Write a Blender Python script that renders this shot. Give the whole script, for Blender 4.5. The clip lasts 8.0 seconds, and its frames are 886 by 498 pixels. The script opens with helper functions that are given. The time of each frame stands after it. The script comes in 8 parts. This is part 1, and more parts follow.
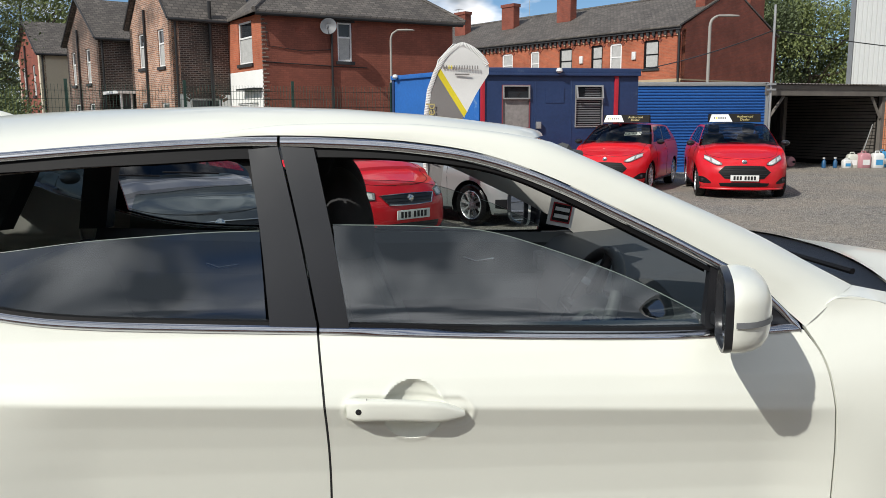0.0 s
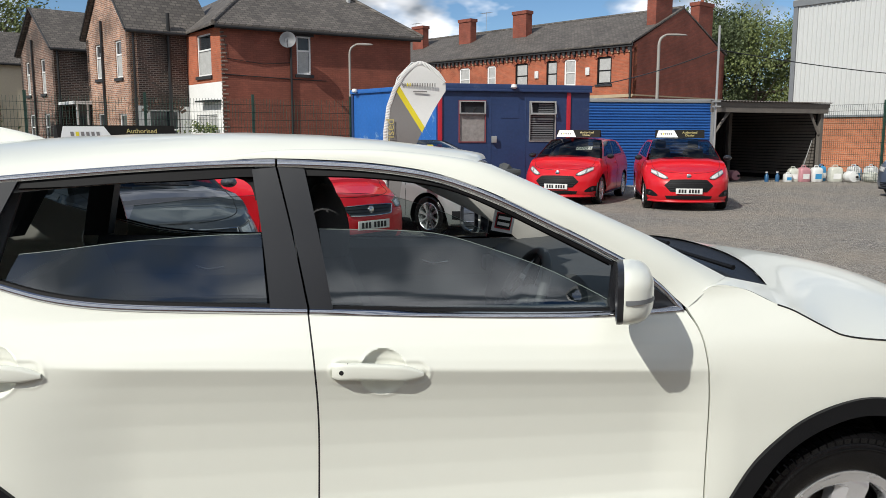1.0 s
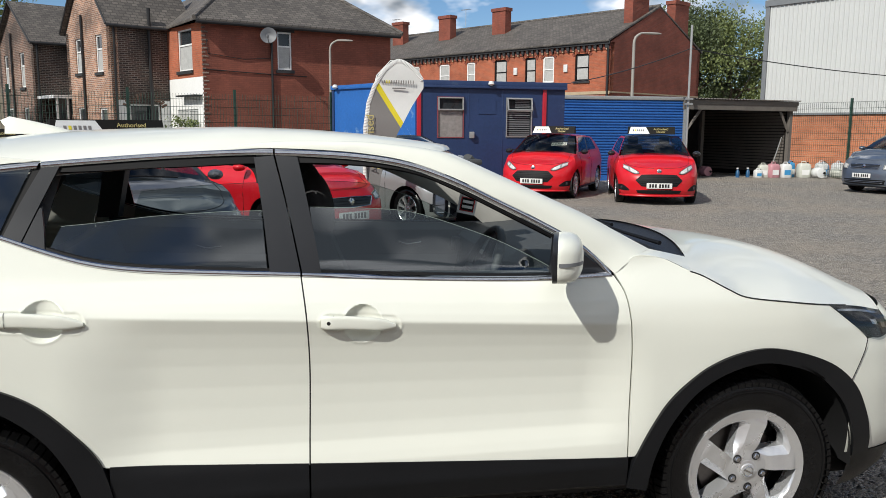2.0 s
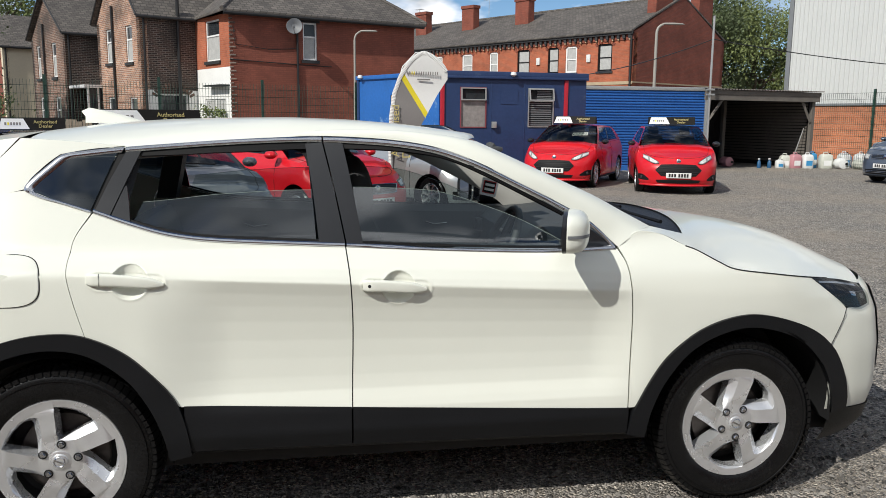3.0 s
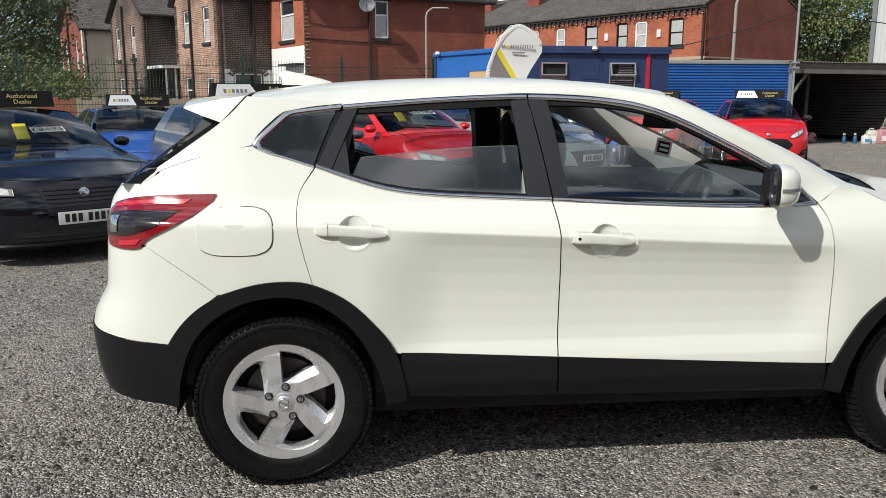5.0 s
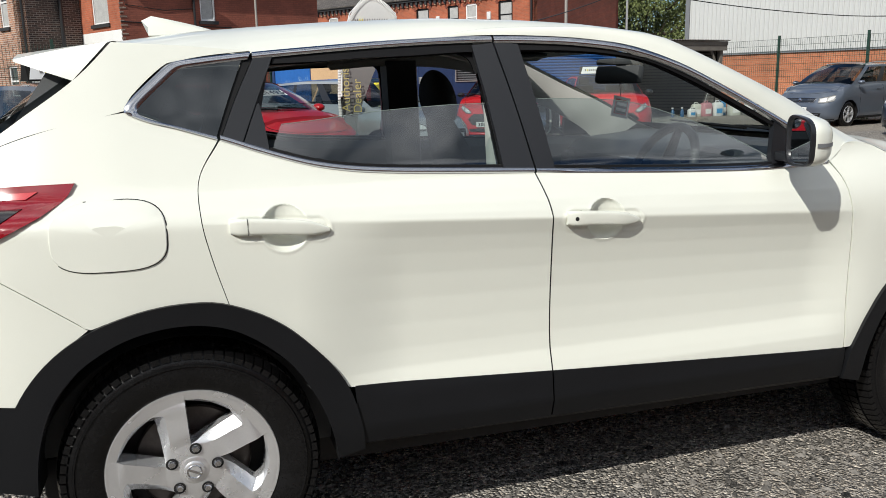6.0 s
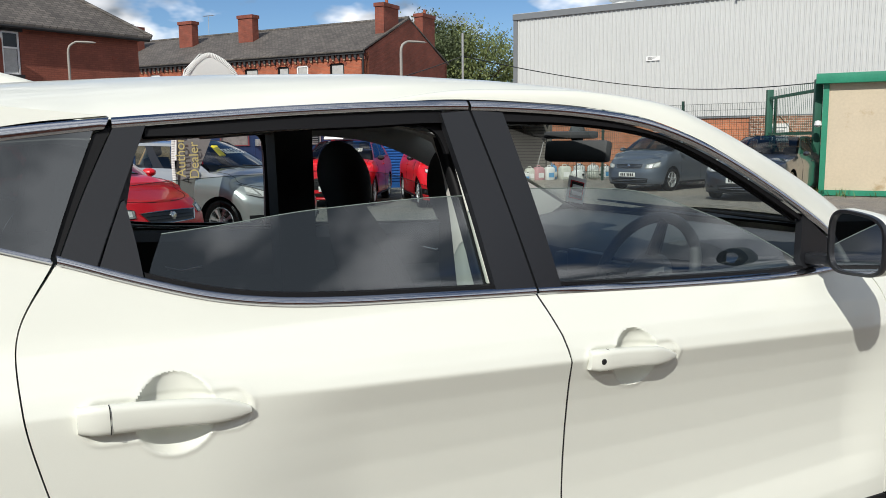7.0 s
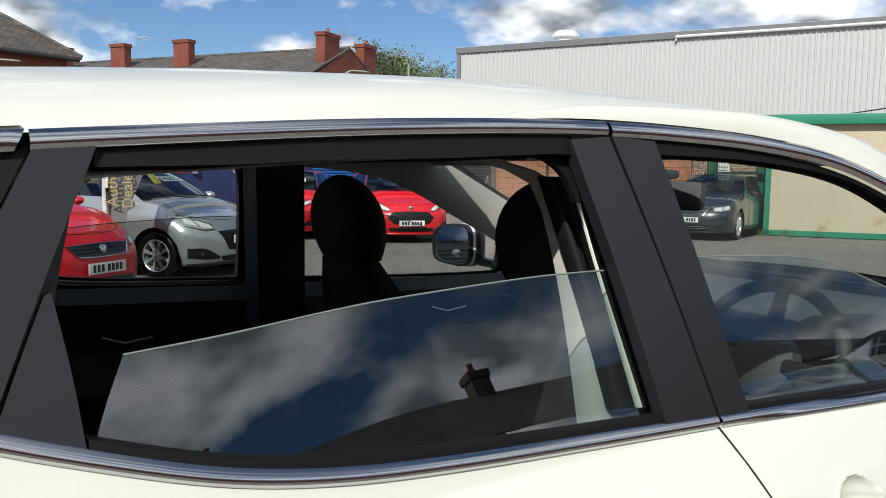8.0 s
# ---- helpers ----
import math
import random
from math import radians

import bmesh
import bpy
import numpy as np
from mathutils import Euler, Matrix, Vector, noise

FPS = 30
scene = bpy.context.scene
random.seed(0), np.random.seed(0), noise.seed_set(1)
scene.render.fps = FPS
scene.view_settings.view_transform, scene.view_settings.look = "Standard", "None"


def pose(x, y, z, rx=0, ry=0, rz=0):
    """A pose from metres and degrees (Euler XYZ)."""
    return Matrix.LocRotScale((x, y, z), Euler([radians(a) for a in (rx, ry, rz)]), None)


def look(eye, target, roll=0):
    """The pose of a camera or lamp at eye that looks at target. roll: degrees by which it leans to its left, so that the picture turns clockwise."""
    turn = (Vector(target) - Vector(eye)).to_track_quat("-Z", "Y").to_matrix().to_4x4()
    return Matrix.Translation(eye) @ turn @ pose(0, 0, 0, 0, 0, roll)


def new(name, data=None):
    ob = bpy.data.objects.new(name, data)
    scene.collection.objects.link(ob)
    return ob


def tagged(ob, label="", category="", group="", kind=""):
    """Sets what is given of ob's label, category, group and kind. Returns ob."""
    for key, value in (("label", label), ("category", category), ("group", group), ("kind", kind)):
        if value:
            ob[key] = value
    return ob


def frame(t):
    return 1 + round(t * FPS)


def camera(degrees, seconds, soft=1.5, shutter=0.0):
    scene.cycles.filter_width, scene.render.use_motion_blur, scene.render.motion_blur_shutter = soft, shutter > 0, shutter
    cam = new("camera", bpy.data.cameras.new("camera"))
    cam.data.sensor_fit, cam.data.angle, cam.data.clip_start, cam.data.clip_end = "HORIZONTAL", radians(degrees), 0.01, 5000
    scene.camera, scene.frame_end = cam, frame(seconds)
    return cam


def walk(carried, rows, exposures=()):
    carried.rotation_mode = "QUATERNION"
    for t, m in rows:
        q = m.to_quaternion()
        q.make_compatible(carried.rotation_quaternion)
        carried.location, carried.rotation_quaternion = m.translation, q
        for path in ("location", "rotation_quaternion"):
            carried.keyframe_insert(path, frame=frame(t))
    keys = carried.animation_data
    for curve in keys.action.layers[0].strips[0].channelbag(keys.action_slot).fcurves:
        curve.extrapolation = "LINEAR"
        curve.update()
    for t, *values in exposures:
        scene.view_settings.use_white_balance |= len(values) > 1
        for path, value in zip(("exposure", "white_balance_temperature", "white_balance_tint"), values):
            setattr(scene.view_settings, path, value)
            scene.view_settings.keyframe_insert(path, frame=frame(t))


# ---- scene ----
cam = camera(57.6, 8.0, soft=0.85)
PATH = [
    (0, (1.116, -1.55, 1.54), (1.342, 0.413, 1.225), -0.3),
    (0.5, (1.104, -1.769, 1.563), (1.382, 0.189, 1.266), -0.0),
    (1, (1.046, -2.028, 1.581), (1.376, -0.076, 1.295), 0.1),
    (2.3, (0.962, -2.627, 1.578), (1.342, -0.686, 1.276), 0.4),
    (2.5, (0.909, -2.709, 1.579), (1.27, -0.766, 1.272), 0.3),
    (3, (0.911, -2.907, 1.582), (1.236, -0.96, 1.261), 0.5),
    (3.5, (0.888, -3.06, 1.579), (1.169, -1.107, 1.251), 0.5),
    (4, (0.668, -3.156, 1.564), (0.894, -1.197, 1.229), 0.5),
    (4.5, (0.466, -3.155, 1.554), (0.651, -1.195, 1.203), 0.3),
    (4.7, (0.403, -3.108, 1.542), (0.571, -1.148, 1.182), 0.2),
    (5.8, (0.123, -2.27, 1.37), (0.575, -0.365, 0.964), -1.1),
    (6, (0.065, -2.123, 1.373), (0.639, -0.251, 0.967), -1.3),
    (6.5, (0.08, -1.642, 1.402), (0.91, 0.145, 1.057), -1.0),
    (7, (0.055, -1.255, 1.422), (1.025, 0.474, 1.156), -0.5),
    (7.5, (0.054, -0.873, 1.442), (1.103, 0.818, 1.232), 0.2),
    (8, (0.148, -0.559, 1.433), (1.261, 1.092, 1.245), 0.8),
]
walk(cam, [(t, look(eye, target, roll)) for t, eye, target, roll in PATH])

# ---- world and sun ----
SUN_TO = Vector((-0.60, -0.48, 0.66)).normalized()
world = bpy.data.worlds.new("sky")
scene.world = world
world.use_nodes = True
wn, wl = world.node_tree.nodes, world.node_tree.links
wn.clear()
w_out = wn.new("ShaderNodeOutputWorld")
w_bg = wn.new("ShaderNodeBackground")
w_sky = wn.new("ShaderNodeTexSky")
w_sky.sky_type = "NISHITA"
w_sky.sun_disc = False
w_sky.sun_elevation = math.asin(SUN_TO.z)
w_sky.sun_rotation = math.atan2(SUN_TO.x, SUN_TO.y)
w_sky.air_density, w_sky.dust_density, w_sky.ozone_density = 0.8, 0.15, 3.0
w_tc = wn.new("ShaderNodeTexCoord")
# clouds lie on a flat layer: direction divided by its height
w_sep = wn.new("ShaderNodeSeparateXYZ")
wl.new(w_tc.outputs["Generated"], w_sep.inputs[0])
w_h = wn.new("ShaderNodeMath"); w_h.operation = "MAXIMUM"; w_h.inputs[1].default_value = 0.0
wl.new(w_sep.outputs["Z"], w_h.inputs[0])
w_ha = wn.new("ShaderNodeMath"); w_ha.operation = "ADD"; w_ha.inputs[1].default_value = 0.42
wl.new(w_h.outputs[0], w_ha.inputs[0])
w_div = wn.new("ShaderNodeVectorMath"); w_div.operation = "DIVIDE"
w_comb = wn.new("ShaderNodeCombineXYZ")
for i in range(3):
    wl.new(w_ha.outputs[0], w_comb.inputs[i])
wl.new(w_tc.outputs["Generated"], w_div.inputs[0])
wl.new(w_comb.outputs[0], w_div.inputs[1])
w_noise = wn.new("ShaderNodeTexNoise")
w_noise.inputs["Scale"].default_value = 2.9
w_noise.inputs["Detail"].default_value = 5.0
w_noise.inputs["Roughness"].default_value = 0.55
w_noise.inputs["Distortion"].default_value = 0.0
wl.new(w_div.outputs[0], w_noise.inputs["Vector"])
w_ramp = wn.new("ShaderNodeValToRGB")
w_ramp.color_ramp.elements[0].position, w_ramp.color_ramp.elements[1].position = 0.435, 0.55
# more cloud to the south than to the north
w_low = wn.new("ShaderNodeMath"); w_low.operation = "MULTIPLY"; w_low.inputs[1].default_value = -0.07
wl.new(w_sep.outputs["Y"], w_low.inputs[0])
w_cov = wn.new("ShaderNodeMath"); w_cov.operation = "ADD"
wl.new(w_noise.outputs["Fac"], w_cov.inputs[0]); wl.new(w_low.outputs[0], w_cov.inputs[1])
wl.new(w_cov.outputs[0], w_ramp.inputs[0])
# grey bellies and white rims of the clouds
w_noise2 = wn.new("ShaderNodeTexNoise")
w_noise2.inputs["Scale"].default_value = 7.0
w_noise2.inputs["Detail"].default_value = 3.0
wl.new(w_div.outputs[0], w_noise2.inputs["Vector"])
w_ramp2 = wn.new("ShaderNodeValToRGB")
w_ramp2.color_ramp.elements[0].position, w_ramp2.color_ramp.elements[1].position = 0.40, 0.62
w_ramp2.color_ramp.elements[0].color = (2.6, 3.0, 3.5, 1)
w_ramp2.color_ramp.elements[1].color = (12.0, 12.2, 12.6, 1)
wl.new(w_noise2.outputs["Fac"], w_ramp2.inputs[0])
w_mix = wn.new("ShaderNodeMix"); w_mix.data_type = "RGBA"
wl.new(w_ramp.outputs[0], w_mix.inputs[0])
w_hsv = wn.new("ShaderNodeHueSaturation")
w_hsv.inputs["Saturation"].default_value, w_hsv.inputs["Value"].default_value = 1.14, 1.0
wl.new(w_sky.outputs[0], w_hsv.inputs["Color"])
wl.new(w_hsv.outputs[0], w_mix.inputs[6])
wl.new(w_ramp2.outputs[0], w_mix.inputs[7])
wl.new(w_mix.outputs[2], w_bg.inputs["Color"])
w_bg.inputs["Strength"].default_value = 0.10
wl.new(w_bg.outputs[0], w_out.inputs["Surface"])

sun = new("sun", bpy.data.lights.new("sun", "SUN"))
sun.data.energy = 4.2
sun.data.angle = radians(0.55)
sun.data.color = (1.0, 0.975, 0.90)
sun.matrix_world = look(SUN_TO * 60, (0, 0, 0))
scene.view_settings.exposure = 0.0

# ---- materials ----
def node(nt, kind, **vals):
    n = nt.nodes.new(kind)
    for k, v in vals.items():
        n.inputs[k].default_value = v
    return n


def pbr(name, color, rough=0.5, metal=0.0, var=0.12, scale=3.0, fine=40.0, bump=0.0, bscale=120.0, coat=0.0, island=0.0, spec=0.5, stain=None):
    """Principled surface with colour variation at two scales, roughness variation and fine relief."""
    m = bpy.data.materials.new(name)
    m.use_nodes = True
    nt = m.node_tree
    b = nt.nodes["Principled BSDF"]
    tc = nt.nodes.new("ShaderNodeTexCoord")
    n1 = node(nt, "ShaderNodeTexNoise", Scale=scale, Detail=5.0, Roughness=0.6)
    n2 = node(nt, "ShaderNodeTexNoise", Scale=fine, Detail=4.0, Roughness=0.6)
    for n in (n1, n2):
        nt.links.new(tc.outputs["Object"], n.inputs["Vector"])
    add = nt.nodes.new("ShaderNodeMath"); add.operation = "ADD"
    nt.links.new(n1.outputs["Fac"], add.inputs[0]); nt.links.new(n2.outputs["Fac"], add.inputs[1])
    src = add.outputs[0]
    if island:
        gi = nt.nodes.new("ShaderNodeNewGeometry"); oi = nt.nodes.new("ShaderNodeObjectInfo")
        a2 = nt.nodes.new("ShaderNodeMath"); a2.operation = "ADD"
        nt.links.new(gi.outputs["Random Per Island"], a2.inputs[0]); nt.links.new(oi.outputs["Random"], a2.inputs[1])
        a3 = nt.nodes.new("ShaderNodeMath"); a3.operation = "MULTIPLY_ADD"; a3.inputs[1].default_value = island; a3.inputs[2].default_value = -island
        nt.links.new(a2.outputs[0], a3.inputs[0])
        a4 = nt.nodes.new("ShaderNodeMath"); a4.operation = "ADD"
        nt.links.new(src, a4.inputs[0]); nt.links.new(a3.outputs[0], a4.inputs[1])
        src = a4.outputs[0]
    mr = nt.nodes.new("ShaderNodeMapRange")
    mr.inputs["From Min"].default_value, mr.inputs["From Max"].default_value = 0.55, 1.45
    mr.inputs["To Min"].default_value, mr.inputs["To Max"].default_value = 1 - var, 1 + var
    mr.clamp = False
    nt.links.new(src, mr.inputs["Value"])
    mul = nt.nodes.new("ShaderNodeVectorMath"); mul.operation = "SCALE"
    mul.inputs[0].default_value = color
    nt.links.new(mr.outputs[0], mul.inputs["Scale"])
    col = mul.outputs[0]
    if stain:
        sc, lo, hi, scol = stain
        n3 = node(nt, "ShaderNodeTexNoise", Scale=sc, Detail=6.0, Roughness=0.65)
        nt.links.new(tc.outputs["Object"], n3.inputs["Vector"])
        r3 = nt.nodes.new("ShaderNodeMapRange"); r3.inputs["From Min"].default_value, r3.inputs["From Max"].default_value = lo, hi
        nt.links.new(n3.outputs["Fac"], r3.inputs["Value"])
        mx = nt.nodes.new("ShaderNodeMix"); mx.data_type = "RGBA"
        nt.links.new(r3.outputs[0], mx.inputs[0]); nt.links.new(col, mx.inputs[6]); mx.inputs[7].default_value = (*scol, 1)
        col = mx.outputs[2]
    nt.links.new(col, b.inputs["Base Color"])
    rr = nt.nodes.new("ShaderNodeMapRange")
    rr.inputs["To Min"].default_value, rr.inputs["To Max"].default_value = max(0.02, rough * 0.82), min(1, rough * 1.2)
    nt.links.new(n1.outputs["Fac"], rr.inputs["Value"])
    nt.links.new(rr.outputs[0], b.inputs["Roughness"])
    b.inputs["Metallic"].default_value = metal
    b.inputs["Specular IOR Level"].default_value = spec
    b.inputs["Coat Weight"].default_value = coat
    b.inputs["Coat Roughness"].default_value = 0.03
    if bump:
        n4 = node(nt, "ShaderNodeTexNoise", Scale=bscale, Detail=4.0)
        nt.links.new(tc.outputs["Object"], n4.inputs["Vector"])
        bp = node(nt, "ShaderNodeBump", Strength=min(1.0, bump), Distance=0.01)
        nt.links.new(n4.outputs["Fac"], bp.inputs["Height"]); nt.links.new(bp.outputs[0], b.inputs["Normal"])
    return m


def car_paint(name, color, rough=0.32, metal=0.0, flake=0.04):
    return pbr(name, color, rough, metal, var=flake, scale=1.2, fine=900.0, coat=1.0)


def clear_glass(name, tint, gloss_rough=0.0, mirror=0.06, gloss_tint=(1.0, 1.0, 1.0)):
    """A pane: tinted see-through, with a mirror share that grows at grazing angles; its last colour tints the mirrored
    light.
    """
    m = bpy.data.materials.new(name)
    m.use_nodes = True
    nt = m.node_tree
    nt.nodes.clear()
    out = nt.nodes.new("ShaderNodeOutputMaterial")
    tr = node(nt, "ShaderNodeBsdfTransparent", Color=(*tint, 1))
    gl = node(nt, "ShaderNodeBsdfGlossy", Roughness=gloss_rough, Color=(*gloss_tint, 1))
    lw = node(nt, "ShaderNodeLayerWeight", Blend=0.5)
    pw = nt.nodes.new("ShaderNodeMath"); pw.operation = "POWER"; pw.inputs[1].default_value = 5.0
    fr = nt.nodes.new("ShaderNodeMath"); fr.operation = "MULTIPLY_ADD"; fr.inputs[1].default_value = 0.85 - mirror; fr.inputs[2].default_value = mirror
    nt.links.new(lw.outputs["Facing"], pw.inputs[0]); nt.links.new(pw.outputs[0], fr.inputs[0])
    mx = nt.nodes.new("ShaderNodeMixShader")
    nt.links.new(fr.outputs[0], mx.inputs[0]); nt.links.new(tr.outputs[0], mx.inputs[1]); nt.links.new(gl.outputs[0], mx.inputs[2])
    nt.links.new(mx.outputs[0], out.inputs["Surface"])
    return m


def brick_mat(name, c1, c2, mortar, rough=0.9, scale=1.0, bump=0.5, soot=0.0, sootcol=(0.03, 0.027, 0.025)):
    """Brickwork at true size (225 by 75 mm), laid along the wall's own x and z, with soot stains."""
    m = bpy.data.materials.new(name)
    m.use_nodes = True
    nt = m.node_tree
    b = nt.nodes["Principled BSDF"]
    tc = nt.nodes.new("ShaderNodeTexCoord")
    sp = nt.nodes.new("ShaderNodeSeparateXYZ"); cb = nt.nodes.new("ShaderNodeCombineXYZ")
    nt.links.new(tc.outputs["Object"], sp.inputs[0])
    ad = nt.nodes.new("ShaderNodeMath"); ad.operation = "ADD"
    nt.links.new(sp.outputs["X"], ad.inputs[0]); nt.links.new(sp.outputs["Y"], ad.inputs[1])
    nt.links.new(ad.outputs[0], cb.inputs["X"]); nt.links.new(sp.outputs["Z"], cb.inputs["Y"])
    bt = nt.nodes.new("ShaderNodeTexBrick")
    bt.inputs["Color1"].default_value, bt.inputs["Color2"].default_value, bt.inputs["Mortar"].default_value = (*c1, 1), (*c2, 1), (*mortar, 1)
    bt.inputs["Scale"].default_value = 1.0 / scale
    bt.inputs["Mortar Size"].default_value = 0.011
    bt.inputs["Mortar Smooth"].default_value = 0.1
    bt.inputs["Brick Width"].default_value, bt.inputs["Row Height"].default_value = 0.225, 0.075
    nt.links.new(cb.outputs[0], bt.inputs["Vector"])
    n1 = node(nt, "ShaderNodeTexNoise", Scale=0.7, Detail=6.0, Roughness=0.65)
    nt.links.new(tc.outputs["Object"], n1.inputs["Vector"])
    mr = nt.nodes.new("ShaderNodeMapRange")
    mr.inputs["From Min"].default_value, mr.inputs["From Max"].default_value = 0.35, 0.65
    mr.inputs["To Min"].default_value, mr.inputs["To Max"].default_value = 0.75, 1.2
    nt.links.new(n1.outputs["Fac"], mr.inputs["Value"])
    mul = nt.nodes.new("ShaderNodeVectorMath"); mul.operation = "SCALE"
    nt.links.new(bt.outputs["Color"], mul.inputs[0]); nt.links.new(mr.outputs[0], mul.inputs["Scale"])
    col = mul.outputs[0]
    if soot:
        n2 = node(nt, "ShaderNodeTexNoise", Scale=0.45, Detail=5.0, Roughness=0.6)
        nt.links.new(tc.outputs["Object"], n2.inputs["Vector"])
        r2 = nt.nodes.new("ShaderNodeMapRange"); r2.inputs["From Min"].default_value, r2.inputs["From Max"].default_value = 0.62 - soot * 0.4, 0.75 - soot * 0.3
        nt.links.new(n2.outputs["Fac"], r2.inputs["Value"])
        mx = nt.nodes.new("ShaderNodeMix"); mx.data_type = "RGBA"
        nt.links.new(r2.outputs[0], mx.inputs[0]); nt.links.new(col, mx.inputs[6]); mx.inputs[7].default_value = (*sootcol, 1)
        mx2 = nt.nodes.new("ShaderNodeMix"); mx2.data_type = "RGBA"; mx2.inputs[0].default_value = 0.75
        nt.links.new(col, mx2.inputs[6]); nt.links.new(mx.outputs[2], mx2.inputs[7])
        col = mx2.outputs[2]
    nt.links.new(col, b.inputs["Base Color"])
    b.inputs["Roughness"].default_value = rough
    bp = node(nt, "ShaderNodeBump", Strength=bump, Distance=0.02)
    bp.invert = True
    nt.links.new(bt.outputs["Fac"], bp.inputs["Height"]); nt.links.new(bp.outputs[0], b.inputs["Normal"])
    return m


def slate_mat(name, c1, c2):
    m = brick_mat(name, c1, c2, (c1[0] * 0.4, c1[1] * 0.4, c1[2] * 0.4), 0.7, 1.0, 0.8)
    bt = next(n for n in m.node_tree.nodes if n.type == "TEX_BRICK")
    bt.inputs["Brick Width"].default_value, bt.inputs["Row Height"].default_value = 0.26, 0.17
    bt.inputs["Mortar Size"].default_value = 0.018
    return m


def gravel_mat():
    m = bpy.data.materials.new("gravel")
    m.use_nodes = True
    nt = m.node_tree
    b = nt.nodes["Principled BSDF"]
    tc = nt.nodes.new("ShaderNodeTexCoord")
    def vor(s):
        v = node(nt, "ShaderNodeTexVoronoi", Scale=s)
        nt.links.new(tc.outputs["Object"], v.inputs["Vector"])
        return v
    v1, v2 = vor(92.0), vor(41.0)
    big = node(nt, "ShaderNodeTexNoise", Scale=0.45, Detail=6.0, Roughness=0.6)
    mid = node(nt, "ShaderNodeTexNoise", Scale=6.0, Detail=6.0, Roughness=0.75)
    for n in (big, mid):
        nt.links.new(tc.outputs["Object"], n.inputs["Vector"])
    ramp = nt.nodes.new("ShaderNodeValToRGB")
    e = ramp.color_ramp.elements
    e[0].position, e[0].color = 0.0, (0.055, 0.050, 0.045, 1)
    e[1].position, e[1].color = 1.0, (0.72, 0.66, 0.57, 1)
    for p, c in ((0.35, (0.180, 0.170, 0.157, 1)), (0.72, (0.33, 0.31, 0.285, 1)), (0.9, (0.48, 0.42, 0.36, 1))):
        el = e.new(p); el.color = c
    sp = nt.nodes.new("ShaderNodeSeparateColor")
    nt.links.new(v1.outputs["Color"], sp.inputs[0])
    nt.links.new(sp.outputs[0], ramp.inputs[0])
    # dust and trodden earth between the stones
    dust = nt.nodes.new("ShaderNodeMix"); dust.data_type = "RGBA"
    mr = nt.nodes.new("ShaderNodeMapRange"); mr.inputs["From Min"].default_value, mr.inputs["From Max"].default_value = 0.42, 0.68
    mr.inputs["To Max"].default_value = 0.75
    nt.links.new(big.outputs["Fac"], mr.inputs["Value"])
    nt.links.new(mr.outputs[0], dust.inputs[0]); nt.links.new(ramp.outputs[0], dust.inputs[6]); dust.inputs[7].default_value = (0.36, 0.305, 0.245, 1)
    mr2 = nt.nodes.new("ShaderNodeMapRange"); mr2.inputs["To Min"].default_value, mr2.inputs["To Max"].default_value = 0.38, 2.30
    nt.links.new(mid.outputs["Fac"], mr2.inputs["Value"])
    sc = nt.nodes.new("ShaderNodeVectorMath"); sc.operation = "SCALE"
    nt.links.new(dust.outputs[2], sc.inputs[0]); nt.links.new(mr2.outputs[0], sc.inputs["Scale"])
    nt.links.new(sc.outputs[0], b.inputs["Base Color"])
    # scattered pale stones
    v3 = vor(30.0)
    sp3 = nt.nodes.new("ShaderNodeSeparateColor")
    nt.links.new(v3.outputs["Color"], sp3.inputs[0])
    few = nt.nodes.new("ShaderNodeMapRange"); few.inputs["From Min"].default_value, few.inputs["From Max"].default_value = 0.52, 0.62
    nt.links.new(sp3.outputs[1], few.inputs["Value"])
    near = nt.nodes.new("ShaderNodeMapRange"); near.inputs["From Min"].default_value, near.inputs["From Max"].default_value = 0.36, 0.26
    nt.links.new(v3.outputs["Distance"], near.inputs["Value"])
    both_ = nt.nodes.new("ShaderNodeMath"); both_.operation = "MULTIPLY"
    nt.links.new(few.outputs[0], both_.inputs[0]); nt.links.new(near.outputs[0], both_.inputs[1])
    pale = nt.nodes.new("ShaderNodeMix"); pale.data_type = "RGBA"
    nt.links.new(both_.outputs[0], pale.inputs[0]); nt.links.new(sc.outputs[0], pale.inputs[6]); pale.inputs[7].default_value = (0.60, 0.56, 0.50, 1)
    nt.links.new(pale.outputs[2], b.inputs["Base Color"])
    b.inputs["Roughness"].default_value = 0.9
    ad = nt.nodes.new("ShaderNodeMath"); ad.operation = "ADD"
    nt.links.new(v1.outputs["Distance"], ad.inputs[0]); nt.links.new(v2.outputs["Distance"], ad.inputs[1])
    bp = node(nt, "ShaderNodeBump", Strength=1.0, Distance=0.036)
    bp.invert = True
    nt.links.new(ad.outputs[0], bp.inputs["Height"]); nt.links.new(bp.outputs[0], b.inputs["Normal"])
    return m


M_WHITE = pbr("pearl_white_paint", (0.738, 0.752, 0.682), 0.34, 0.0, var=0.03, scale=1.2, fine=900.0, coat=0.55, spec=0.30)
M_RED = pbr("red_paint", (0.58, 0.010, 0.018), 0.34, 0.0, var=0.04, scale=1.2, fine=900.0, coat=0.5, spec=0.3)
M_SILVER = car_paint("silver_paint", (0.41, 0.43, 0.435), 0.30, 0.55)
M_GREY = car_paint("grey_paint", (0.055, 0.060, 0.070), 0.34, 0.1)
M_NAVY = pbr("midnight_paint", (0.005, 0.006, 0.011), 0.15, 0.0, var=0.04, scale=1.2, fine=900.0, coat=0.5, spec=0.35)
M_BLUECAR = car_paint("blue_paint", (0.02, 0.10, 0.42), 0.28, 0.2)
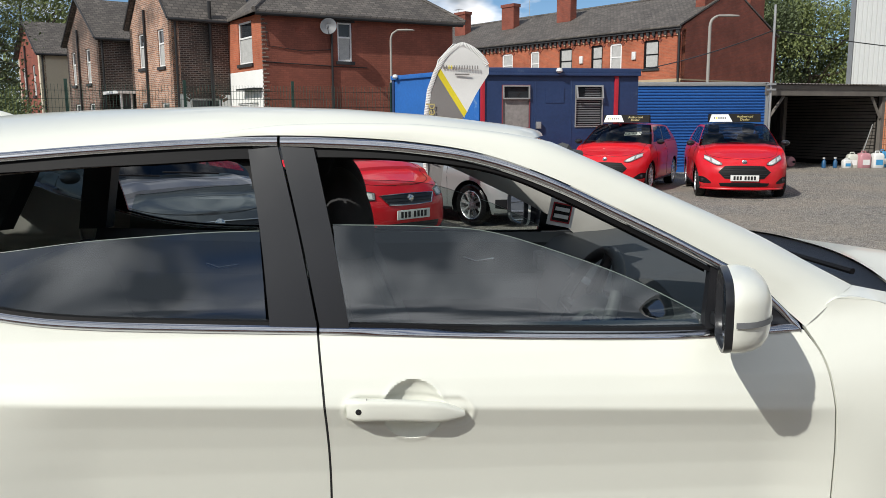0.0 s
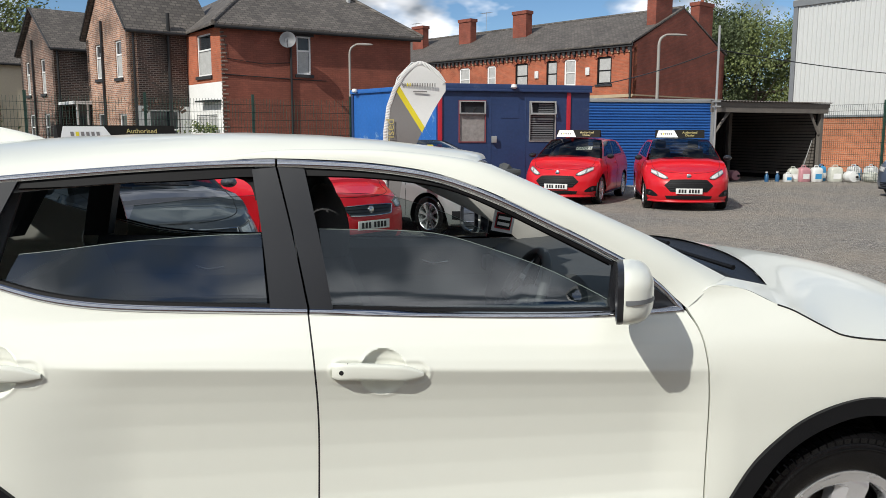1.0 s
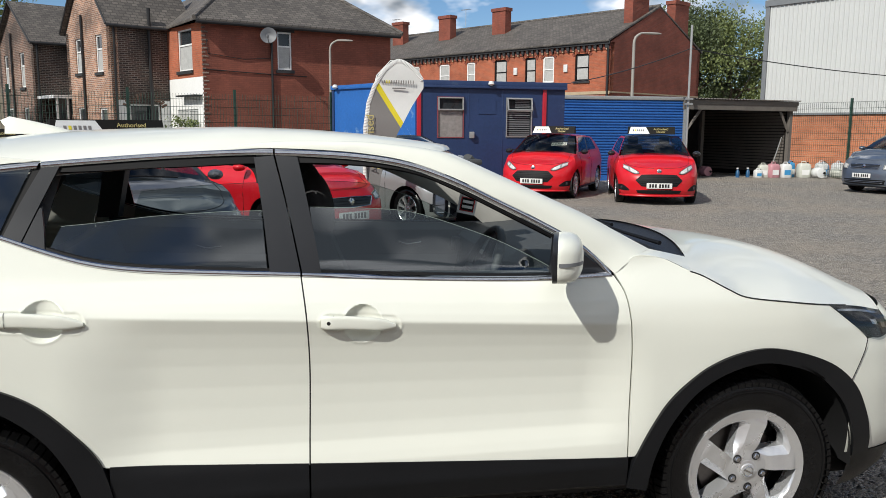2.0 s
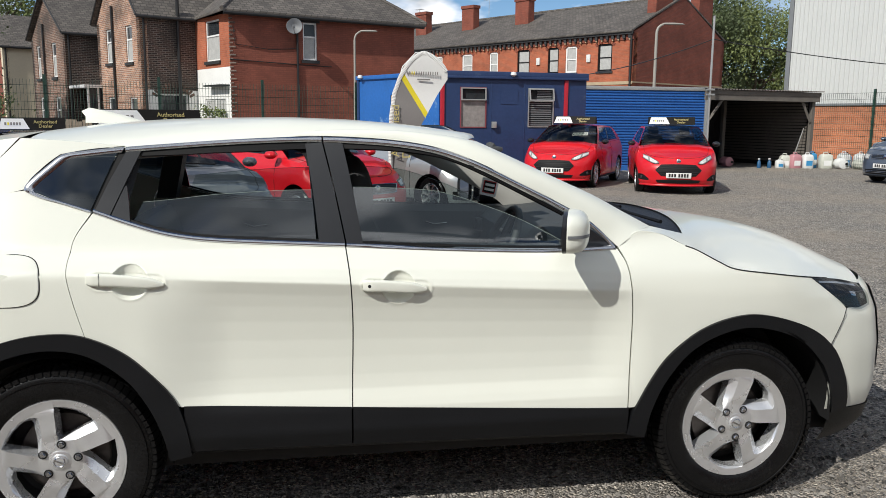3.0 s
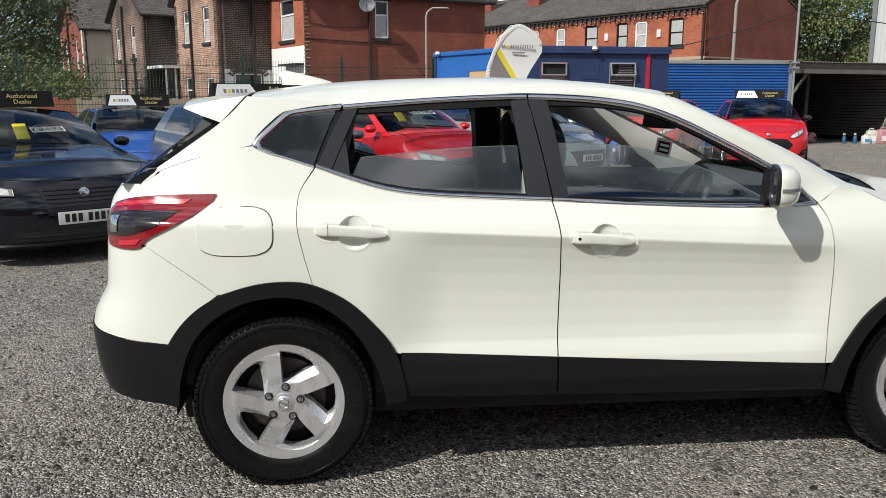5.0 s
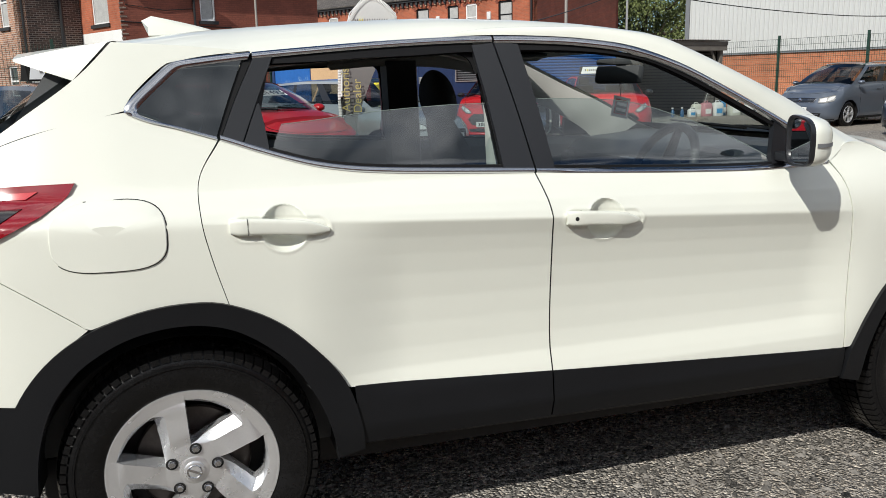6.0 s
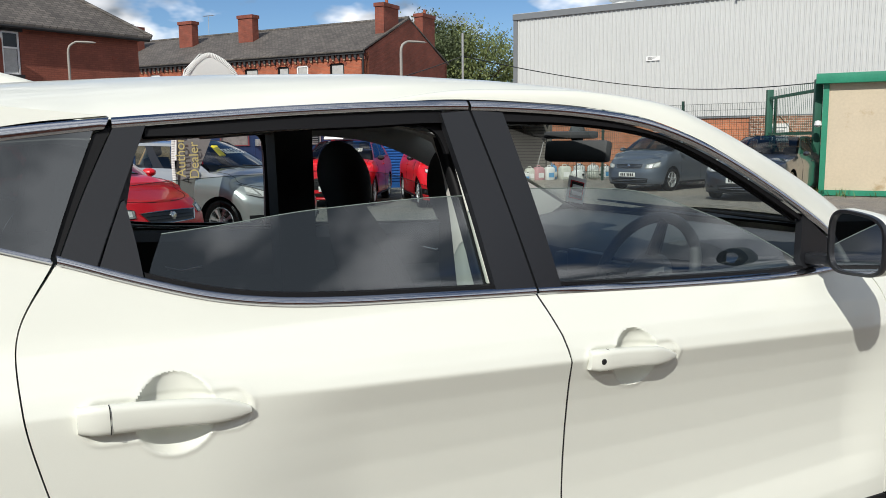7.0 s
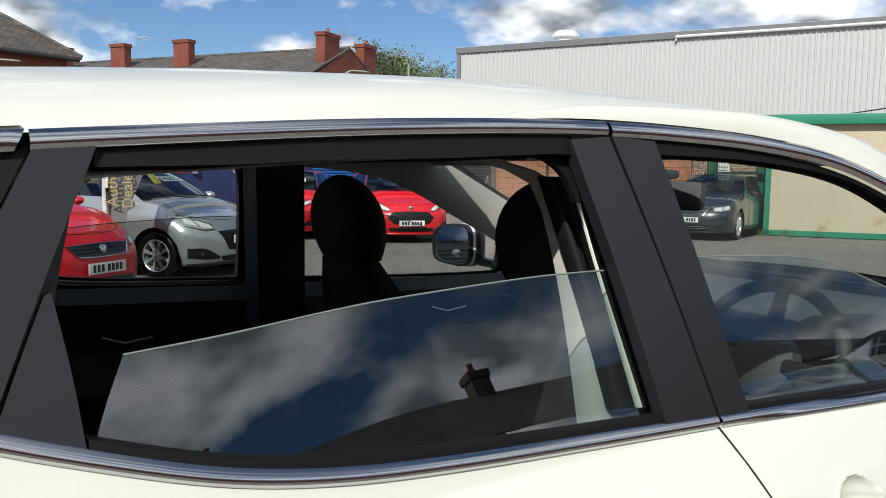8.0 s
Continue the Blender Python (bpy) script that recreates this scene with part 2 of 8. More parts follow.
M_BLUEGREY = car_paint("blue_grey_paint", (0.10, 0.12, 0.155), 0.32, 0.3)
M_DARKGREY = car_paint("graphite_paint", (0.03, 0.034, 0.042), 0.30, 0.3)
M_CLAD = pbr("black_cladding_plastic", (0.0085, 0.009, 0.0105), 0.42, var=0.2, scale=2, fine=400, bump=0.12, bscale=900, spec=0.22)
M_GLOSSBLACK = pbr("gloss_black_trim", (0.016, 0.017, 0.020), 0.30, var=0.08, scale=3, fine=300)
M_RUBBER = pbr("tyre_rubber", (0.0065, 0.0065, 0.007), 0.24, var=0.6, scale=9, fine=80, bump=0.08, bscale=300, spec=0.26)
M_SEAL = pbr("rubber_seal", (0.007, 0.007, 0.008), 0.55, var=0.1, spec=0.2)
M_CHROME = pbr("polished_chrome", (0.56, 0.565, 0.585), 0.16, 1.0, var=0.05, scale=2, fine=60)
M_ALLOY = pbr("silver_alloy", (0.76, 0.77, 0.79), 0.27, 0.72, var=0.05, scale=5, fine=200, coat=0.5)
M_STEEL = pbr("brake_steel", (0.085, 0.075, 0.07), 0.5, 0.8, var=0.3, scale=8, fine=60)
M_DARK = pbr("dark_void_plastic", (0.008, 0.008, 0.009), 0.7, var=0.2)
M_TRIM = pbr("black_interior_plastic", (0.054, 0.058, 0.061), 0.6, var=0.15, scale=4, fine=200, bump=0.15, bscale=500)
M_CLOTH = pbr("black_seat_cloth", (0.034, 0.034, 0.036), 0.95, var=0.25, scale=6, fine=300, bump=0.25, bscale=700)
M_LINER = pbr("grey_headliner", (0.50, 0.49, 0.46), 0.9, var=0.06, scale=4, fine=300, bump=0.1, bscale=600)
# the last colour cools the mirrored sky in the two darker panes
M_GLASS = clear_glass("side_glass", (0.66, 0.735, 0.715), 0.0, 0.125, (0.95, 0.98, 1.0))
M_PRIVACY = clear_glass("dark_tinted_glass", (0.10, 0.12, 0.125), 0.0, 0.105, (0.92, 0.97, 1.0))
M_SCREEN = clear_glass("windscreen_glass", (0.80, 0.88, 0.85), 0.0, 0.06)
M_CARGLASS = clear_glass("car_glass", (0.38, 0.43, 0.43), 0.0, 0.05)
M_LENS = clear_glass("clear_lens", (0.62, 0.64, 0.66), 0.0, 0.025)
M_REDLENS = pbr("red_lamp_lens", (0.24, 0.006, 0.012), 0.12, var=0.15, scale=12, fine=60, coat=1.0)
M_BRIGHTRED = pbr("bright_red_lens", (0.55, 0.02, 0.03), 0.15, var=0.1, scale=12, fine=60, coat=1.0)
M_SMOKELENS = pbr("smoked_lamp_lens", (0.022, 0.018, 0.020), 0.15, var=0.5, scale=20, fine=90, coat=0.3)
M_LAMPSILVER = pbr("lamp_reflector", (0.75, 0.76, 0.78), 0.12, 1.0, var=0.1, scale=30, fine=90)
M_GRILLE = pbr("matt_black_grille", (0.010, 0.010, 0.011), 0.6, var=0.2, spec=0.2)
M_HEADLAMP = pbr("clear_headlamp_unit", (0.27, 0.268, 0.262), 0.16, 0.0, var=0.6, scale=9, fine=40, coat=1.0)
M_LAMPPAINT = pbr("grey_lamp_post_paint", (0.30, 0.28, 0.25), 0.55, var=0.12, scale=2, fine=30)
M_MIRROR = pbr("mirror_glass", (0.85, 0.86, 0.87), 0.01, 1.0, var=0.0)
M_PLATE = pbr("white_plate", (0.75, 0.75, 0.73), 0.35, var=0.04)
M_INK = pbr("black_ink", (0.012, 0.012, 0.013), 0.5, var=0.05)
M_GOLD = pbr("gold_lettering", (0.50, 0.42, 0.17), 0.5, var=0.05)
M_YELLOW = pbr("yellow_vinyl", (0.72, 0.60, 0.03), 0.5, var=0.06)
M_WHITEVINYL = pbr("white_vinyl", (0.78, 0.78, 0.77), 0.45, var=0.04)
M_BADGEBLACK = pbr("black_sign_board", (0.014, 0.013, 0.012), 0.7, var=0.1, spec=0.15)
M_LAMPBOWL = pbr("pale_lamp_bowl", (0.60, 0.60, 0.59), 0.18, var=0.35, scale=20, fine=60, coat=0.6)
M_GLASSEDGE = pbr("ground_glass_edge", (0.20, 0.25, 0.23), 0.3, var=0.1)
M_CABPANE = pbr("grey_perspex_pane", (0.27, 0.25, 0.24), 0.25, var=0.25, scale=3, fine=12)
M_GRAVEL = gravel_mat()
M_STONE = pbr("loose_stone", (0.255, 0.236, 0.215), 0.9, var=0.42, scale=30, fine=150, island=1.0, bump=0.3, bscale=200)
M_REDWALL = brick_mat("red_painted_brick", (0.25, 0.074, 0.045), (0.205, 0.060, 0.038), (0.185, 0.056, 0.036), 0.8, 1.0, 0.35)
M_BRICK = brick_mat("brown_brick", (0.46, 0.225, 0.135), (0.21, 0.105, 0.075), (0.50, 0.43, 0.36), soot=0.25)
M_SOOT = brick_mat("sooty_brick", (0.25, 0.12, 0.08), (0.11, 0.062, 0.048), (0.36, 0.30, 0.25), soot=0.45)
# near-black brick, much darker than the brick on the wings' west walls
M_BLACKBRICK = brick_mat("near_black_brick", (0.100, 0.056, 0.044), (0.030, 0.023, 0.021), (0.26, 0.22, 0.19), soot=0.4)
M_ORANGE = brick_mat("red_facing_brick", (0.45, 0.125, 0.06), (0.36, 0.095, 0.048), (0.36, 0.15, 0.09))
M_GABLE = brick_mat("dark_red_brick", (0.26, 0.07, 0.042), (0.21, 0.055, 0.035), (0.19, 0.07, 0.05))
M_WAREBRICK = brick_mat("orange_warehouse_brick", (0.50, 0.18, 0.085), (0.42, 0.14, 0.07), (0.40, 0.22, 0.14))
M_SLATE = slate_mat("grey_slate", (0.150, 0.132, 0.116), (0.080, 0.071, 0.064))
M_RENDER = pbr("cream_render", (0.62, 0.55, 0.42), 0.9, var=0.1, scale=0.8, fine=12, bump=0.2, bscale=60)
M_WHITEWASH = pbr("white_painted_brick", (0.78, 0.78, 0.76), 0.8, var=0.08, scale=1.0, fine=14, bump=0.2, bscale=40)
M_UPVC = pbr("white_upvc", (0.80, 0.80, 0.79), 0.35, var=0.04)
M_PANE = pbr("dark_house_pane", (0.03, 0.035, 0.04), 0.06, var=0.3, scale=2.0, fine=5)
M_BLIND = pbr("net_curtain", (0.42, 0.42, 0.41), 0.8, var=0.25, scale=6, fine=25)
M_STONESILL = pbr("dark_stone_sill", (0.03, 0.03, 0.032), 0.7, var=0.2)
M_LINTEL = pbr("sandstone_lintel", (0.42, 0.33, 0.22), 0.85, var=0.2)
M_PIPE = pbr("black_iron_pipe", (0.015, 0.015, 0.016), 0.5, var=0.2)
M_NAVYCAB = pbr("navy_painted_steel", (0.018, 0.040, 0.115), 0.5, var=0.25, scale=1.4, fine=14, bump=0.1, bscale=8, stain=(2.5, 0.62, 0.74, (0.06, 0.09, 0.16)))
M_SKYCAB = pbr("light_blue_painted_steel", (0.02, 0.12, 0.40), 0.5, var=0.22, scale=1.2, fine=12, bump=0.1, bscale=8, stain=(1.8, 0.60, 0.70, (0.22, 0.36, 0.55)))
M_BLUECON = pbr("blue_container_steel", (0.02, 0.11, 0.36), 0.45, var=0.18, scale=1.2, fine=10, stain=(1.5, 0.66, 0.78, (0.10, 0.16, 0.26)))
M_REDPOST = pbr("red_painted_steel", (0.42, 0.015, 0.03), 0.45, var=0.15)
M_PLY = pbr("plywood_board", (0.55, 0.36, 0.20), 0.8, var=0.12, scale=3, fine=30)
# weathered boards, darkened in colour for the shade inside the lean-to
M_SHADEWOOD = pbr("shade_dark_boards", (0.036, 0.034, 0.033), 0.85, var=0.35, scale=3, fine=30, bump=0.3, bscale=50)
M_OLDWOOD = pbr("weathered_timber", (0.14, 0.125, 0.11), 0.9, var=0.3, scale=4, fine=40, bump=0.4, bscale=60)
M_RUST = pbr("rusty_tin_roof", (0.16, 0.14, 0.125), 0.8, var=0.3, scale=2, fine=14)
M_CLADWHITE = pbr("white_profiled_sheet", (0.53, 0.54, 0.53), 0.5, var=0.05, scale=0.6, fine=8, stain=(0.5, 0.66, 0.85, (0.52, 0.50, 0.45)))
M_FLASH = pbr("grey_flashing", (0.17, 0.18, 0.19), 0.5, var=0.12)
M_GREENSTEEL = pbr("green_painted_steel", (0.02, 0.22, 0.13), 0.45, var=0.2, scale=2, fine=20)
M_GATE = pbr("dull_green_gate_paint", (0.018, 0.095, 0.062), 0.5, var=0.2, scale=2, fine=20)
M_FENCE = pbr("dark_green_fence", (0.016, 0.050, 0.036), 0.5, var=0.15)
M_BUFF = pbr("buff_panel", (0.55, 0.47, 0.35), 0.85, var=0.12, scale=0.9, fine=16, bump=0.15, bscale=60, stain=(1.3, 0.60, 0.76, (0.36, 0.25, 0.13)))
M_FENCEWOOD = pbr("fence_board", (0.36, 0.29, 0.22), 0.85, var=0.2, scale=3, fine=40, island=0.4)
M_GALV = pbr("galvanised_steel", (0.45, 0.45, 0.44), 0.45, 0.6, var=0.12, scale=3, fine=30)
M_LEAF = pbr("leaf", (0.095, 0.125, 0.050), 0.6, var=0.3, scale=0.5, fine=3, island=0.5)
M_LEAF2 = pbr("leaf_yellowish", (0.13, 0.16, 0.05), 0.6, var=0.3, scale=0.5, fine=3, island=0.5)
M_BARK = pbr("bark", (0.09, 0.07, 0.05), 0.95, var=0.3, scale=3, fine=30, bump=0.5, bscale=30)
M_JUGWHITE = pbr("white_plastic", (0.68, 0.69, 0.68), 0.45, var=0.1, scale=6)
M_JUGCLOUD = pbr("cloudy_plastic", (0.55, 0.56, 0.50), 0.4, var=0.15, scale=6)
M_JUGBLUE = pbr("blue_plastic", (0.05, 0.28, 0.55), 0.4, var=0.12)
M_JUGPINK = pbr("pink_plastic", (0.50, 0.24, 0.27), 0.4, var=0.12)
M_FLAGWHITE = pbr("white_flag_cloth", (0.74, 0.74, 0.72), 0.8, var=0.04, scale=2)
M_FLAGGREY = pbr("grey_flag_cloth", (0.20, 0.19, 0.185), 0.8, var=0.05, scale=2)
M_DISH = pbr("grey_dish", (0.13, 0.135, 0.145), 0.5, var=0.1)
M_RED_CARD = pbr("red_card", (0.45, 0.03, 0.04), 0.6, var=0.05)

# ---- mesh helpers ----
def mesh_ob(name, verts, faces, material, parent=None, label="", smooth=30):
    me = bpy.data.meshes.new(name)
    me.from_pydata([tuple(v) for v in verts], [], faces)
    me.validate()
    bm = bmesh.new(); bm.from_mesh(me)
    bmesh.ops.recalc_face_normals(bm, faces=bm.faces)
    bm.to_mesh(me); bm.free()
    if material:
        me.materials.append(material)
    if smooth:
        me.polygons.foreach_set("use_smooth", [True] * len(me.polygons))
        me.set_sharp_from_angle(angle=radians(smooth))
    ob = new(name, me)
    if parent:
        ob.parent = parent
    if label:
        ob["label"] = label
    return ob


def part(name, bm, material, parent=None, label="", smooth=30):
    me = bpy.data.meshes.new(name)
    bmesh.ops.recalc_face_normals(bm, faces=bm.faces)
    bm.to_mesh(me); bm.free()
    me.materials.append(material)
    if smooth:
        me.polygons.foreach_set("use_smooth", [True] * len(me.polygons))
        me.set_sharp_from_angle(angle=radians(smooth))
    ob = new(name, me)
    if parent:
        ob.parent = parent
    if label:
        ob["label"] = label
    return ob


def thing(name, m, label, category, group="", kind=""):
    ob = new(name)
    ob.matrix_world = m
    return tagged(ob, label, category, group, kind)


def add_box(bm, x0, x1, y0, y1, z0, z1, bevel=0.0, m=None):
    vs = [bm.verts.new((x, y, z)) for x in (x0, x1) for y in (y0, y1) for z in (z0, z1)]
    fs = [bm.faces.new([vs[i] for i in q]) for q in ((0, 1, 3, 2), (4, 6, 7, 5), (0, 4, 5, 1), (2, 3, 7, 6), (0, 2, 6, 4), (1, 5, 7, 3))]
    if bevel:
        es = list({e for f in fs for e in f.edges})
        r = bmesh.ops.bevel(bm, geom=es, offset=bevel, segments=2, affect="EDGES", profile=0.6)
        vs = list({v for f in r["faces"] for v in f.verts} | {v for v in vs if v.is_valid})
    if m:
        bmesh.ops.transform(bm, matrix=m, verts=[v for v in vs if v.is_valid])
    return vs


def box(name, x0, x1, y0, y1, z0, z1, material, parent=None, label="", bevel=0.0, m=None):
    bm = bmesh.new()
    add_box(bm, x0, x1, y0, y1, z0, z1, bevel, m)
    return part(name, bm, material, parent, label)


def add_tube(bm, pts, radii, seg=10, cap=True):
    """A tube along points, with a radius at each."""
    rings = []
    n = len(pts)
    pts = [Vector(p) for p in pts]
    if not hasattr(radii, "__len__"):
        radii = [radii] * n
    up = Vector((0, 0, 1))
    for i, p in enumerate(pts):
        d = (pts[min(i + 1, n - 1)] - pts[max(i - 1, 0)]).normalized()
        side = d.cross(up)
        if side.length < 1e-3:
            side = d.cross(Vector((1, 0, 0)))
        side.normalize()
        nn = side.cross(d)
        rings.append([bm.verts.new(p + radii[i] * (math.cos(a) * side + math.sin(a) * nn)) for a in (2 * math.pi * k / seg for k in range(seg))])
    for a, b in zip(rings, rings[1:]):
        for k in range(seg):
            bm.faces.new((a[k], a[(k + 1) % seg], b[(k + 1) % seg], b[k]))
    if cap:
        bm.faces.new(rings[0][::-1]); bm.faces.new(rings[-1])


def tube(name, pts, radii, material, parent=None, label="", seg=10):
    bm = bmesh.new()
    add_tube(bm, pts, radii, seg)
    return part(name, bm, material, parent, label, smooth=40)


def add_lathe(bm, profile, seg=24, axis="z", m=None, close=False):
    """Turn (radius, height) pairs round an axis."""
    rings = []
    for r, h in profile:
        ring = []
        for k in range(seg):
            a = 2 * math.pi * k / seg
            c, s = r * math.cos(a), r * math.sin(a)
            p = Vector((c, s, h)) if axis == "z" else Vector((c, h, s))
            ring.append(bm.verts.new(m @ p if m else p))
        rings.append(ring)
    if close:
        rings.append(rings[0])
    for a, b in zip(rings, rings[1:]):
        for k in range(seg):
            bm.faces.new((a[k], a[(k + 1) % seg], b[(k + 1) % seg], b[k]))
    return rings


def lathe(name, profile, material, parent=None, label="", seg=24, axis="z", m=None, close=False, caps=False):
    bm = bmesh.new()
    r = add_lathe(bm, profile, seg, axis, m, close)
    if caps:
        bm.faces.new(r[0]); bm.faces.new(r[-1])
    return part(name, bm, material, parent, label, smooth=35)


def resample(pts, n):
    """n + 1 points at even arc length along a smooth curve through pts."""
    pts = np.array([tuple(p) for p in pts], float)
    if len(pts) > 2:
        ext = np.vstack([2 * pts[0] - pts[1], pts, 2 * pts[-1] - pts[-2]])
        out = []
        for i in range(len(pts) - 1):
            p0, p1, p2, p3 = ext[i:i + 4]
            for t in np.linspace(0, 1, 12, endpoint=False):
                out.append(0.5 * (2 * p1 + (p2 - p0) * t + (2 * p0 - 5 * p1 + 4 * p2 - p3) * t * t + (3 * p1 - p0 - 3 * p2 + p3) * t ** 3))
        out.append(pts[-1])
        pts = np.array(out)
    d = np.concatenate([[0], np.cumsum(np.linalg.norm(np.diff(pts, axis=0), axis=1))])
    s = np.linspace(0, d[-1], n + 1)
    return np.stack([np.interp(s, d, pts[:, k]) for k in range(pts.shape[1])], 1)


def joined(*curves):
    """One polyline out of several smooth curves that meet in corners."""
    out = []
    for c in curves:
        r = [tuple(p) for p in resample(c, 10)]
        out += r if not out else r[1:]
    return out


def coons(bottom, top, left, right, nu, nv, smooth=True):
    """Grid of points that fills four boundary curves: bottom and top run left to right, left and right run bottom to top."""
    rs = resample if smooth else (lambda c, n: resample_straight(c, n))
    b, t, l, r = rs(bottom, nu), rs(top, nu), rs(left, nv), rs(right, nv)
    g = np.zeros((nu + 1, nv + 1, b.shape[1]))
    for i in range(nu + 1):
        u = i / nu
        for j in range(nv + 1):
            v = j / nv
            g[i, j] = (1 - v) * b[i] + v * t[i] + (1 - u) * l[j] + u * r[j] - ((1 - u) * (1 - v) * b[0] + u * (1 - v) * b[-1] + (1 - u) * v * t[0] + u * v * t[-1])
    return g


def resample_straight(pts, n):
    pts = np.array([tuple(p) for p in pts], float)
    d = np.concatenate([[0], np.cumsum(np.linalg.norm(np.diff(pts, axis=0), axis=1))])
    s = np.linspace(0, d[-1], n + 1)
    return np.stack([np.interp(s, d, pts[:, k]) for k in range(pts.shape[1])], 1)


def sheet(name, grid, material, parent=None, label="", thick=0.0, inward=(0, 1, 0), smooth=30):
    """A mesh over a grid of 3D points; thick gives it turned-in edges towards `inward`."""
    nu, nv = len(grid), len(grid[0])
    vs = [Vector(p) for row in grid for p in row]
    fs = [(i * nv + j, (i + 1) * nv + j, (i + 1) * nv + j + 1, i * nv + j + 1) for i in range(nu - 1) for j in range(nv - 1)]
    if thick:
        loop = [i * nv for i in range(nu)] + [(nu - 1) * nv + j for j in range(1, nv)] + [i * nv + nv - 1 for i in range(nu - 2, -1, -1)] + [j for j in range(nv - 2, 0, -1)]
        base = len(vs)
        inw = Vector(inward)
        vs += [vs[k] + inw * thick for k in loop]
        n = len(loop)
        fs += [(loop[k], loop[(k + 1) % n], base + (k + 1) % n, base + k) for k in range(n)]
    return mesh_ob(name, vs, fs, material, parent, label, smooth)


def text_ob(name, body, size, material, parent, m, label="", align="CENTER", squash=1.0):
    cu = bpy.data.curves.new(name, "FONT")
    cu.body, cu.size, cu.align_x, cu.align_y, cu.extrude = body, size, align, "CENTER", 0.0015
    tmp = bpy.data.objects.new(name, cu)
    scene.collection.objects.link(tmp)
    bpy.context.view_layer.update()
    me = bpy.data.meshes.new_from_object(tmp.evaluated_get(bpy.context.evaluated_depsgraph_get()))
    bpy.data.objects.remove(tmp)
    me.transform(m @ Matrix.Diagonal((squash, 1, 1, 1)))
    me.materials.clear(); me.materials.append(material)
    ob = new(name, me)
    ob.parent = parent
    if label:
        ob["label"] = label
    return ob


def smoothstep(a, b, x):
    t = min(1.0, max(0.0, (x - a) / (b - a)))
    return t * t * (3 - 2 * t)


# ---- wheels ----
def wheel_parts(parent, x, y, r_tyre, width, r_rim, phase, face=-1, detailed=True, spokes=5, material=None, name="wheel"):
    """A road wheel: its face looks towards -y where face is -1. Parts: tyre, rim with spokes, nuts, cap, brake disc."""
    w = new(name)
    w.parent = parent
    w.location = (x, y, r_tyre - 0.008)
    f = face
    material = material or M_ALLOY
    h = width / 2
    tp = [(r_rim - 0.012, -h * 0.72), (r_rim + 0.01, -h * 0.9), (r_rim + 0.045, -h * 1.0), (r_rim + 0.078, -h * 0.985), (r_tyre - 0.022, -h * 0.93), (r_tyre - 0.006, -h * 0.80),
          (r_tyre, -h * 0.5), (r_tyre + 0.002, 0), (r_tyre, h * 0.5), (r_tyre - 0.006, h * 0.80), (r_tyre - 0.03, h * 0.95), (r_rim, h * 0.9)]
    tp = [(a, -f * b) for a, b in tp]
    bm = bmesh.new()
    seg = 72 if detailed else 28
    add_lathe(bm, tp, seg, "y")
    part("tyre", bm, M_RUBBER, w, smooth=35)
    if detailed:
        bm = bmesh.new()
        # tread blocks over the shoulder and crown
        for k in range(76):
            a0 = 2 * math.pi * k / 76
            for (y0, y1, rr, off) in ((-0.97, -0.60, 0.005, 0.0), (-0.52, -0.18, 0.006, 0.3), (-0.12, 0.14, 0.006, 0.6), (0.2, 0.55, 0.006, 0.1), (0.62, 0.9, 0.004, 0.4)):
                a = a0 + off * 0.08
                da = 0.033
                def rad(t):
                    return r_tyre + 0.002 - 0.02 * max(0, abs(t) - 0.55) ** 1.3 * 2.2
                vs = []
                for (aa, tt, lift) in ((a - da, y0, rr), (a + da, y0, rr), (a + da, y1, rr), (a - da, y1, rr), (a - da, y0, -0.01), (a + da, y0, -0.01), (a + da, y1, -0.01), (a - da, y1, -0.01)):
                    q = rad(tt) + lift
                    sk = aa + 0.02 * tt
                    vs.append(bm.verts.new((q * math.cos(sk), -f * tt * h, q * math.sin(sk))))
                for q in ((0, 1, 2, 3), (0, 4, 5, 1), (1, 5, 6, 2), (2, 6, 7, 3), (3, 7, 4, 0)):
                    bm.faces.new([vs[i] for i in q])
        part("tread", bm, M_RUBBER, w, smooth=35)["kind"] = "stuff"
        # raised ring on the outer wall
        lathe("sidewall_ring", [(r_rim + .074, f * h * .98), (r_rim + .076, f * h * 1.015), (r_rim + .080, f * h * 1.015), (r_rim + .083, f * h * .96)], M_RUBBER, w, seg=seg, axis="y")
    # rim: lip, barrel
    yo = f * h * 0.86
    if detailed:
        lathe("rim_lip", [(r_rim + 0.006, yo - f * 0.004), (r_rim + 0.003, yo + f * 0.003), (r_rim - 0.001, yo + f * 0.003), (r_rim * 0.915, yo - f * 0.005), (r_rim * 0.905, yo - f * 0.010)], material, w, seg=seg, axis="y")
        # deep part in matt black: the shade behind the spokes is in its colour
        lathe("rim_barrel", [(r_rim * 0.905, yo - f * 0.010), (r_rim * 0.895, yo - f * 0.055), (r_rim - 0.03, -f * h * 0.9)], M_GRILLE, w, "barrel coloured black for the shade behind the spokes", seg=seg, axis="y")
    else:
        lathe("rim_barrel", [(r_rim + 0.005, yo + f * 0.002), (r_rim - 0.001, yo + f * 0.008), (r_rim - 0.007, yo + f * 0.004), (r_rim - 0.012, yo - f * 0.025), (r_rim - 0.03, -f * h * 0.9)], material, w, seg=seg, axis="y")
    lathe("wheel_back", [(r_rim - 0.028, -f * 0.02), (0.02, -f * 0.02)], M_DARK, w, seg=24, axis="y")
    lathe("brake_disc", [(r_rim * 0.68, 0.02 * f), (r_rim * 0.70, 0.012 * f), (r_rim * 0.36, 0.012 * f), (r_rim * 0.34, 0.03 * f), (0.02, 0.03 * f)], M_STEEL, w, seg=32, axis="y")
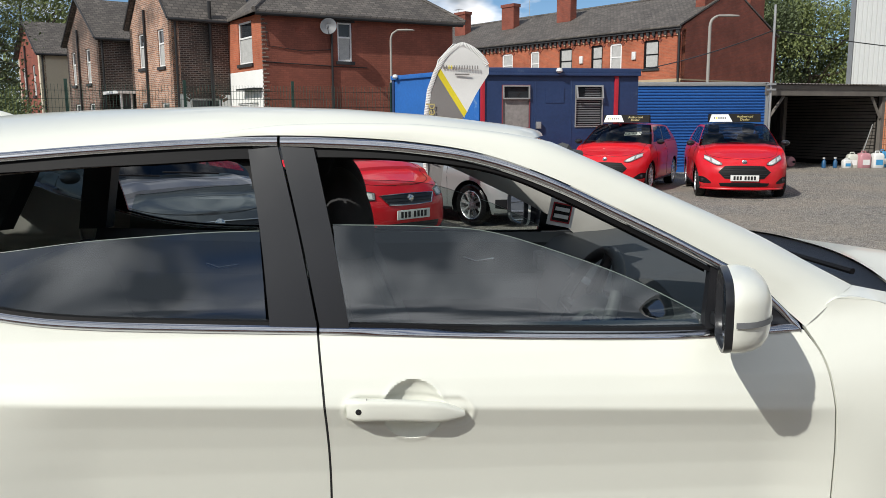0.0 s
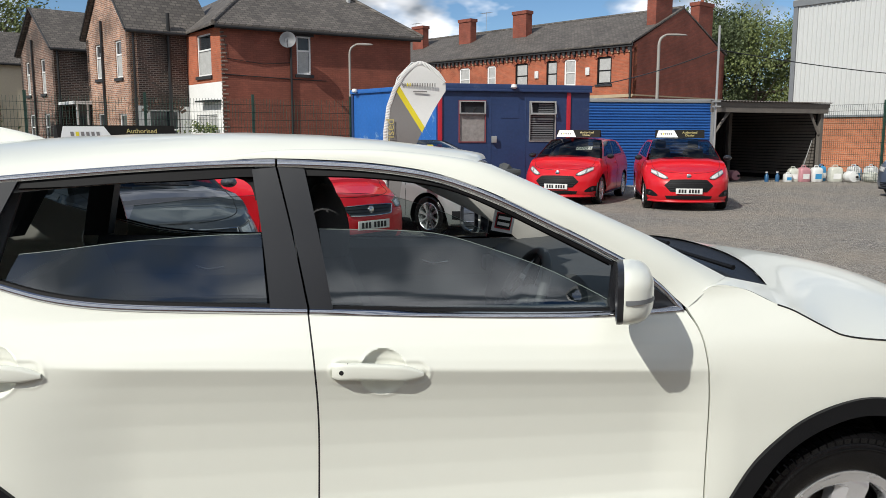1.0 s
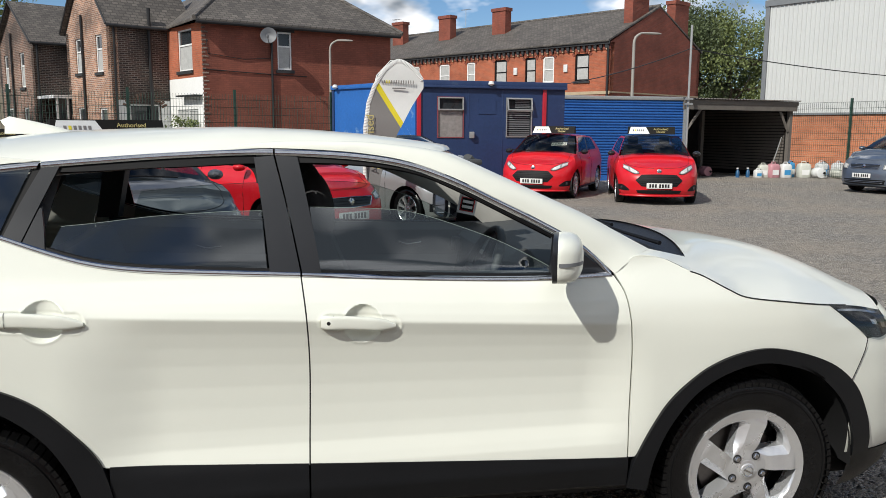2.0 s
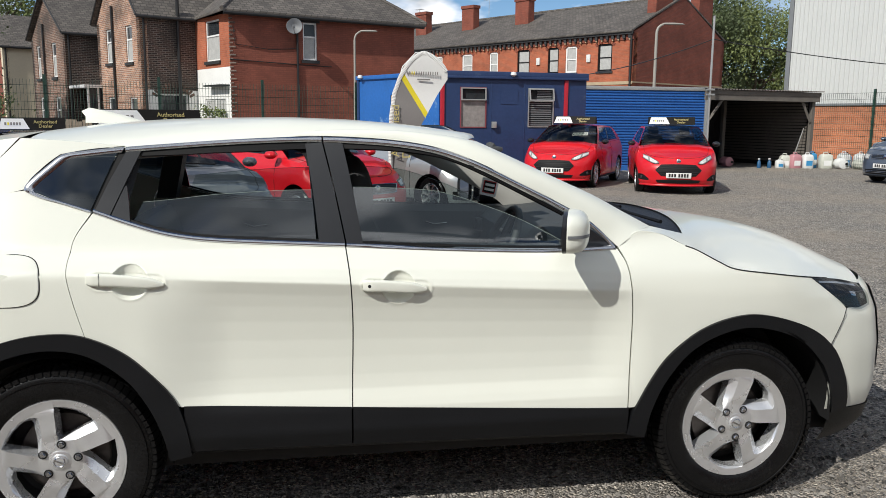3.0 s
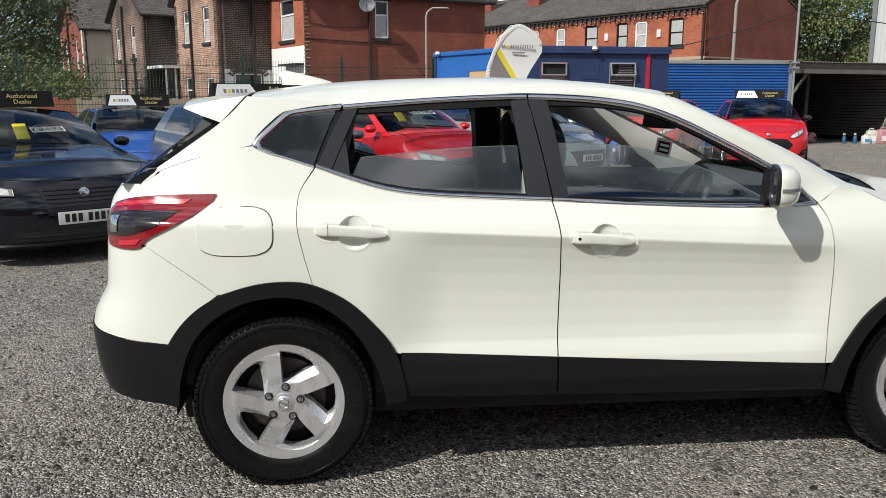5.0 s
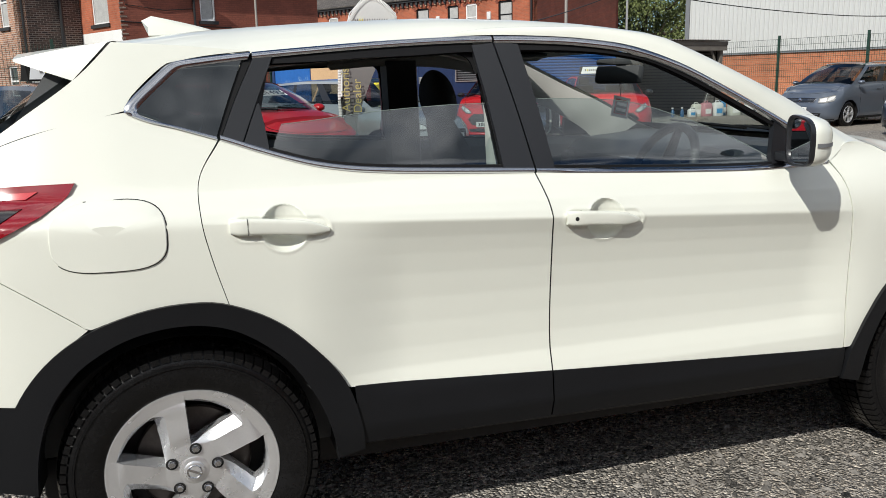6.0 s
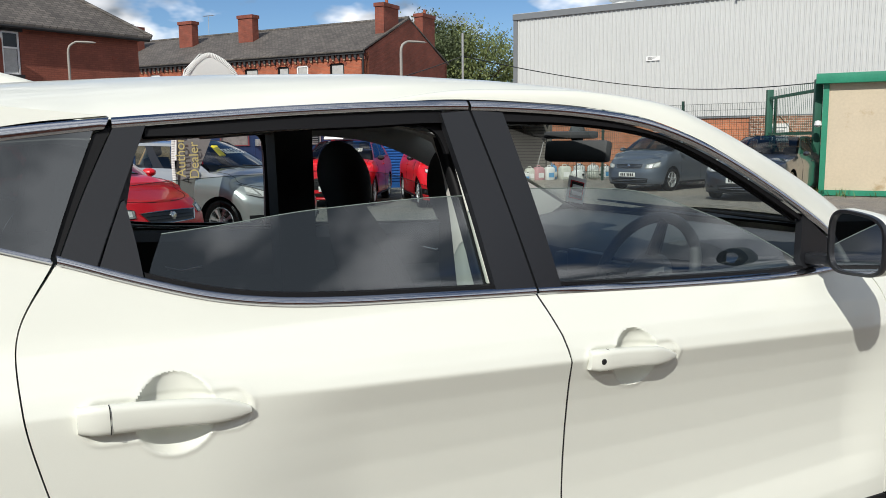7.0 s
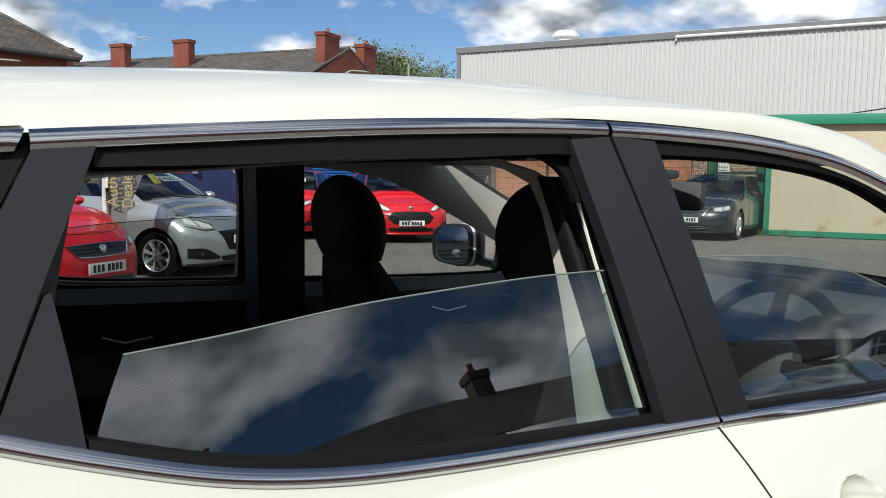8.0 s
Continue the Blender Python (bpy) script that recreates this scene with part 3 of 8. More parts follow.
    # spokes: broad twisted blades, ridge off the middle
    bm = bmesh.new()
    rc = r_rim * 0.30
    for k in range(spokes):
        a = phase + 2 * math.pi * k / spokes
        step = 2 * math.pi / spokes
        def P(r, ang, dy):
            return bm.verts.new((r * math.cos(a + ang), yo + f * dy, r * math.sin(a + ang)))
        if detailed:
            # a dished face with five windows; each window lies clockwise of a sharp crease
            dg = math.pi / 180
            lines = []
            for q, win, dy in ((.16, 0, .001), (.30, 0, 0), (.335, 0, -.002), (.36, 9, -.003), (.42, 18, -.004), (.48, 24.5, -.005), (.56, 30.5, -.006), (.65, 34.5, -.007), (.72, 37.5, -.007), (.775, 38.5, -.006), (.815, 34, -.006), (.845, 28, -.005), (.870, 14, -.004), (.890, 2, -.002), (.90, 0, -.001), (.985, 0, .002)):
                k_ = smoothstep(.32, .48, q) * (1 - smoothstep(.80, .92, q))
                row = [P(r_rim * q, 0, dy - .06)]
                for t_ in (0, .10, .35, .66, .70, .85, 1):
                    bevel = .020 * (t_ - .66) / .34 if t_ > .66 else 0
                    row.append(P(r_rim * q, t_ * (72 - 1.12 * win) * dg, dy + k_ * (.013 * (1 - t_) - bevel)))
                row.append(P(r_rim * q, (72 - 1.12 * win) * dg, dy - .06))
                lines.append(row)
        else:
            ro = r_rim - 0.01
            lines = [[P(r, al, -0.04), P(r, al * 0.9, 0.0), P(r, -al * 0.9, 0.0), P(r, -al, -0.04)] for r, al in ((rc, step * 0.3), (ro * 0.6, step * 0.14), (ro, step * 0.2))]
        for p, q in zip(lines, lines[1:]):
            for i in range(len(p) - 1):
                bm.faces.new((p[i], p[i + 1], q[i + 1], q[i]))
    bmesh.ops.remove_doubles(bm, verts=bm.verts, dist=.0004)
    part("spokes", bm, material, w, smooth=14)
    lathe("wheel_hub", [(0.001, yo + f * 0.004), (r_rim * .15, yo + f * 0.004), (r_rim * .175, yo + f * 0.001), (r_rim * .18, yo - f * 0.03)] if detailed else [(0.001, yo + f * 0.003), (rc * 0.86, yo + f * 0.001), (rc * 0.98, yo - f * 0.008), (rc * 1.0, yo - f * 0.05)], material, w, seg=32, axis="y")
    lathe("centre_cap", [(0.001, yo + f * 0.012), (0.022, yo + f * 0.012), (0.027, yo + f * 0.009), (0.029, yo)], M_ALLOY, w, seg=24, axis="y")
    if detailed:
        for k in range(5):
            a = phase - .17 + 2 * math.pi * k / 5
            q = Matrix.Translation((0.0635 * math.cos(a), yo - f * 0.002, 0.0635 * math.sin(a)))
            # dark ring on the face stands in for the shade of a nut recess
            lathe("nut_recess", [(0.0165, f * 0.004), (0.0165, f * 0.0052), (0.011, f * 0.0045)], M_DARK, w, seg=14, axis="y", m=q)
            lathe("wheel_nut", [(0.001, f * 0.013), (0.008, f * 0.013), (0.0105, f * 0.010), (0.0105, 0)], M_CHROME, w, seg=6, axis="y", m=q)
        add = bmesh.new()
        add_lathe(add, [(0.0165, yo + f * 0.0125), (0.0185, yo + f * 0.014), (0.0205, yo + f * 0.0125)], 24, "y")
        add_box(add, -0.021, 0.021, yo + f * 0.0125, yo + f * 0.0145, -0.003, 0.003, m=pose(0, 0, 0, 0, 28, 0))
        part("cap_ring", add, M_CHROME, w)
    return w

# ---- ground ----
def build_ground():
    bm = bmesh.new()
    s = 900.0
    vs = [bm.verts.new(p) for p in ((-s, -s, 0), (s, -s, 0), (s, s, 0), (-s, s, 0))]
    bm.faces.new(vs)
    g = part("ground", bm, M_GRAVEL, None, "", 0)
    tagged(g, "grey loose gravel ground of the car lot", "ground", kind="structure")


build_ground()

# ---- the white crossover ----
HW = 1.806
_plan = resample([(-0.83, 0.903), (-0.81, 0.60), (-0.745, 0.28), (-0.61, 0.115), (-0.42, 0.038), (-0.2, 0.008), (0, 0), (0.5, 0), (1.2, 0), (1.9, 0.0), (2.25, 0.004), (2.6, 0.022), (2.9, 0.060), (3.15, 0.116), (3.30, 0.166),
                  (3.42, 0.238), (3.52, 0.40), (3.57, 0.64), (3.585, 0.903)], 900)
_plu = np.concatenate([[0], np.cumsum(np.linalg.norm(np.diff(_plan, axis=0), axis=1))])
_plu -= _plu[np.argmin(np.abs(_plan[:, 0] - 0.5) + np.abs(_plan[:, 1]))] - 0.5
U_REAR, U_FRONT = float(_plu[0]), float(_plu[-1])
_zs = np.linspace(0.1, 1.7, 801)


def _soft(zs, ys, k=9):
    v = np.interp(_zs, zs, ys)
    ker = np.hanning(2 * k + 1); ker /= ker.sum()
    return np.convolve(np.pad(v, k, mode="edge"), ker, mode="valid")


_q_door = _soft([.15, .22, .30, .37, .42, .45, .475, .50, .53, .57, .62, .68, .74, .80, .85, .89, .93, .96, 1.0, 1.05, 1.10, 1.3, 1.5, 1.6], [.12, .08, .034, .008, -.008, -.003, -.001, .002, .012, .027, .035, .038, .037, .031, .022, .012, -.002, .008, .026, .062, .104, .184, .262, .31], 4)
_q_arch = _soft([.15, .25, .35, .50, .62, .75, .85, .93, 1.0, 1.05, 1.10, 1.3, 1.5, 1.6], [.05, .02, .0, -.004, -.004, 0, .001, .006, .026, .058, .098, .184, .262, .31], 22)
_q_rear = _soft([.2, .35, .45, .6, .66, .76, .95, 1.1, 1.2, 1.4, 1.5], [.10, .03, 0, -.015, .0, .055, .07, .09, .16, .36, .45])
_q_nose = _soft([.15, .25, .4, .6, .75, .85, .92, 1.0, 1.2], [.12, .04, 0, 0, .02, .06, .13, .25, .5])


def plan_at(u):
    return np.array([np.interp(u, _plu, _plan[:, 0]), np.interp(u, _plu, _plan[:, 1])])


def u_of(x):
    """Way along the car's outline at the side point with this x."""
    return float(np.interp(x, _plan[40:860, 0], _plu[40:860]))


FRAME_U, FRAME_UP = (.90, .97, 1.1, 1.25, 1.4, 1.55, 1.7, 2.15, 2.35), (0, .07, .20, .37, .55, .73, .85, .85, 0)


def hp(u, z, off=0.0, upright=1.0):
    """A point of the car's near side and ends: way along the outline, height, distance proud of the skin."""
    p = plan_at(u)
    t = plan_at(u + 0.01) - plan_at(u - 0.01)
    t /= np.linalg.norm(t)
    n = np.array([-t[1], t[0]])
    crease = 1.031 - 0.0504 * min(max(u, -0.2), 2.6)
    zz = z
    if 0.6 < z < crease:
        zz = 0.6 + (z - 0.6) * 0.33 / (crease - 0.6)
    elif crease <= z < 1.1:
        zz = 0.93 + (z - crease) * 0.17 / (1.1 - crease)
    door = smoothstep(0.30, 0.62, u) * (1 - smoothstep(1.98, 2.25, u))
    q = door * np.interp(zz, _zs, _q_door) + (1 - door) * np.interp(zz, _zs, _q_arch)
    if u < -0.35:
        k = smoothstep(-0.45, -0.95, u) if z < 1.12 else smoothstep(-0.5, -0.95, u)
        q = (1 - k) * q + k * np.interp(z, _zs, _q_rear)
    if u > 2.6:
        k = smoothstep(2.8, 3.5, u)
        q = (1 - k) * q + k * np.interp(z, _zs, _q_nose)
    d = q - off
    if z > 1.1:
        a = q - 0.104
        d = min(q, 0.104) - off
        n2 = np.array([0, 1.0]) if u > -0.5 else n
        # the front door frame stands more upright than the rear one
        p = p + n2 * max(a, 0) * (1 - upright * float(np.interp(u, FRAME_U, FRAME_UP)))
    return Vector((p[0] + n[0] * d, p[1] + n[1] * d, z))


POCKETS = ((1.233, .960), (.283, 1.003))


def dent(x, z):
    """Depth of the scoops behind the door handles."""
    d = 0.0
    for cx, cz in POCKETS:
        r = math.hypot((x - cx) / .062, (z - cz) / .060)
        d += .032 * max(0.0, 1 - r ** 2.4) ** .8 - .0016 * math.exp(-((r - 1.06) / .07) ** 2)
        e = max(0.0, abs(x - cx + .008) - .098)
        st = math.hypot(e, z - cz + .05 * (x - cx)) / .031
        d += .004 * (1 - smoothstep(.75, 1.0, st)) * min(1.0, r) - .0015 * math.exp(-((st - 1.1) / .12) ** 2) * smoothstep(.9, 1.15, r)
    return d


def hx(x, z, off=0.0, upright=1.0):
    return hp(u_of(x), z, off, upright)


CHROME_TOP = [(-0.10, 1.318), (-0.075, 1.355), (0.018, 1.437), (0.10, 1.452), (0.237, 1.466), (0.42, 1.481), (0.601, 1.494), (0.80, 1.504), (0.95, 1.507), (1.10, 1.503), (1.25, 1.492), (1.40, 1.467), (1.55, 1.414), (1.70, 1.342), (1.85, 1.268), (2.0, 1.184), (2.116, 1.080)]
CHROME_LOW = [(-0.10, 1.314), (-0.038, 1.283), (0.128, 1.236), (0.245, 1.195), (0.369, 1.157), (0.480, 1.136), (0.603, 1.124), (0.766, 1.115), (1.039, 1.102), (1.489, 1.081), (1.839, 1.071), (2.10, 1.077)]


REAR_PANE = [(.308, 1.267), (.404, 1.275), (.521, 1.288), (.604, 1.295), (.791, 1.305), (.920, 1.307)]
FRONT_PANE = [(1.077, 1.317), (1.299, 1.309), (1.424, 1.295), (1.558, 1.255), (1.72, 1.195), (1.872, 1.119), (1.893, 1.106)]


def curve_between(c, x0, x1, dz=0.0, n=24):
    r = resample(c, 400)
    xs = np.linspace(x0, x1, n + 1)
    return [(x, float(np.interp(x, r[:, 0], r[:, 1])) + dz) for x in xs]


def hero_side(car, far):
    """All that belongs to one flank; far mirrors it."""
    def fl(v):
        return Vector((v.x, HW - v.y, v.z)) if far else v
    inw = (0, -1, 0) if far else (0, 1, 0)

    def panel(name, bottom, top, left, right, nu, nv, material, parent=None, off=0.0, thick=0.016, label="", smooth=40, scoop=False, upright=1.0):
        g = coons(bottom, top, left, right, nu, nv)
        pts = [[fl(hx(float(p[0]), float(p[1]), off - (dent(float(p[0]), float(p[1])) if scoop else 0.0), upright)) for p in row] for row in g]
        return sheet(name, pts, material, parent or car, label, thick, inw, smooth)

    def strip(name, a, b, n, material, parent=None, off=0.0, thick=0.01, label="", nv=2):
        return panel(name, a, b, [a[0], b[0]], [a[-1], b[-1]], n, nv, material, parent, off, thick, label)

    def mould(name, a, b, n, material, parent, off, bulge, label=""):
        """Rounded strip between two lines."""
        ra, rb = resample(a, n), resample(b, n)
        pts = []
        for p, q in zip(ra, rb):
            pts.append([fl(hx(*(float(c) for c in (p + (q - p) * v)[:2]), off + bulge * math.sin(math.pi * v) ** .7)) for v in np.linspace(0, 1, 7)])
        return sheet(name, pts, material, parent, label, 0.0, inw, 60)

    # doors
    fd = panel("front_door", [(1.060, .499), (1.6, .474), (2.146, .449)], [(1.045, 1.099)] + CHROME_LOW[9:11] + [(2.110, 1.077)],
               [(1.060, .499), (1.066, .80), (1.058, .978), (1.045, 1.099)], [(2.146, .449), (2.154, .77), (2.146, .917), (2.135, 1.020), (2.110, 1.077)], 46 if far else 300, 34 if far else 160, M_WHITE, scoop=not far)
    arch_r = [(.127, .808), (.255, .748), (.365, .641), (.431, .541)]
    rd = panel("rear_door", joined(arch_r, [(.431, .541), (.75, .519), (1.0552, .501)]), [(.138, 1.231)] + CHROME_LOW[3:7] + [(1.0400, 1.102)],
               [(.127, .808), (.094, .933), (.074, 1.039), (.078, 1.137), (.138, 1.231)], [(1.0552, .501), (1.0612, .80), (1.0532, .978), (1.0400, 1.102)], 46 if far else 280, 34 if far else 170, M_WHITE, scoop=not far)
    gap = [(1.0576, .500), (1.0636, .80), (1.0556, .978), (1.0425, 1.100)]
    tube("door_gap", [fl(hx(float(p[0]), float(p[1]), -.0015)) for p in resample(gap, 24)], .0022, M_DARK, fd, seg=6)
    # rear quarter, below and behind its window
    qb = joined([(-.475, .955), (-.35, .872), (-.222, .779)], [(-.222, .779), (-.095, .814), (.036, .827), (.122, .811)])
    panel("rear_quarter", qb, [(-.60, 1.165), (-.40, 1.245), (-.102, 1.312), (.02, 1.275), (.132, 1.236)],
          [(-.475, .955), (-.60, 1.02), (-.62, 1.10), (-.60, 1.165)], [(.1245, .810), (.0915, .933), (.0715, 1.039), (.0755, 1.137), (.1345, 1.235)], 40, 28, M_WHITE)
    panel("rear_pillar", [(-.60, 1.167), (-.40, 1.247), (-.102, 1.316)], [(-.125, 1.497), (.05, 1.489), (.24, 1.475)],
          [(-.60, 1.167), (-.40, 1.285), (-.24, 1.39), (-.125, 1.497)], [(-.102, 1.316), (-.078, 1.357), (.018, 1.440), (.10, 1.456), (.24, 1.470)], 22, 18, M_WHITE)
    # front wing
    wb = joined([(2.152, .449), (2.178, .450), ], [(2.178, .450), (2.25, .580), (2.322, .666), (2.468, .765), (2.681, .807), (2.937, .742), (3.092, .640)])
    panel("front_wing", wb, [(2.116, 1.082), (2.20, 1.140), (2.30, 1.131), (2.394, 1.089), (2.452, 1.068), (2.54, 1.020), (2.614, .990), (2.80, .964), (2.985, .938)],
          [(2.152, .449), (2.160, .77), (2.152, .917), (2.141, 1.020), (2.116, 1.082)], [(3.092, .640), (3.15, .72), (3.19, .785), (3.10, .86), (2.985, .938)], 48, 26, M_WHITE)
    # sill cladding: one piece to each door, and its undercut
    for x0, x1, dr in ((.45, 1.054, rd), (1.060, 2.150, fd)):
        a, b = [(x, .366 - .014 * (x - .45)) for x in np.linspace(x0, x1, 6)], [(x, .541 - .0545 * (x - .43)) for x in np.linspace(x0, x1, 6)]
        strip("door_cladding", a, b, 30, M_CLAD, dr, 0.004, 0.02, "", 10)
    bm = bmesh.new()
    rows = []
    for x in np.linspace(.42, 2.2, 20):
        zb = .366 - .014 * (x - .45)
        rows.append([bm.verts.new(fl(Vector((x, y, z)))) for y, z in ((.012, zb + .004), (.045, zb - .022), (.12, zb - .045), (.22, zb - .055), (.30, .29))])
    for p, q in zip(rows, rows[1:]):
        for i in range(4):
            bm.faces.new((p[i], p[i + 1], q[i + 1], q[i]))
    part("sill", bm, M_CLAD, car)
    # wheel arch cladding
    ro = [(-.470, .36), (-.452, .475), (-.410, .592), (-.334, .694), (-.231, .768), (-.095, .815), (.036, .827), (.134, .810), (.255, .748), (.365, .641), (.431, .541), (.462, .43), (.470, .350)]
    ri = [(-.385, .345), (-.372, .45), (-.338, .56), (-.29, .638), (-.222, .700), (-.116, .752), (.016, .769), (.14, .740), (.258, .652), (.325, .555), (.366, .46), (.385, .39), (.393, .335)]
    strip("rear_arch_trim", ri, ro, 56, M_CLAD, None, 0.012, 0.03, "", 5)
    fo = [(2.152, .335), (2.160, .40), (2.178, .450), (2.25, .580), (2.322, .666), (2.468, .765), (2.681, .807), (2.937, .742), (3.092, .640), (3.178, .50), (3.205, .40), (3.215, .345)]
    fi = [(2.224, .318), (2.233, .38), (2.252, .45), (2.30, .55), (2.398, .664), (2.54, .735), (2.70, .752), (2.90, .690), (3.03, .580), (3.09, .48), (3.115, .40), (3.125, .335)]
    strip("front_arch_trim", fi, fo, 56, M_CLAD, None, 0.012, 0.03, "", 5)
    # wheel wells
    for cx, r in ((0.0, .40), (2.68, .43)):
        bm = bmesh.new()
        rings = []
        for yy in (.035, .10, .42):
            rings.append([bm.verts.new(fl(Vector((cx + r * math.cos(a), yy + (.06 if cx > 1 and math.cos(a) > .6 else 0), .33 + r * math.sin(a))))) for a in np.linspace(-.06, math.pi + .06, 30)])
        for p, q in zip(rings, rings[1:]):
            for i in range(29):
                bm.faces.new((p[i], p[i + 1], q[i + 1], q[i]))
        bm.faces.new(rings[-1])
        part("wheel_well", bm, M_DARK, car)
    # window surround: bright upper and lower strips, quarter frame
    def top(x0, x1, dz=0.0, n=24):
        return curve_between(CHROME_TOP, x0, x1, dz, n)
    def low(x0, x1, dz=0.0, n=24):
        return curve_between(CHROME_LOW, x0, x1, dz, n)
    mould("chrome_trim", top(.245, .961, -.019), top(.245, .961), 40, M_CHROME, rd, 0.003, 0.0055, "bright window trim")
    mould("chrome_trim", top(.967, 2.10, -.021), top(.967, 2.10), 60, M_CHROME, fd, 0.003, 0.0055, "bright window trim")
    mould("chrome_trim", low(.140, 1.040, -.002), low(.140, 1.040, .0145), 50, M_CHROME, rd, 0.002, 0.006, "bright waist trim")
    mould("chrome_trim", low(1.046, 2.095, -.002), low(1.046, 2.095, .0135), 50, M_CHROME, fd, 0.002, 0.006, "bright waist trim")
    qo = joined([(.133, 1.232), (.02, 1.268), (-.045, 1.285), (-.092, 1.305)], [(-.092, 1.305), (-.103, 1.316), (-.098, 1.330), (-.075, 1.355)], [(-.075, 1.355), (-.02, 1.404), (.018, 1.436), (.05, 1.446)], [(.05, 1.446), (.14, 1.457), (.242, 1.467)])
    qi = joined([(.130, 1.246), (.03, 1.277), (-.02, 1.292), (-.048, 1.303)], [(-.048, 1.303), (-.056, 1.310), (-.052, 1.319), (-.04, 1.332)], [(-.04, 1.332), (.0, 1.368), (.045, 1.408), (.07, 1.418)], [(.07, 1.418), (.14, 1.427), (.228, 1.438)])
    g = [[fl(hx(float(p[0]), float(p[1]), 0.008)) for p in (np.array(a) + (np.array(b) - np.array(a)) * v for v in (0, .2, .45, .7))] for a, b in zip(resample_straight(qo, 60), resample_straight(qi, 60))]
    for row in g:
        row[0] += Vector((0, -.005 if far else .005, 0)); row[3] += Vector((0, -.005 if far else .005, 0))
    sheet("quarter_window_trim", g, M_CHROME, car, "bright quarter window frame", 0.0, inw, 60)
    qw = panel("quarter_window", [(-.07, 1.308), (.02, 1.274), (.130, 1.240)], [(-.06, 1.335), (-.005, 1.382), (.05, 1.428), (.216, 1.447)], [(-.07, 1.308), (-.075, 1.318), (-.06, 1.335)], [(.130, 1.240), (.17, 1.34), (.216, 1.447)], 14, 10, M_PRIVACY, None, 0.002, 0.0, "dark tinted fixed glass")
    qw.visible_shadow = True
    panel("quarter_seal", [(.131, 1.246), (.142, 1.238)], [(.215, 1.438), (.246, 1.452)], [(.131, 1.246), (.17, 1.34), (.215, 1.438)], [(.142, 1.238), (.188, 1.34), (.246, 1.452)], 3, 12, M_SEAL, None, -0.004, 0.01)
    # pillars between the windows
    panel("pillar_cover", [(.143, 1.236), (.196, 1.220)], [(.247, 1.450), (.301, 1.455)], [(.143, 1.236), (.19, 1.34), (.247, 1.450)], [(.196, 1.220), (.242, 1.325), (.301, 1.455)], 4, 14, M_GLOSSBLACK, rd, 0.004, 0.02, "satin black pillar cover")
    panel("window_corner", [(.200, 1.218), (.268, 1.197)], [(.246, 1.324), (.252, 1.327)], [(.200, 1.218), (.222, 1.27), (.246, 1.324)], [(.268, 1.197), (.262, 1.26), (.252, 1.327)], 4, 8, M_GLOSSBLACK, rd, 0.002, 0.012)
    panel("pillar_cover", [(.944, 1.117), (1.041, 1.113)], [(.898, 1.480), (.962, 1.486)], [(.944, 1.117), (.925, 1.30), (.898, 1.480)], [(1.041, 1.113), (1.005, 1.30), (.962, 1.486)], 5, 16, M_GLOSSBLACK, rd, 0.004, 0.02, "satin black pillar cover")
    panel("pillar_cover", [(1.047, 1.113), (1.108, 1.110)], [(.968, 1.486), (1.040, 1.482)], [(1.047, 1.113), (1.010, 1.30), (.968, 1.486)], [(1.108, 1.110), (1.076, 1.30), (1.040, 1.482)], 5, 16, M_GLOSSBLACK, fd, 0.004, 0.02, "satin black pillar cover")
    # dark sash over the openings, in two steps
    rt = [(.298, 1.438), (.443, 1.443), (.551, 1.450), (.70, 1.455), (.845, 1.463), (.900, 1.464)]
    strip("window_sash", [(x, z - .004) for x, z in rt], top(.30, .905, -.021), 24, M_SEAL, rd, -0.004, 0.03)
    ft = [(1.042, 1.463), (1.12, 1.462), (1.206, 1.459), (1.309, 1.450), (1.402, 1.435), (1.475, 1.413), (1.548, 1.381), (1.633, 1.341), (1.76, 1.277), (1.893, 1.210)]
    ftop = [(1.036, 1.485), (1.12, 1.482), (1.22, 1.474), (1.34, 1.457), (1.45, 1.429), (1.575, 1.380), (1.70, 1.319), (1.83, 1.255), (1.92, 1.207)]
    strip("window_sash", ft, ftop, 34, M_SEAL, fd, -0.004, 0.03)
    strip("window_channel", [(x, z - .005) for x, z in ft], ft, 34, M_SEAL, fd, -0.020, 0.012)
    strip("window_channel", [(x, z - .008) for x, z in rt], rt, 24, M_SEAL, rd, -0.020, 0.015)
    strip("waist_seal", low(.27, .945, .0135), low(.27, .945, .021), 24, M_SEAL, rd, 0.0, 0.02)
    strip("waist_seal", low(1.108, 1.90, .011), low(1.108, 1.90, .020), 30, M_SEAL, fd, 0.0, 0.02)
    panel("mirror_sail", [(1.885, 1.086), (2.09, 1.090)], [(1.900, 1.226), (2.085, 1.096)], [(1.885, 1.086), (1.900, 1.226)], [(2.09, 1.090), (2.085, 1.096)], 8, 6, M_GLOSSBLACK, fd, 0.0, 0.02)
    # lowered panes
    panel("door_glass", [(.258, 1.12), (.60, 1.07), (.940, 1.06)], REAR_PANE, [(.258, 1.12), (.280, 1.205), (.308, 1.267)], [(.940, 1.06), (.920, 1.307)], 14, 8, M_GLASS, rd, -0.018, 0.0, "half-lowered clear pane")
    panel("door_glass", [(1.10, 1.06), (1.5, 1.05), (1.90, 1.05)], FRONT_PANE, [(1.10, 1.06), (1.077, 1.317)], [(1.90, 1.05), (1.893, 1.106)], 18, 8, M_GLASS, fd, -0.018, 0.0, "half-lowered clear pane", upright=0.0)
    # black inner edge of the panes
    for c, dr, up_ in ((REAR_PANE, rd, 1.0), (FRONT_PANE, fd, 0.0)):
        bm = bmesh.new()
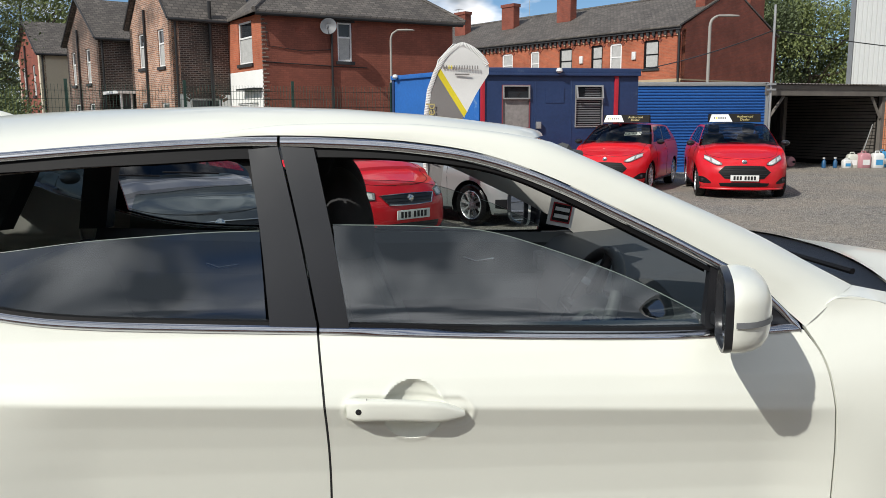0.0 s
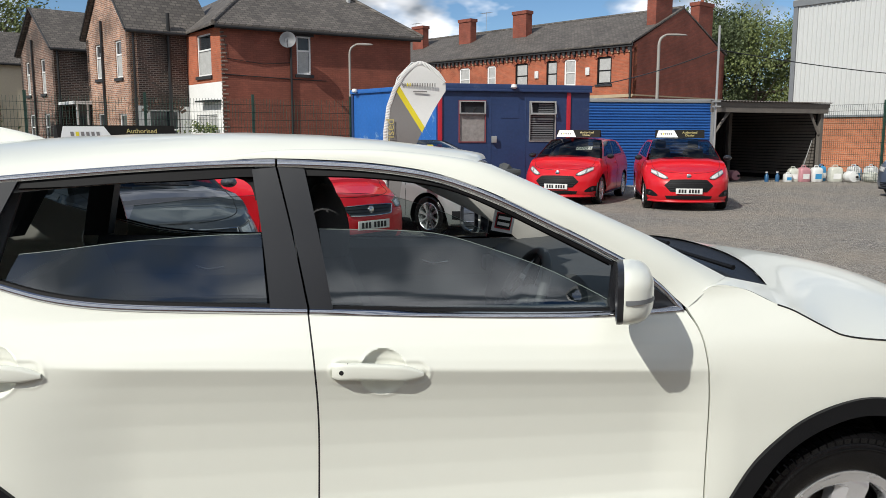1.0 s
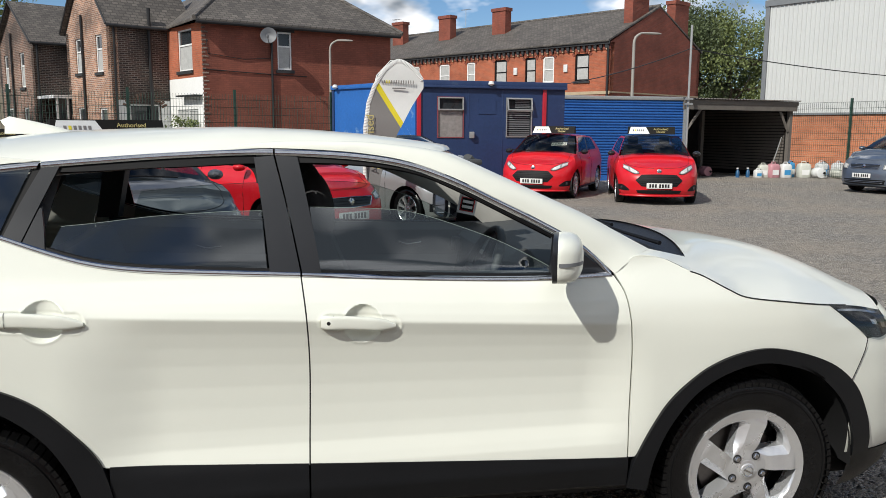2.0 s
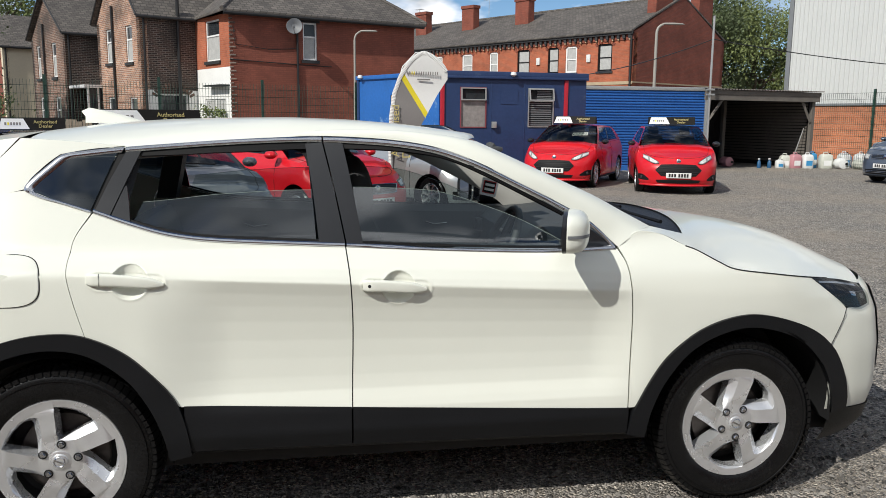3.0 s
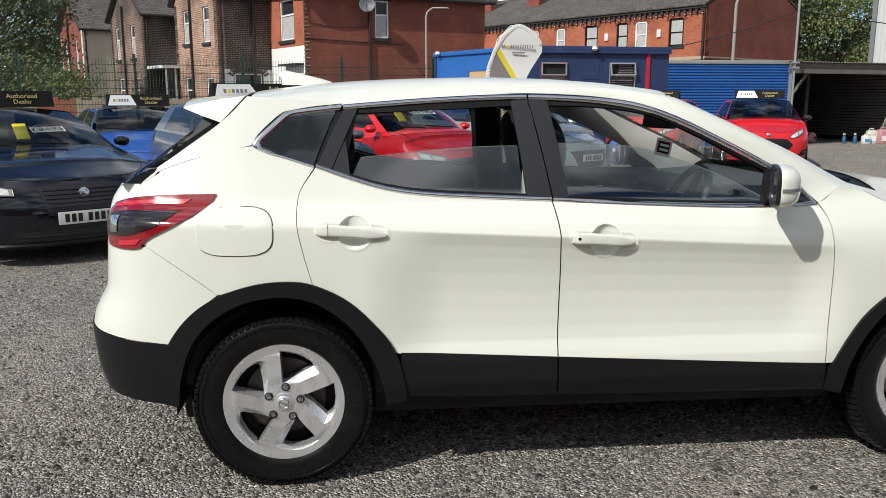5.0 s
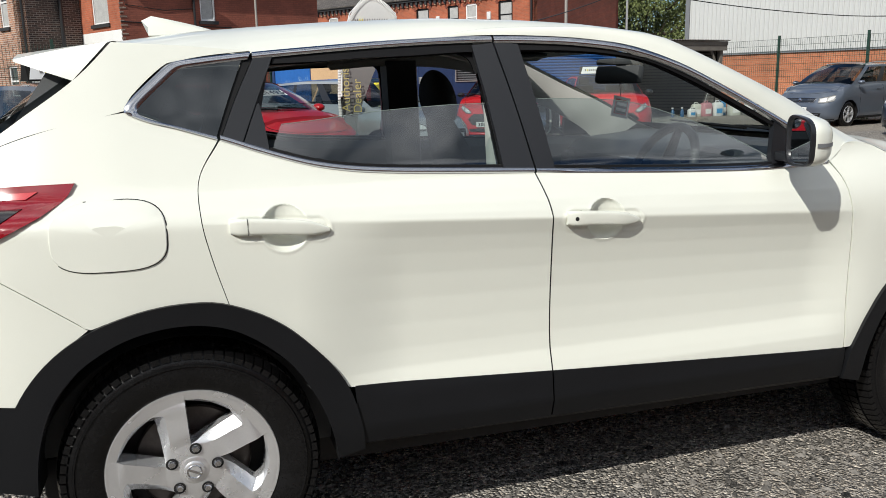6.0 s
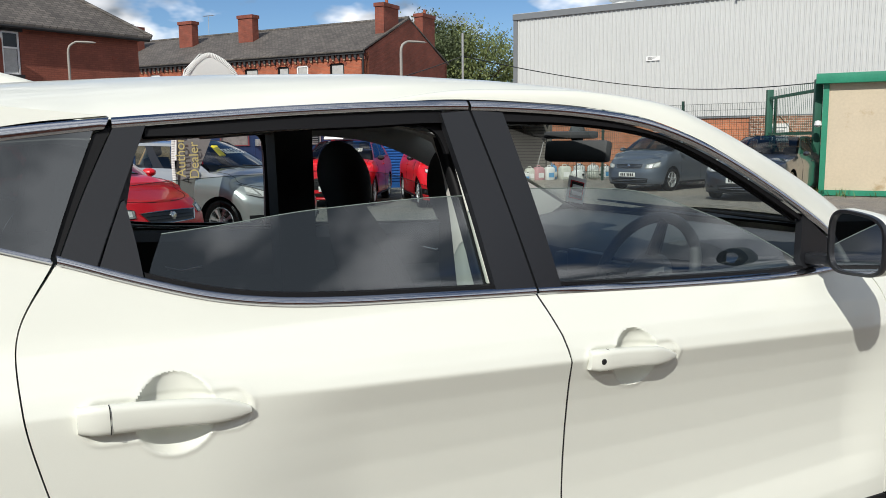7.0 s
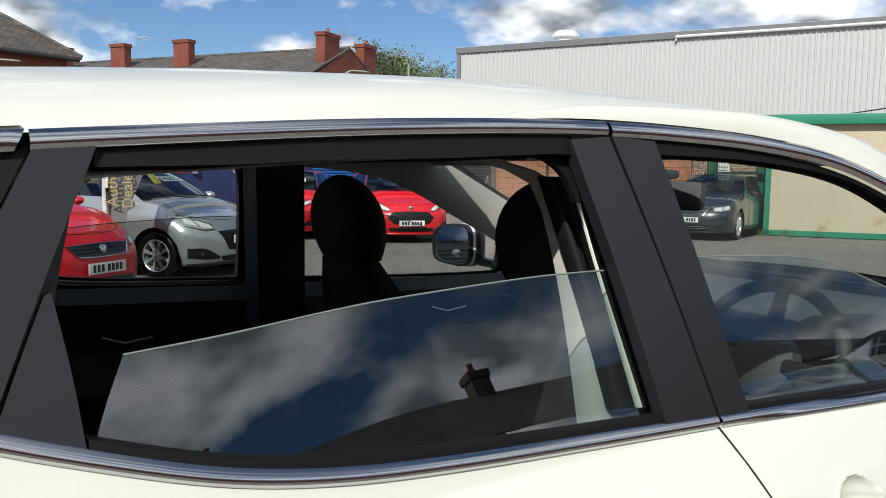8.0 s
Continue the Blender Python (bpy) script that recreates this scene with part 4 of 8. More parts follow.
        add_tube(bm, [fl(hx(float(p[0]), float(p[1]), -0.018, up_)) for p in resample(c, 24)], 0.0012, 6)
        part("glass_edge", bm, M_GLASSEDGE, dr)
    # door trim inside
    def inner(x0, x1, zt0, zt1, name, dr):
        bm = bmesh.new()
        rows = []
        for k in range(11):
            x = x0 + (x1 - x0) * k / 10
            zt = zt0 + (zt1 - zt0) * k / 10
            yo = hx(x, 1.10).y
            rows.append([bm.verts.new(fl(Vector((x, y, z)))) for y, z in ((yo + .028, zt), (yo + .06, zt + .006), (yo + .10, zt - .03), (yo + .09, zt - .16), (yo + .12, zt - .22), (yo + .15, zt - .25), (yo + .08, zt - .36), (yo + .08, .32))])
        for p, q in zip(rows, rows[1:]):
            for i in range(7):
                bm.faces.new((p[i], p[i + 1], q[i + 1], q[i]))
        part(name, bm, M_TRIM, dr)
    inner(.15, 1.03, 1.135, 1.098, "door_trim", rd)
    inner(1.05, 2.12, 1.098, 1.080, "door_trim", fd)
    for xx, dr in ((.62, rd), (1.62, fd)):
        yy = hx(xx, 1.10).y + .105
        tube("inner_handle", [fl(Vector((xx - .06, yy, 1.0))), fl(Vector((xx - .01, yy + .018, .985))), fl(Vector((xx + .06, yy + .02, .995)))], .006, M_CHROME, dr)
    # pillar trim seen through the openings
    def post(name, p0, p1, w, d, material):
        bm = bmesh.new()
        p0, p1 = Vector(p0), Vector(p1)
        vs = []
        for p in (p0, (p0 + p1) / 2, p1):
            vs.append([bm.verts.new(fl(p + Vector((dx, dy, 0)))) for dx, dy in ((-w, 0), (-w * .8, d), (w * .8, d), (w, 0))])
        for a, b in zip(vs, vs[1:]):
            for i in range(3):
                bm.faces.new((a[i], a[i + 1], b[i + 1], b[i]))
            bm.faces.new((a[3], a[0], b[0], b[3]))
        return part(name, bm, material, car)
    def ribbon(name, rows, depth, material, parent=None, label=""):
        """An upright strip: rows of (x, y, z, half width), rounded over its edges."""
        pts = resample(rows, 18)
        g = []
        for x, y, z, hw in pts:
            g.append([fl(Vector((x + dx * hw, y + dy * depth, z))) for dx, dy in ((-1, 1), (-1, .25), (-.7, 0), (.7, 0), (1, .25), (1, 1))])
        return sheet(name, g, material, parent or car, label, 0, inw, 50)

    if far:
        post("pillar_trim", (1.055, .15, .45), (.985, .30, 1.47), .085, .05, M_TRIM)
    else:
        ribbon("pillar_trim", [(.80, .40, 1.470, .018), (.89, .385, 1.450, .016), (.955, .372, 1.430, .014), (.984, .36, 1.395, .014), (.992, .31, 1.27, .021), (.987, .25, 1.10, .030), (1.0, .20, .8, .035)], .04, M_LINER, None, "pale pillar trim")
        ribbon("belt_slot", [(.965, .34, 1.43, .022), (.985, .28, 1.27, .022), (1.0, .215, 1.10, .024)], .03, M_SEAL)
        ribbon("pillar_flange", [(.925, .292, 1.446, .004), (.938, .285, 1.428, .0045), (.953, .24, 1.30, .0052), (.972, .175, 1.120, .0065)], .006, M_WHITE, None, "body-coloured pillar flange")
        ribbon("door_seal", [(.945, .272, 1.448, .008), (.956, .235, 1.32, .009), (.984, .162, 1.118, .010)], .03, M_SEAL)
    # rounded upper rear corner of the opening
    ck = [(.80, 1.4585), (.84, 1.457), (.872, 1.450), (.893, 1.434), (.902, 1.412), (.905, 1.395)]
    co = [(.80, 1.470), (.84, 1.472), (.88, 1.470), (.905, 1.46), (.911, 1.425), (.912, 1.395)]
    strip("corner_seal", ck, co, 20, M_SEAL, rd, -.022, .012)
    post("pillar_trim", (.16, .19, 1.15), (.24, .30, 1.46), .06, .06, M_TRIM)
    post("pillar_trim", (-.30, .22, 1.15), (-.10, .33, 1.46), .17, .05, M_TRIM)
    # windscreen pillar
    outer = [(float(p[0]), float(p[1]) - .007 * (1 - smoothstep(.70, .95, float(p[0])))) for p in top(.70, 2.116, .003, 40)]
    po = [hx(*p) for p in outer]
    pin = [Vector(p) for p in resample([(.70, .272, 1.497), (.85, .296, 1.516), (1.0, .302, 1.531), (1.3, .262, 1.525), (1.53, .244, 1.500), (1.632, .226, 1.463), (1.880, .196, 1.351), (2.045, .200, 1.278), (2.18, .200, 1.207), (2.285, .188, 1.152)], 40)]
    g = []
    for a, b in zip(po, pin):
        row = []
        for t in np.linspace(0, 1, 7):
            p = a.lerp(b, t)
            p = p + Vector((0, -0.020, 0.018)) * math.sin(math.pi * t) * min(1.0, ((b - a).length - .012) / .09)
            row.append(fl(p))
        g.append(row)
    sheet("windscreen_pillar", g, M_WHITE, car, "", 0.0, inw, 50)
    g = [[fl(a + Vector((0, .014, .006))), fl(a.lerp(b, .5) + Vector((0, .012, -.006))), fl(b + Vector((-.006, .004, -.006)))] for a, b in zip(po, pin)]
    if far:
        g = []
        for k, (a, b) in enumerate(zip(po, pin)):
            low_ = a + Vector((-.03, .075, -.062))
            g.append([fl(a + Vector((-.012, .052, -.052))), fl(low_), fl(low_.lerp(b, .5) + Vector((-.03, .03, -.012))), fl(b + Vector((-.012, .012, -.012)))])
    sheet("pillar_lining", g, M_LINER, car, "", 0.0, inw, 50)
    # mirror: a rounded shell with its glass towards the rear
    mir = new("door_mirror"); mir.parent = fd
    MX, MY, MZ, HY, HZ = 1.880, -.082, 1.171, .098, .077

    def rim(k, sc=1.0):
        a = 2 * math.pi * k / 32
        c, s = math.cos(a), math.sin(a)
        y0, z0 = math.copysign(abs(c) ** .55, c) * sc, math.copysign(abs(s) ** .55, s) * sc
        return y0, z0 * (1 + .10 * y0) - .10 * (y0 < 0) * y0 * y0 * .6

    def mp(dx, y0, z0):
        return fl(Vector((MX + dx + (.018 if far else .036) * y0, MY + HY * y0, MZ + HZ * z0)))

    def shell(name, rings, material, label="", cap=False):
        bm = bmesh.new()
        rr = [[bm.verts.new(mp(dx, *rim(k, sc))) for k in range(32)] for dx, sc in rings]
        for p, q in zip(rr, rr[1:]):
            for k in range(32):
                bm.faces.new((p[k], p[(k + 1) % 32], q[(k + 1) % 32], q[k]))
        if cap:
            bm.faces.new(rr[-1])
        return part(name, bm, material, mir, label, 60)
    shell("housing", [(-.036, .97), (-.030, 1.0), (-.012, 1.01), (.010, .97), (.028, .88), (.041, .72), (.050, .46), (.053, .15)], M_WHITE, "white mirror housing", True)
    shell("mirror_frame", ([(.030, .90), (.012, 1.0), (-.012, 1.03)] if far else []) + [(-.030, .985), (-.042, 1.0), (-.049, .985), (-.049, .90), (-.040, .87)], M_GLOSSBLACK)
    shell("mirror_glass", [(-.0415, .90), (-.0415, .55), (-.0415, .05)], M_MIRROR, "mirror glass", True)
    bm = bmesh.new()
    pr = None
    for dx, y0 in ((-.028, -1.02), (-.008, -1.035), (.010, -1.0), (.026, -.90), (.039, -.74), (.049, -.47)):
        cur = [bm.verts.new(mp(dx + (.003 if y0 > -.9 else 0), y0 * 1.012, z)) for z in (-.16, -.01)]
        if pr:
            bm.faces.new((pr[0], pr[1], cur[1], cur[0]))
        pr = cur
    part("indicator", bm, M_FLASH, mir, "grey indicator strip")
    mirx = None if not far else Matrix.Translation((0, HW, 0)) @ Matrix.Diagonal((1, -1, 1, 1))
    bm = bmesh.new(); add_box(bm, 1.895, 1.945, .005, .10, 1.095, 1.125, .008, mirx); part("mirror_foot", bm, M_GLOSSBLACK, mir)
    # door handles, with their scooped pockets
    for x0, x1, zc, tilt, dr, key in ((1.099, 1.337, .963, -.010, fd, True), (.142, .399, 1.005, -.012, rd, False)):
        L = x1 - x0
        bm = bmesh.new()
        rows = []
        for k in range(15):
            t = k / 14
            x = x0 + L * t
            wv = .0225 * (1 - .12 * t) if t < .72 else .0225 * (.914 - .66 * ((t - .72) / .28) ** 1.9)
            if t < .06:
                wv *= .86
            z = zc + tilt * (t - .5) * 2 + .004 * math.sin(math.pi * t)
            out = .011 * min(1, t / .12) ** .6 * min(1, (1 - t) / .30) ** .7 - .003
            s = hx(x, z)
            row = []
            for a in np.linspace(0, 2 * math.pi, 24, endpoint=False):
                row.append(bm.verts.new(fl(Vector((x, s.y - out + .0135 * math.copysign(abs(math.cos(a)) ** .6, math.cos(a)), z + wv * math.copysign(abs(math.sin(a)) ** .5, math.sin(a)))))))
            rows.append(row)
        for p, q in zip(rows, rows[1:]):
            for k in range(24):
                bm.faces.new((p[k], p[(k + 1) % 24], q[(k + 1) % 24], q[k]))
        bm.faces.new(rows[0]); bm.faces.new(rows[-1])
        h = part("door_handle", bm, M_WHITE, dr, "body-coloured pull handle", 50)
        # base and seam
        t = .17
        zq, sq = zc + tilt * (t - .5) * 2 + .004 * math.sin(math.pi * t), hx(x0 + L * t, zc)
        oq = .008
        tube("handle_seam", [fl(Vector((x0 + L * t, sq.y - oq + .0139 * math.copysign(abs(math.cos(a)) ** .6, math.cos(a)), zq + .0224 * math.copysign(abs(math.sin(a)) ** .5, math.sin(a))))) for a in np.linspace(math.pi * .5, math.pi * 1.5, 14)], .0007, M_DARK, h, seg=5)
        if key and not far:
            q = Matrix.Translation((x0 + .024, hx(x0 + .024, zc).y - .0215, zc + .009))
            lathe("key_hole", [(.0001, -.002), (.0055, -.002), (.0065, 0)], M_DARK, h, seg=16, axis="y", m=q)
    # body lamps at the tail
    tl = panel("tail_lamp", [(-.66, .945), (-.58, .943), (-.505, .950), (-.470, .985), (-.40, 1.022), (-.31, 1.068)], [(-.69, 1.100), (-.60, 1.122), (-.42, 1.136), (-.238, 1.140)],
          [(-.66, .945), (-.70, 1.02), (-.69, 1.100)], [(-.31, 1.068), (-.262, 1.103), (-.238, 1.140)], 24, 10, M_REDLENS, None, 0.009, 0.03, "red and smoked tail lamp")
    panel("lamp_light_bar", [(-.67, 1.088), (-.52, 1.102), (-.36, 1.106)], [(-.68, 1.100), (-.52, 1.117), (-.33, 1.123)], [(-.67, 1.088), (-.68, 1.100)], [(-.36, 1.106), (-.33, 1.123)], 14, 2, M_BRIGHTRED, tl, 0.0125, 0.003)
    panel("lamp_light_bar", [(-.60, .953), (-.515, .962)], [(-.59, .972), (-.492, .985)], [(-.60, .953), (-.59, .972)], [(-.515, .962), (-.492, .985)], 6, 2, M_BRIGHTRED, tl, 0.0125, 0.003)
    panel("lamp_prism", [(-.645, .998), (-.60, 1.002)], [(-.65, 1.058), (-.60, 1.066)], [(-.645, .998), (-.65, 1.058)], [(-.60, 1.002), (-.60, 1.066)], 3, 4, M_LAMPSILVER, tl, 0.0165, 0.002)
    panel("lamp_window", [(-.665, .985), (-.56, .992), (-.44, 1.030)], [(-.685, 1.062), (-.58, 1.080), (-.36, 1.087)], [(-.665, .985), (-.69, 1.03), (-.685, 1.062)], [(-.44, 1.030), (-.395, 1.062), (-.36, 1.087)], 16, 6, M_SMOKELENS, tl, 0.0125, 0.004, "smoked lower lens")
    # headlamp
    hl = panel("headlamp", [(3.185, .795), (3.27, .775), (3.36, .785)], [(2.99, .936), (3.15, .915), (3.32, .880)], [(3.185, .795), (3.09, .868), (2.99, .936)], [(3.36, .785), (3.37, .83), (3.32, .880)], 16, 10, M_LENS, None, 0.004, 0.0, "clear headlamp with dark inner housing")
    panel("lamp_bowl", [(3.19, .80), (3.27, .782), (3.355, .79)], [(3.0, .93), (3.15, .908), (3.315, .873)], [(3.19, .80), (3.09, .868), (3.0, .93)], [(3.355, .79), (3.36, .83), (3.315, .873)], 12, 8, M_GRILLE, hl, -0.002, 0.0)
    panel("lamp_reflector", [(3.238, .838), (3.275, .830)], [(3.228, .856), (3.272, .849)], [(3.238, .838), (3.228, .856)], [(3.275, .830), (3.272, .849)], 6, 5, M_LAMPSILVER, hl, 0.001, 0.0)
    panel("lamp_reflector", [(3.305, .818), (3.335, .811)], [(3.302, .840), (3.330, .833)], [(3.305, .818), (3.302, .840)], [(3.335, .811), (3.330, .833)], 4, 4, M_HEADLAMP, hl, 0.001, 0.0)
    panel("daylight_bar", [(3.04, .908), (3.16, .893), (3.30, .868)], [(3.035, .916), (3.16, .901), (3.30, .876)], [(3.04, .908), (3.035, .916)], [(3.30, .868), (3.30, .876)], 10, 1, M_LAMPSILVER, hl, 0.001, 0.0)
    seam = [(2.405, 1.083), (2.452, 1.066), (2.54, 1.019), (2.614, .989), (2.80, .963), (2.985, .937), (3.10, .922)]
    tube("bonnet_seam", [fl(hx(float(p[0]), float(p[1]), .0012)) for p in resample(seam, 40)], .0026, M_DARK, car, seg=6)
    tube("bumper_seam", [fl(hx(float(p[0]), float(p[1]), .0005)) for p in resample([(3.094, .642), (3.15, .722), (3.19, .787)], 12)], .0018, M_DARK, car, seg=6)
    if not far:
        n = 40
        pts2 = []
        for a in np.linspace(0, 2 * math.pi, n, endpoint=False):
            c, s = math.cos(a), math.sin(a)
            pts2.append((-.152 + .138 * math.copysign(abs(c) ** .62, c), 1.010 + .085 * math.copysign(abs(s) ** .62, s)))
        bm = bmesh.new()
        rings = []
        for sc, off in ((1.0, -.004), (1.0, .003), (.985, .005), (.7, .005), (.35, .005), (.05, .005)):
            rings.append([bm.verts.new(hx(-.152 + (x + .152) * sc, 1.010 + (z - 1.010) * sc, off)) for x, z in pts2])
        for p, q in zip(rings, rings[1:]):
            for k in range(n):
                bm.faces.new((p[k], p[(k + 1) % n], q[(k + 1) % n], q[k]))
        bm.faces.new(rings[-1])
        part("fuel_flap", bm, M_WHITE, car, "", 25)
        bm = bmesh.new()
        a_ = [bm.verts.new(hx(-.152 + (x + .152) * 1.02, 1.010 + (z - 1.010) * 1.025, .0012)) for x, z in pts2]
        b_ = [bm.verts.new(hx(x, z, .0012)) for x, z in pts2]
        for k in range(n):
            if pts2[k][0] > -.20 or pts2[k][1] < .95:
                bm.faces.new((a_[k], a_[(k + 1) % n], b_[(k + 1) % n], b_[k]))
        part("flap_gap", bm, M_DARK, car.children[-1])
    return fd, rd


def hero_ends(car):
    """Bumpers, tailgate, roof, bonnet, glass: drawn from one flank over the middle to the other."""
    def both(rows):
        """rows run from the near side to the middle; add their mirror."""
        return [list(r) + [Vector((p.x, HW - p.y, p.z)) for p in reversed(list(r)[:-1])] for r in rows]

    def wrap(name, ua, ub, zlow, zhigh, material, nu=26, nv=10, off=0.0, label=""):
        """Skin between two heights from the way ua on the near flank over the end to the far flank. zlow and zhigh depend on the way."""
        g = []
        for j in range(nv + 1):
            row = []
            for i in range(nu + 1):
                u = ua + (ub - ua) * i / nu
                z = zlow(i / nu) + (zhigh(i / nu) - zlow(i / nu)) * j / nv
                row.append(hp(u, z, off))
            g.append(row)
        return sheet(name, both(g), material, car, label, 0.0, (0, 1, 0), 45)

    ub = u_of(-.405)
    wrap("rear_bumper", ub, U_REAR, lambda t: .588 + .03 * min(1, t * 2), lambda t: (.905 if t < .06 else .955) if t > .02 else .90, M_WHITE, 34, 10)
    wrap("rear_bumper_lower", u_of(-.395), U_REAR, lambda t: .352 + .03 * t, lambda t: .586 + .03 * min(1, t * 2), M_CLAD, 30, 8, .004, "black lower bumper")
    wrap("tailgate", u_of(-.60), U_REAR, lambda t: .957, lambda t: 1.17 - .03 * t, M_WHITE, 22, 8)
    # white skin between lamp, arch and bumper seam
    g = coons([(-.415, .590), (-.333, .694), (-.2235, .778)], [(-.56, .952), (-.52, .9535), (-.4765, .9545)], [(-.415, .590), (-.48, .75), (-.56, .952)], [(-.2235, .778), (-.3508, .870), (-.4765, .9545)], 16, 14)
    for far in (False, True):
        pts = [[(Vector((q.x, HW - q.y, q.z)) if far else q) for q in (hx(float(p[0]), float(p[1]), 0.0012) for p in row)] for row in g]
        sheet("bumper_wing", pts, M_WHITE, car, "", 0.012, (0, -1 if far else 1, 0), 40)
    # front bumper and grille
    uf = u_of(3.095)
    wrap("front_bumper", uf, U_FRONT, lambda t: .352 - .03 * min(1, 3 * t), lambda t: .660 + .128 * min(1, t * 10), M_WHITE, 60, 12, -.003)
    wrap("nose_panel", u_of(3.355), U_FRONT, lambda t: .786, lambda t: .885 + .012 * t, M_WHITE, 20, 6, -.004)
    wrap("front_bumper_lower", u_of(3.12), U_FRONT, lambda t: .19, lambda t: .350 - .03 * min(1, 3 * t), M_CLAD, 26, 6, .004, "black lower bumper")
    wrap("grille", u_of(3.40) + .12, U_FRONT, lambda t: .46, lambda t: .84, M_GLOSSBLACK, 12, 8, .006)
    # roof
    xs = np.linspace(-.125, 1.60, 48)
    pin = resample([(1.0, .300, 1.530), (1.3, .260, 1.524), (1.53, .242, 1.499)], 40)
    rows = []
    for x in xs:
        if x <= 1.0:
            z0 = curve_between(CHROME_TOP, max(x, .02), max(x, .02) + .01, 0, 2)[0][1] if x > .02 else 1.455
            s = hx(x, max(z0, 1.47 if x < .2 else z0) - .003)
            s0 = s
            if x > .70:
                s = s.lerp(Vector((x, .300, 1.530)), smoothstep(.70, 1.0, x))
        else:
            s = Vector((x, float(np.interp(x, pin[:, 0], pin[:, 1])), float(np.interp(x, pin[:, 0], pin[:, 2]))))
            if x > 1.53:
                s = Vector((1.53 + (x - 1.53) * .3, .242 + (x - 1.53) * 3, 1.499 + .002))
        zc = float(np.interp(x, [-.2, .09, .3, .5, .82, 1.1, 1.3, 1.5, 1.62], [1.512, 1.551, 1.566, 1.574, 1.580, 1.571, 1.556, 1.532, 1.512]))
        full = float(np.interp(x, [0, .3, .6, .9, 1.2], [2.8, 3.2, 4.6, 6.5, 7.5]))
        row = []
        for t in np.linspace(0, 1, 15):
            zz = s.z + (zc - s.z) * (1 - (1 - t) ** full)
            row.append(Vector((s.x + (x + .03 * t - s.x if x > 1.53 else 0), s.y + (HW / 2 - s.y) * t ** 1.15, zz)))
        rows.append(row)
    sheet("roof", both(rows), M_WHITE, car, "", 0.0, (0, 1, 0), 50)
    lin = [[p + Vector((0, 0, -.045)) for p in r] for r in both(rows)]
    sheet("headlining", lin, M_LINER, car, "pale grey roof lining", 0.0, (0, 1, 0), 50)
    # spoiler: top skin, edge and underside
    rows, under = [], []
    for i in range(9):
        t = i / 8
        row, lo = [], []
        for s in np.linspace(0, 1, 13):
            y0 = .275 + .05 * t
            y = y0 + (HW / 2 - y0) * s
            dome = 1 - (1 - s) ** 2.6
            x = -.128 - (.245 + .03 * dome) * t
            z = (1.497 - .034 * t) + (.022 + .012 * t) * dome - .008 * t * t
            row.append(Vector((x, y, z)))
            zl = z - .012 - .085 * (1 - t) ** 1.2
            lo.append(Vector((x + .02, y + .012 * (1 - s), zl)))
        rows.append(row); under.append(lo)
    vs_rows = both(rows) + list(reversed(both(under)))
    sheet("spoiler", vs_rows, M_WHITE, car, "white roof spoiler", 0.0, (0, 1, 0), 40)
    for far in (False, True):
        c = coons([(-.225, .262, 1.398), (-.30, .285, 1.425), (-.373, .325, 1.451)], [(-.128, .270, 1.499), (-.25, .298, 1.481), (-.373, .325, 1.457)], [(-.225, .262, 1.398), (-.128, .270, 1.499)], [(-.373, .325, 1.451), (-.373, .325, 1.457)], 12, 5)
        pts = [[(Vector((p[0], HW - p[1], p[2])) if far else Vector(p)) for p in row] for row in c]
        sheet("spoiler_cheek", pts, M_WHITE, car, "", 0.0, (0, 1, 0), 40)
    # tailgate glass
    rows = []
    for t in np.linspace(0, 1, 8):
        a = Vector((-.232, .292, 1.412)).lerp(Vector((-.600, .215, 1.160)), t)
        b = Vector((-.33, HW / 2, 1.42)).lerp(Vector((-.70, HW / 2, 1.15)), t)
        rows.append([a.lerp(b, s) + Vector((-.05 * math.sin(math.pi * s / 2) * .6, 0, 0)) for s in np.linspace(0, 1, 8)])
    sheet("tailgate_glass", both(rows), M_PRIVACY, car, "dark tinted rear window", 0.0, (0, 1, 0), 60)
    # windscreen
    rows = []
    top = [Vector((1.535 + .08 * s ** .6, .242 + (HW / 2 - .242) * s, 1.496 + .015 * s ** .7)) for s in np.linspace(0, 1, 12)]
    bot = [Vector((2.287 + .09 * (1 - (1 - s) ** 2), .190 + (HW / 2 - .190) * s, 1.149 - .014 * s)) for s in np.linspace(0, 1, 12)]
    for t in np.linspace(0, 1, 12):
        rows.append([a.lerp(b, t) + Vector((.004, 0, .006)) * math.sin(math.pi * t) for a, b in zip(top, bot)])
    ws = sheet("windscreen", both(rows), M_SCREEN, car, "clear windscreen", 0.0, (0, 1, 0), 60)
    ws.visible_shadow = False
    # bonnet
    edge = resample([(2.405, 1.083), (2.452, 1.067), (2.54, 1.020), (2.614, .990), (2.80, .964), (2.985, .938), (3.20, .905), (3.34, .875)], 36)
    rows = []
    n = 36
    for i, (x, z) in enumerate(edge):
        t = i / n
        s0 = hx(float(x), float(z), .001)
        c = Vector((2.575 + (3.50 - 2.575) * t ** .95, HW / 2, float(np.interp(t, [0, .3, .55, .8, .92, 1], [1.147, 1.125, 1.083, 1.005, .945, .885]))))
        row = []
        for s in np.linspace(0, 1, 21):
            p = s0.lerp(c, s)
            p.z += ((1 - (1 - s) ** 2.2) - s) * .07
            p.x += (c.x - s0.x) * ((1 - (1 - s) ** 2) - s)
            row.append(p)
        rows.append(row)
    # even out the skin between its edges
    gb = np.array([[tuple(p) for p in r] for r in both(rows)])
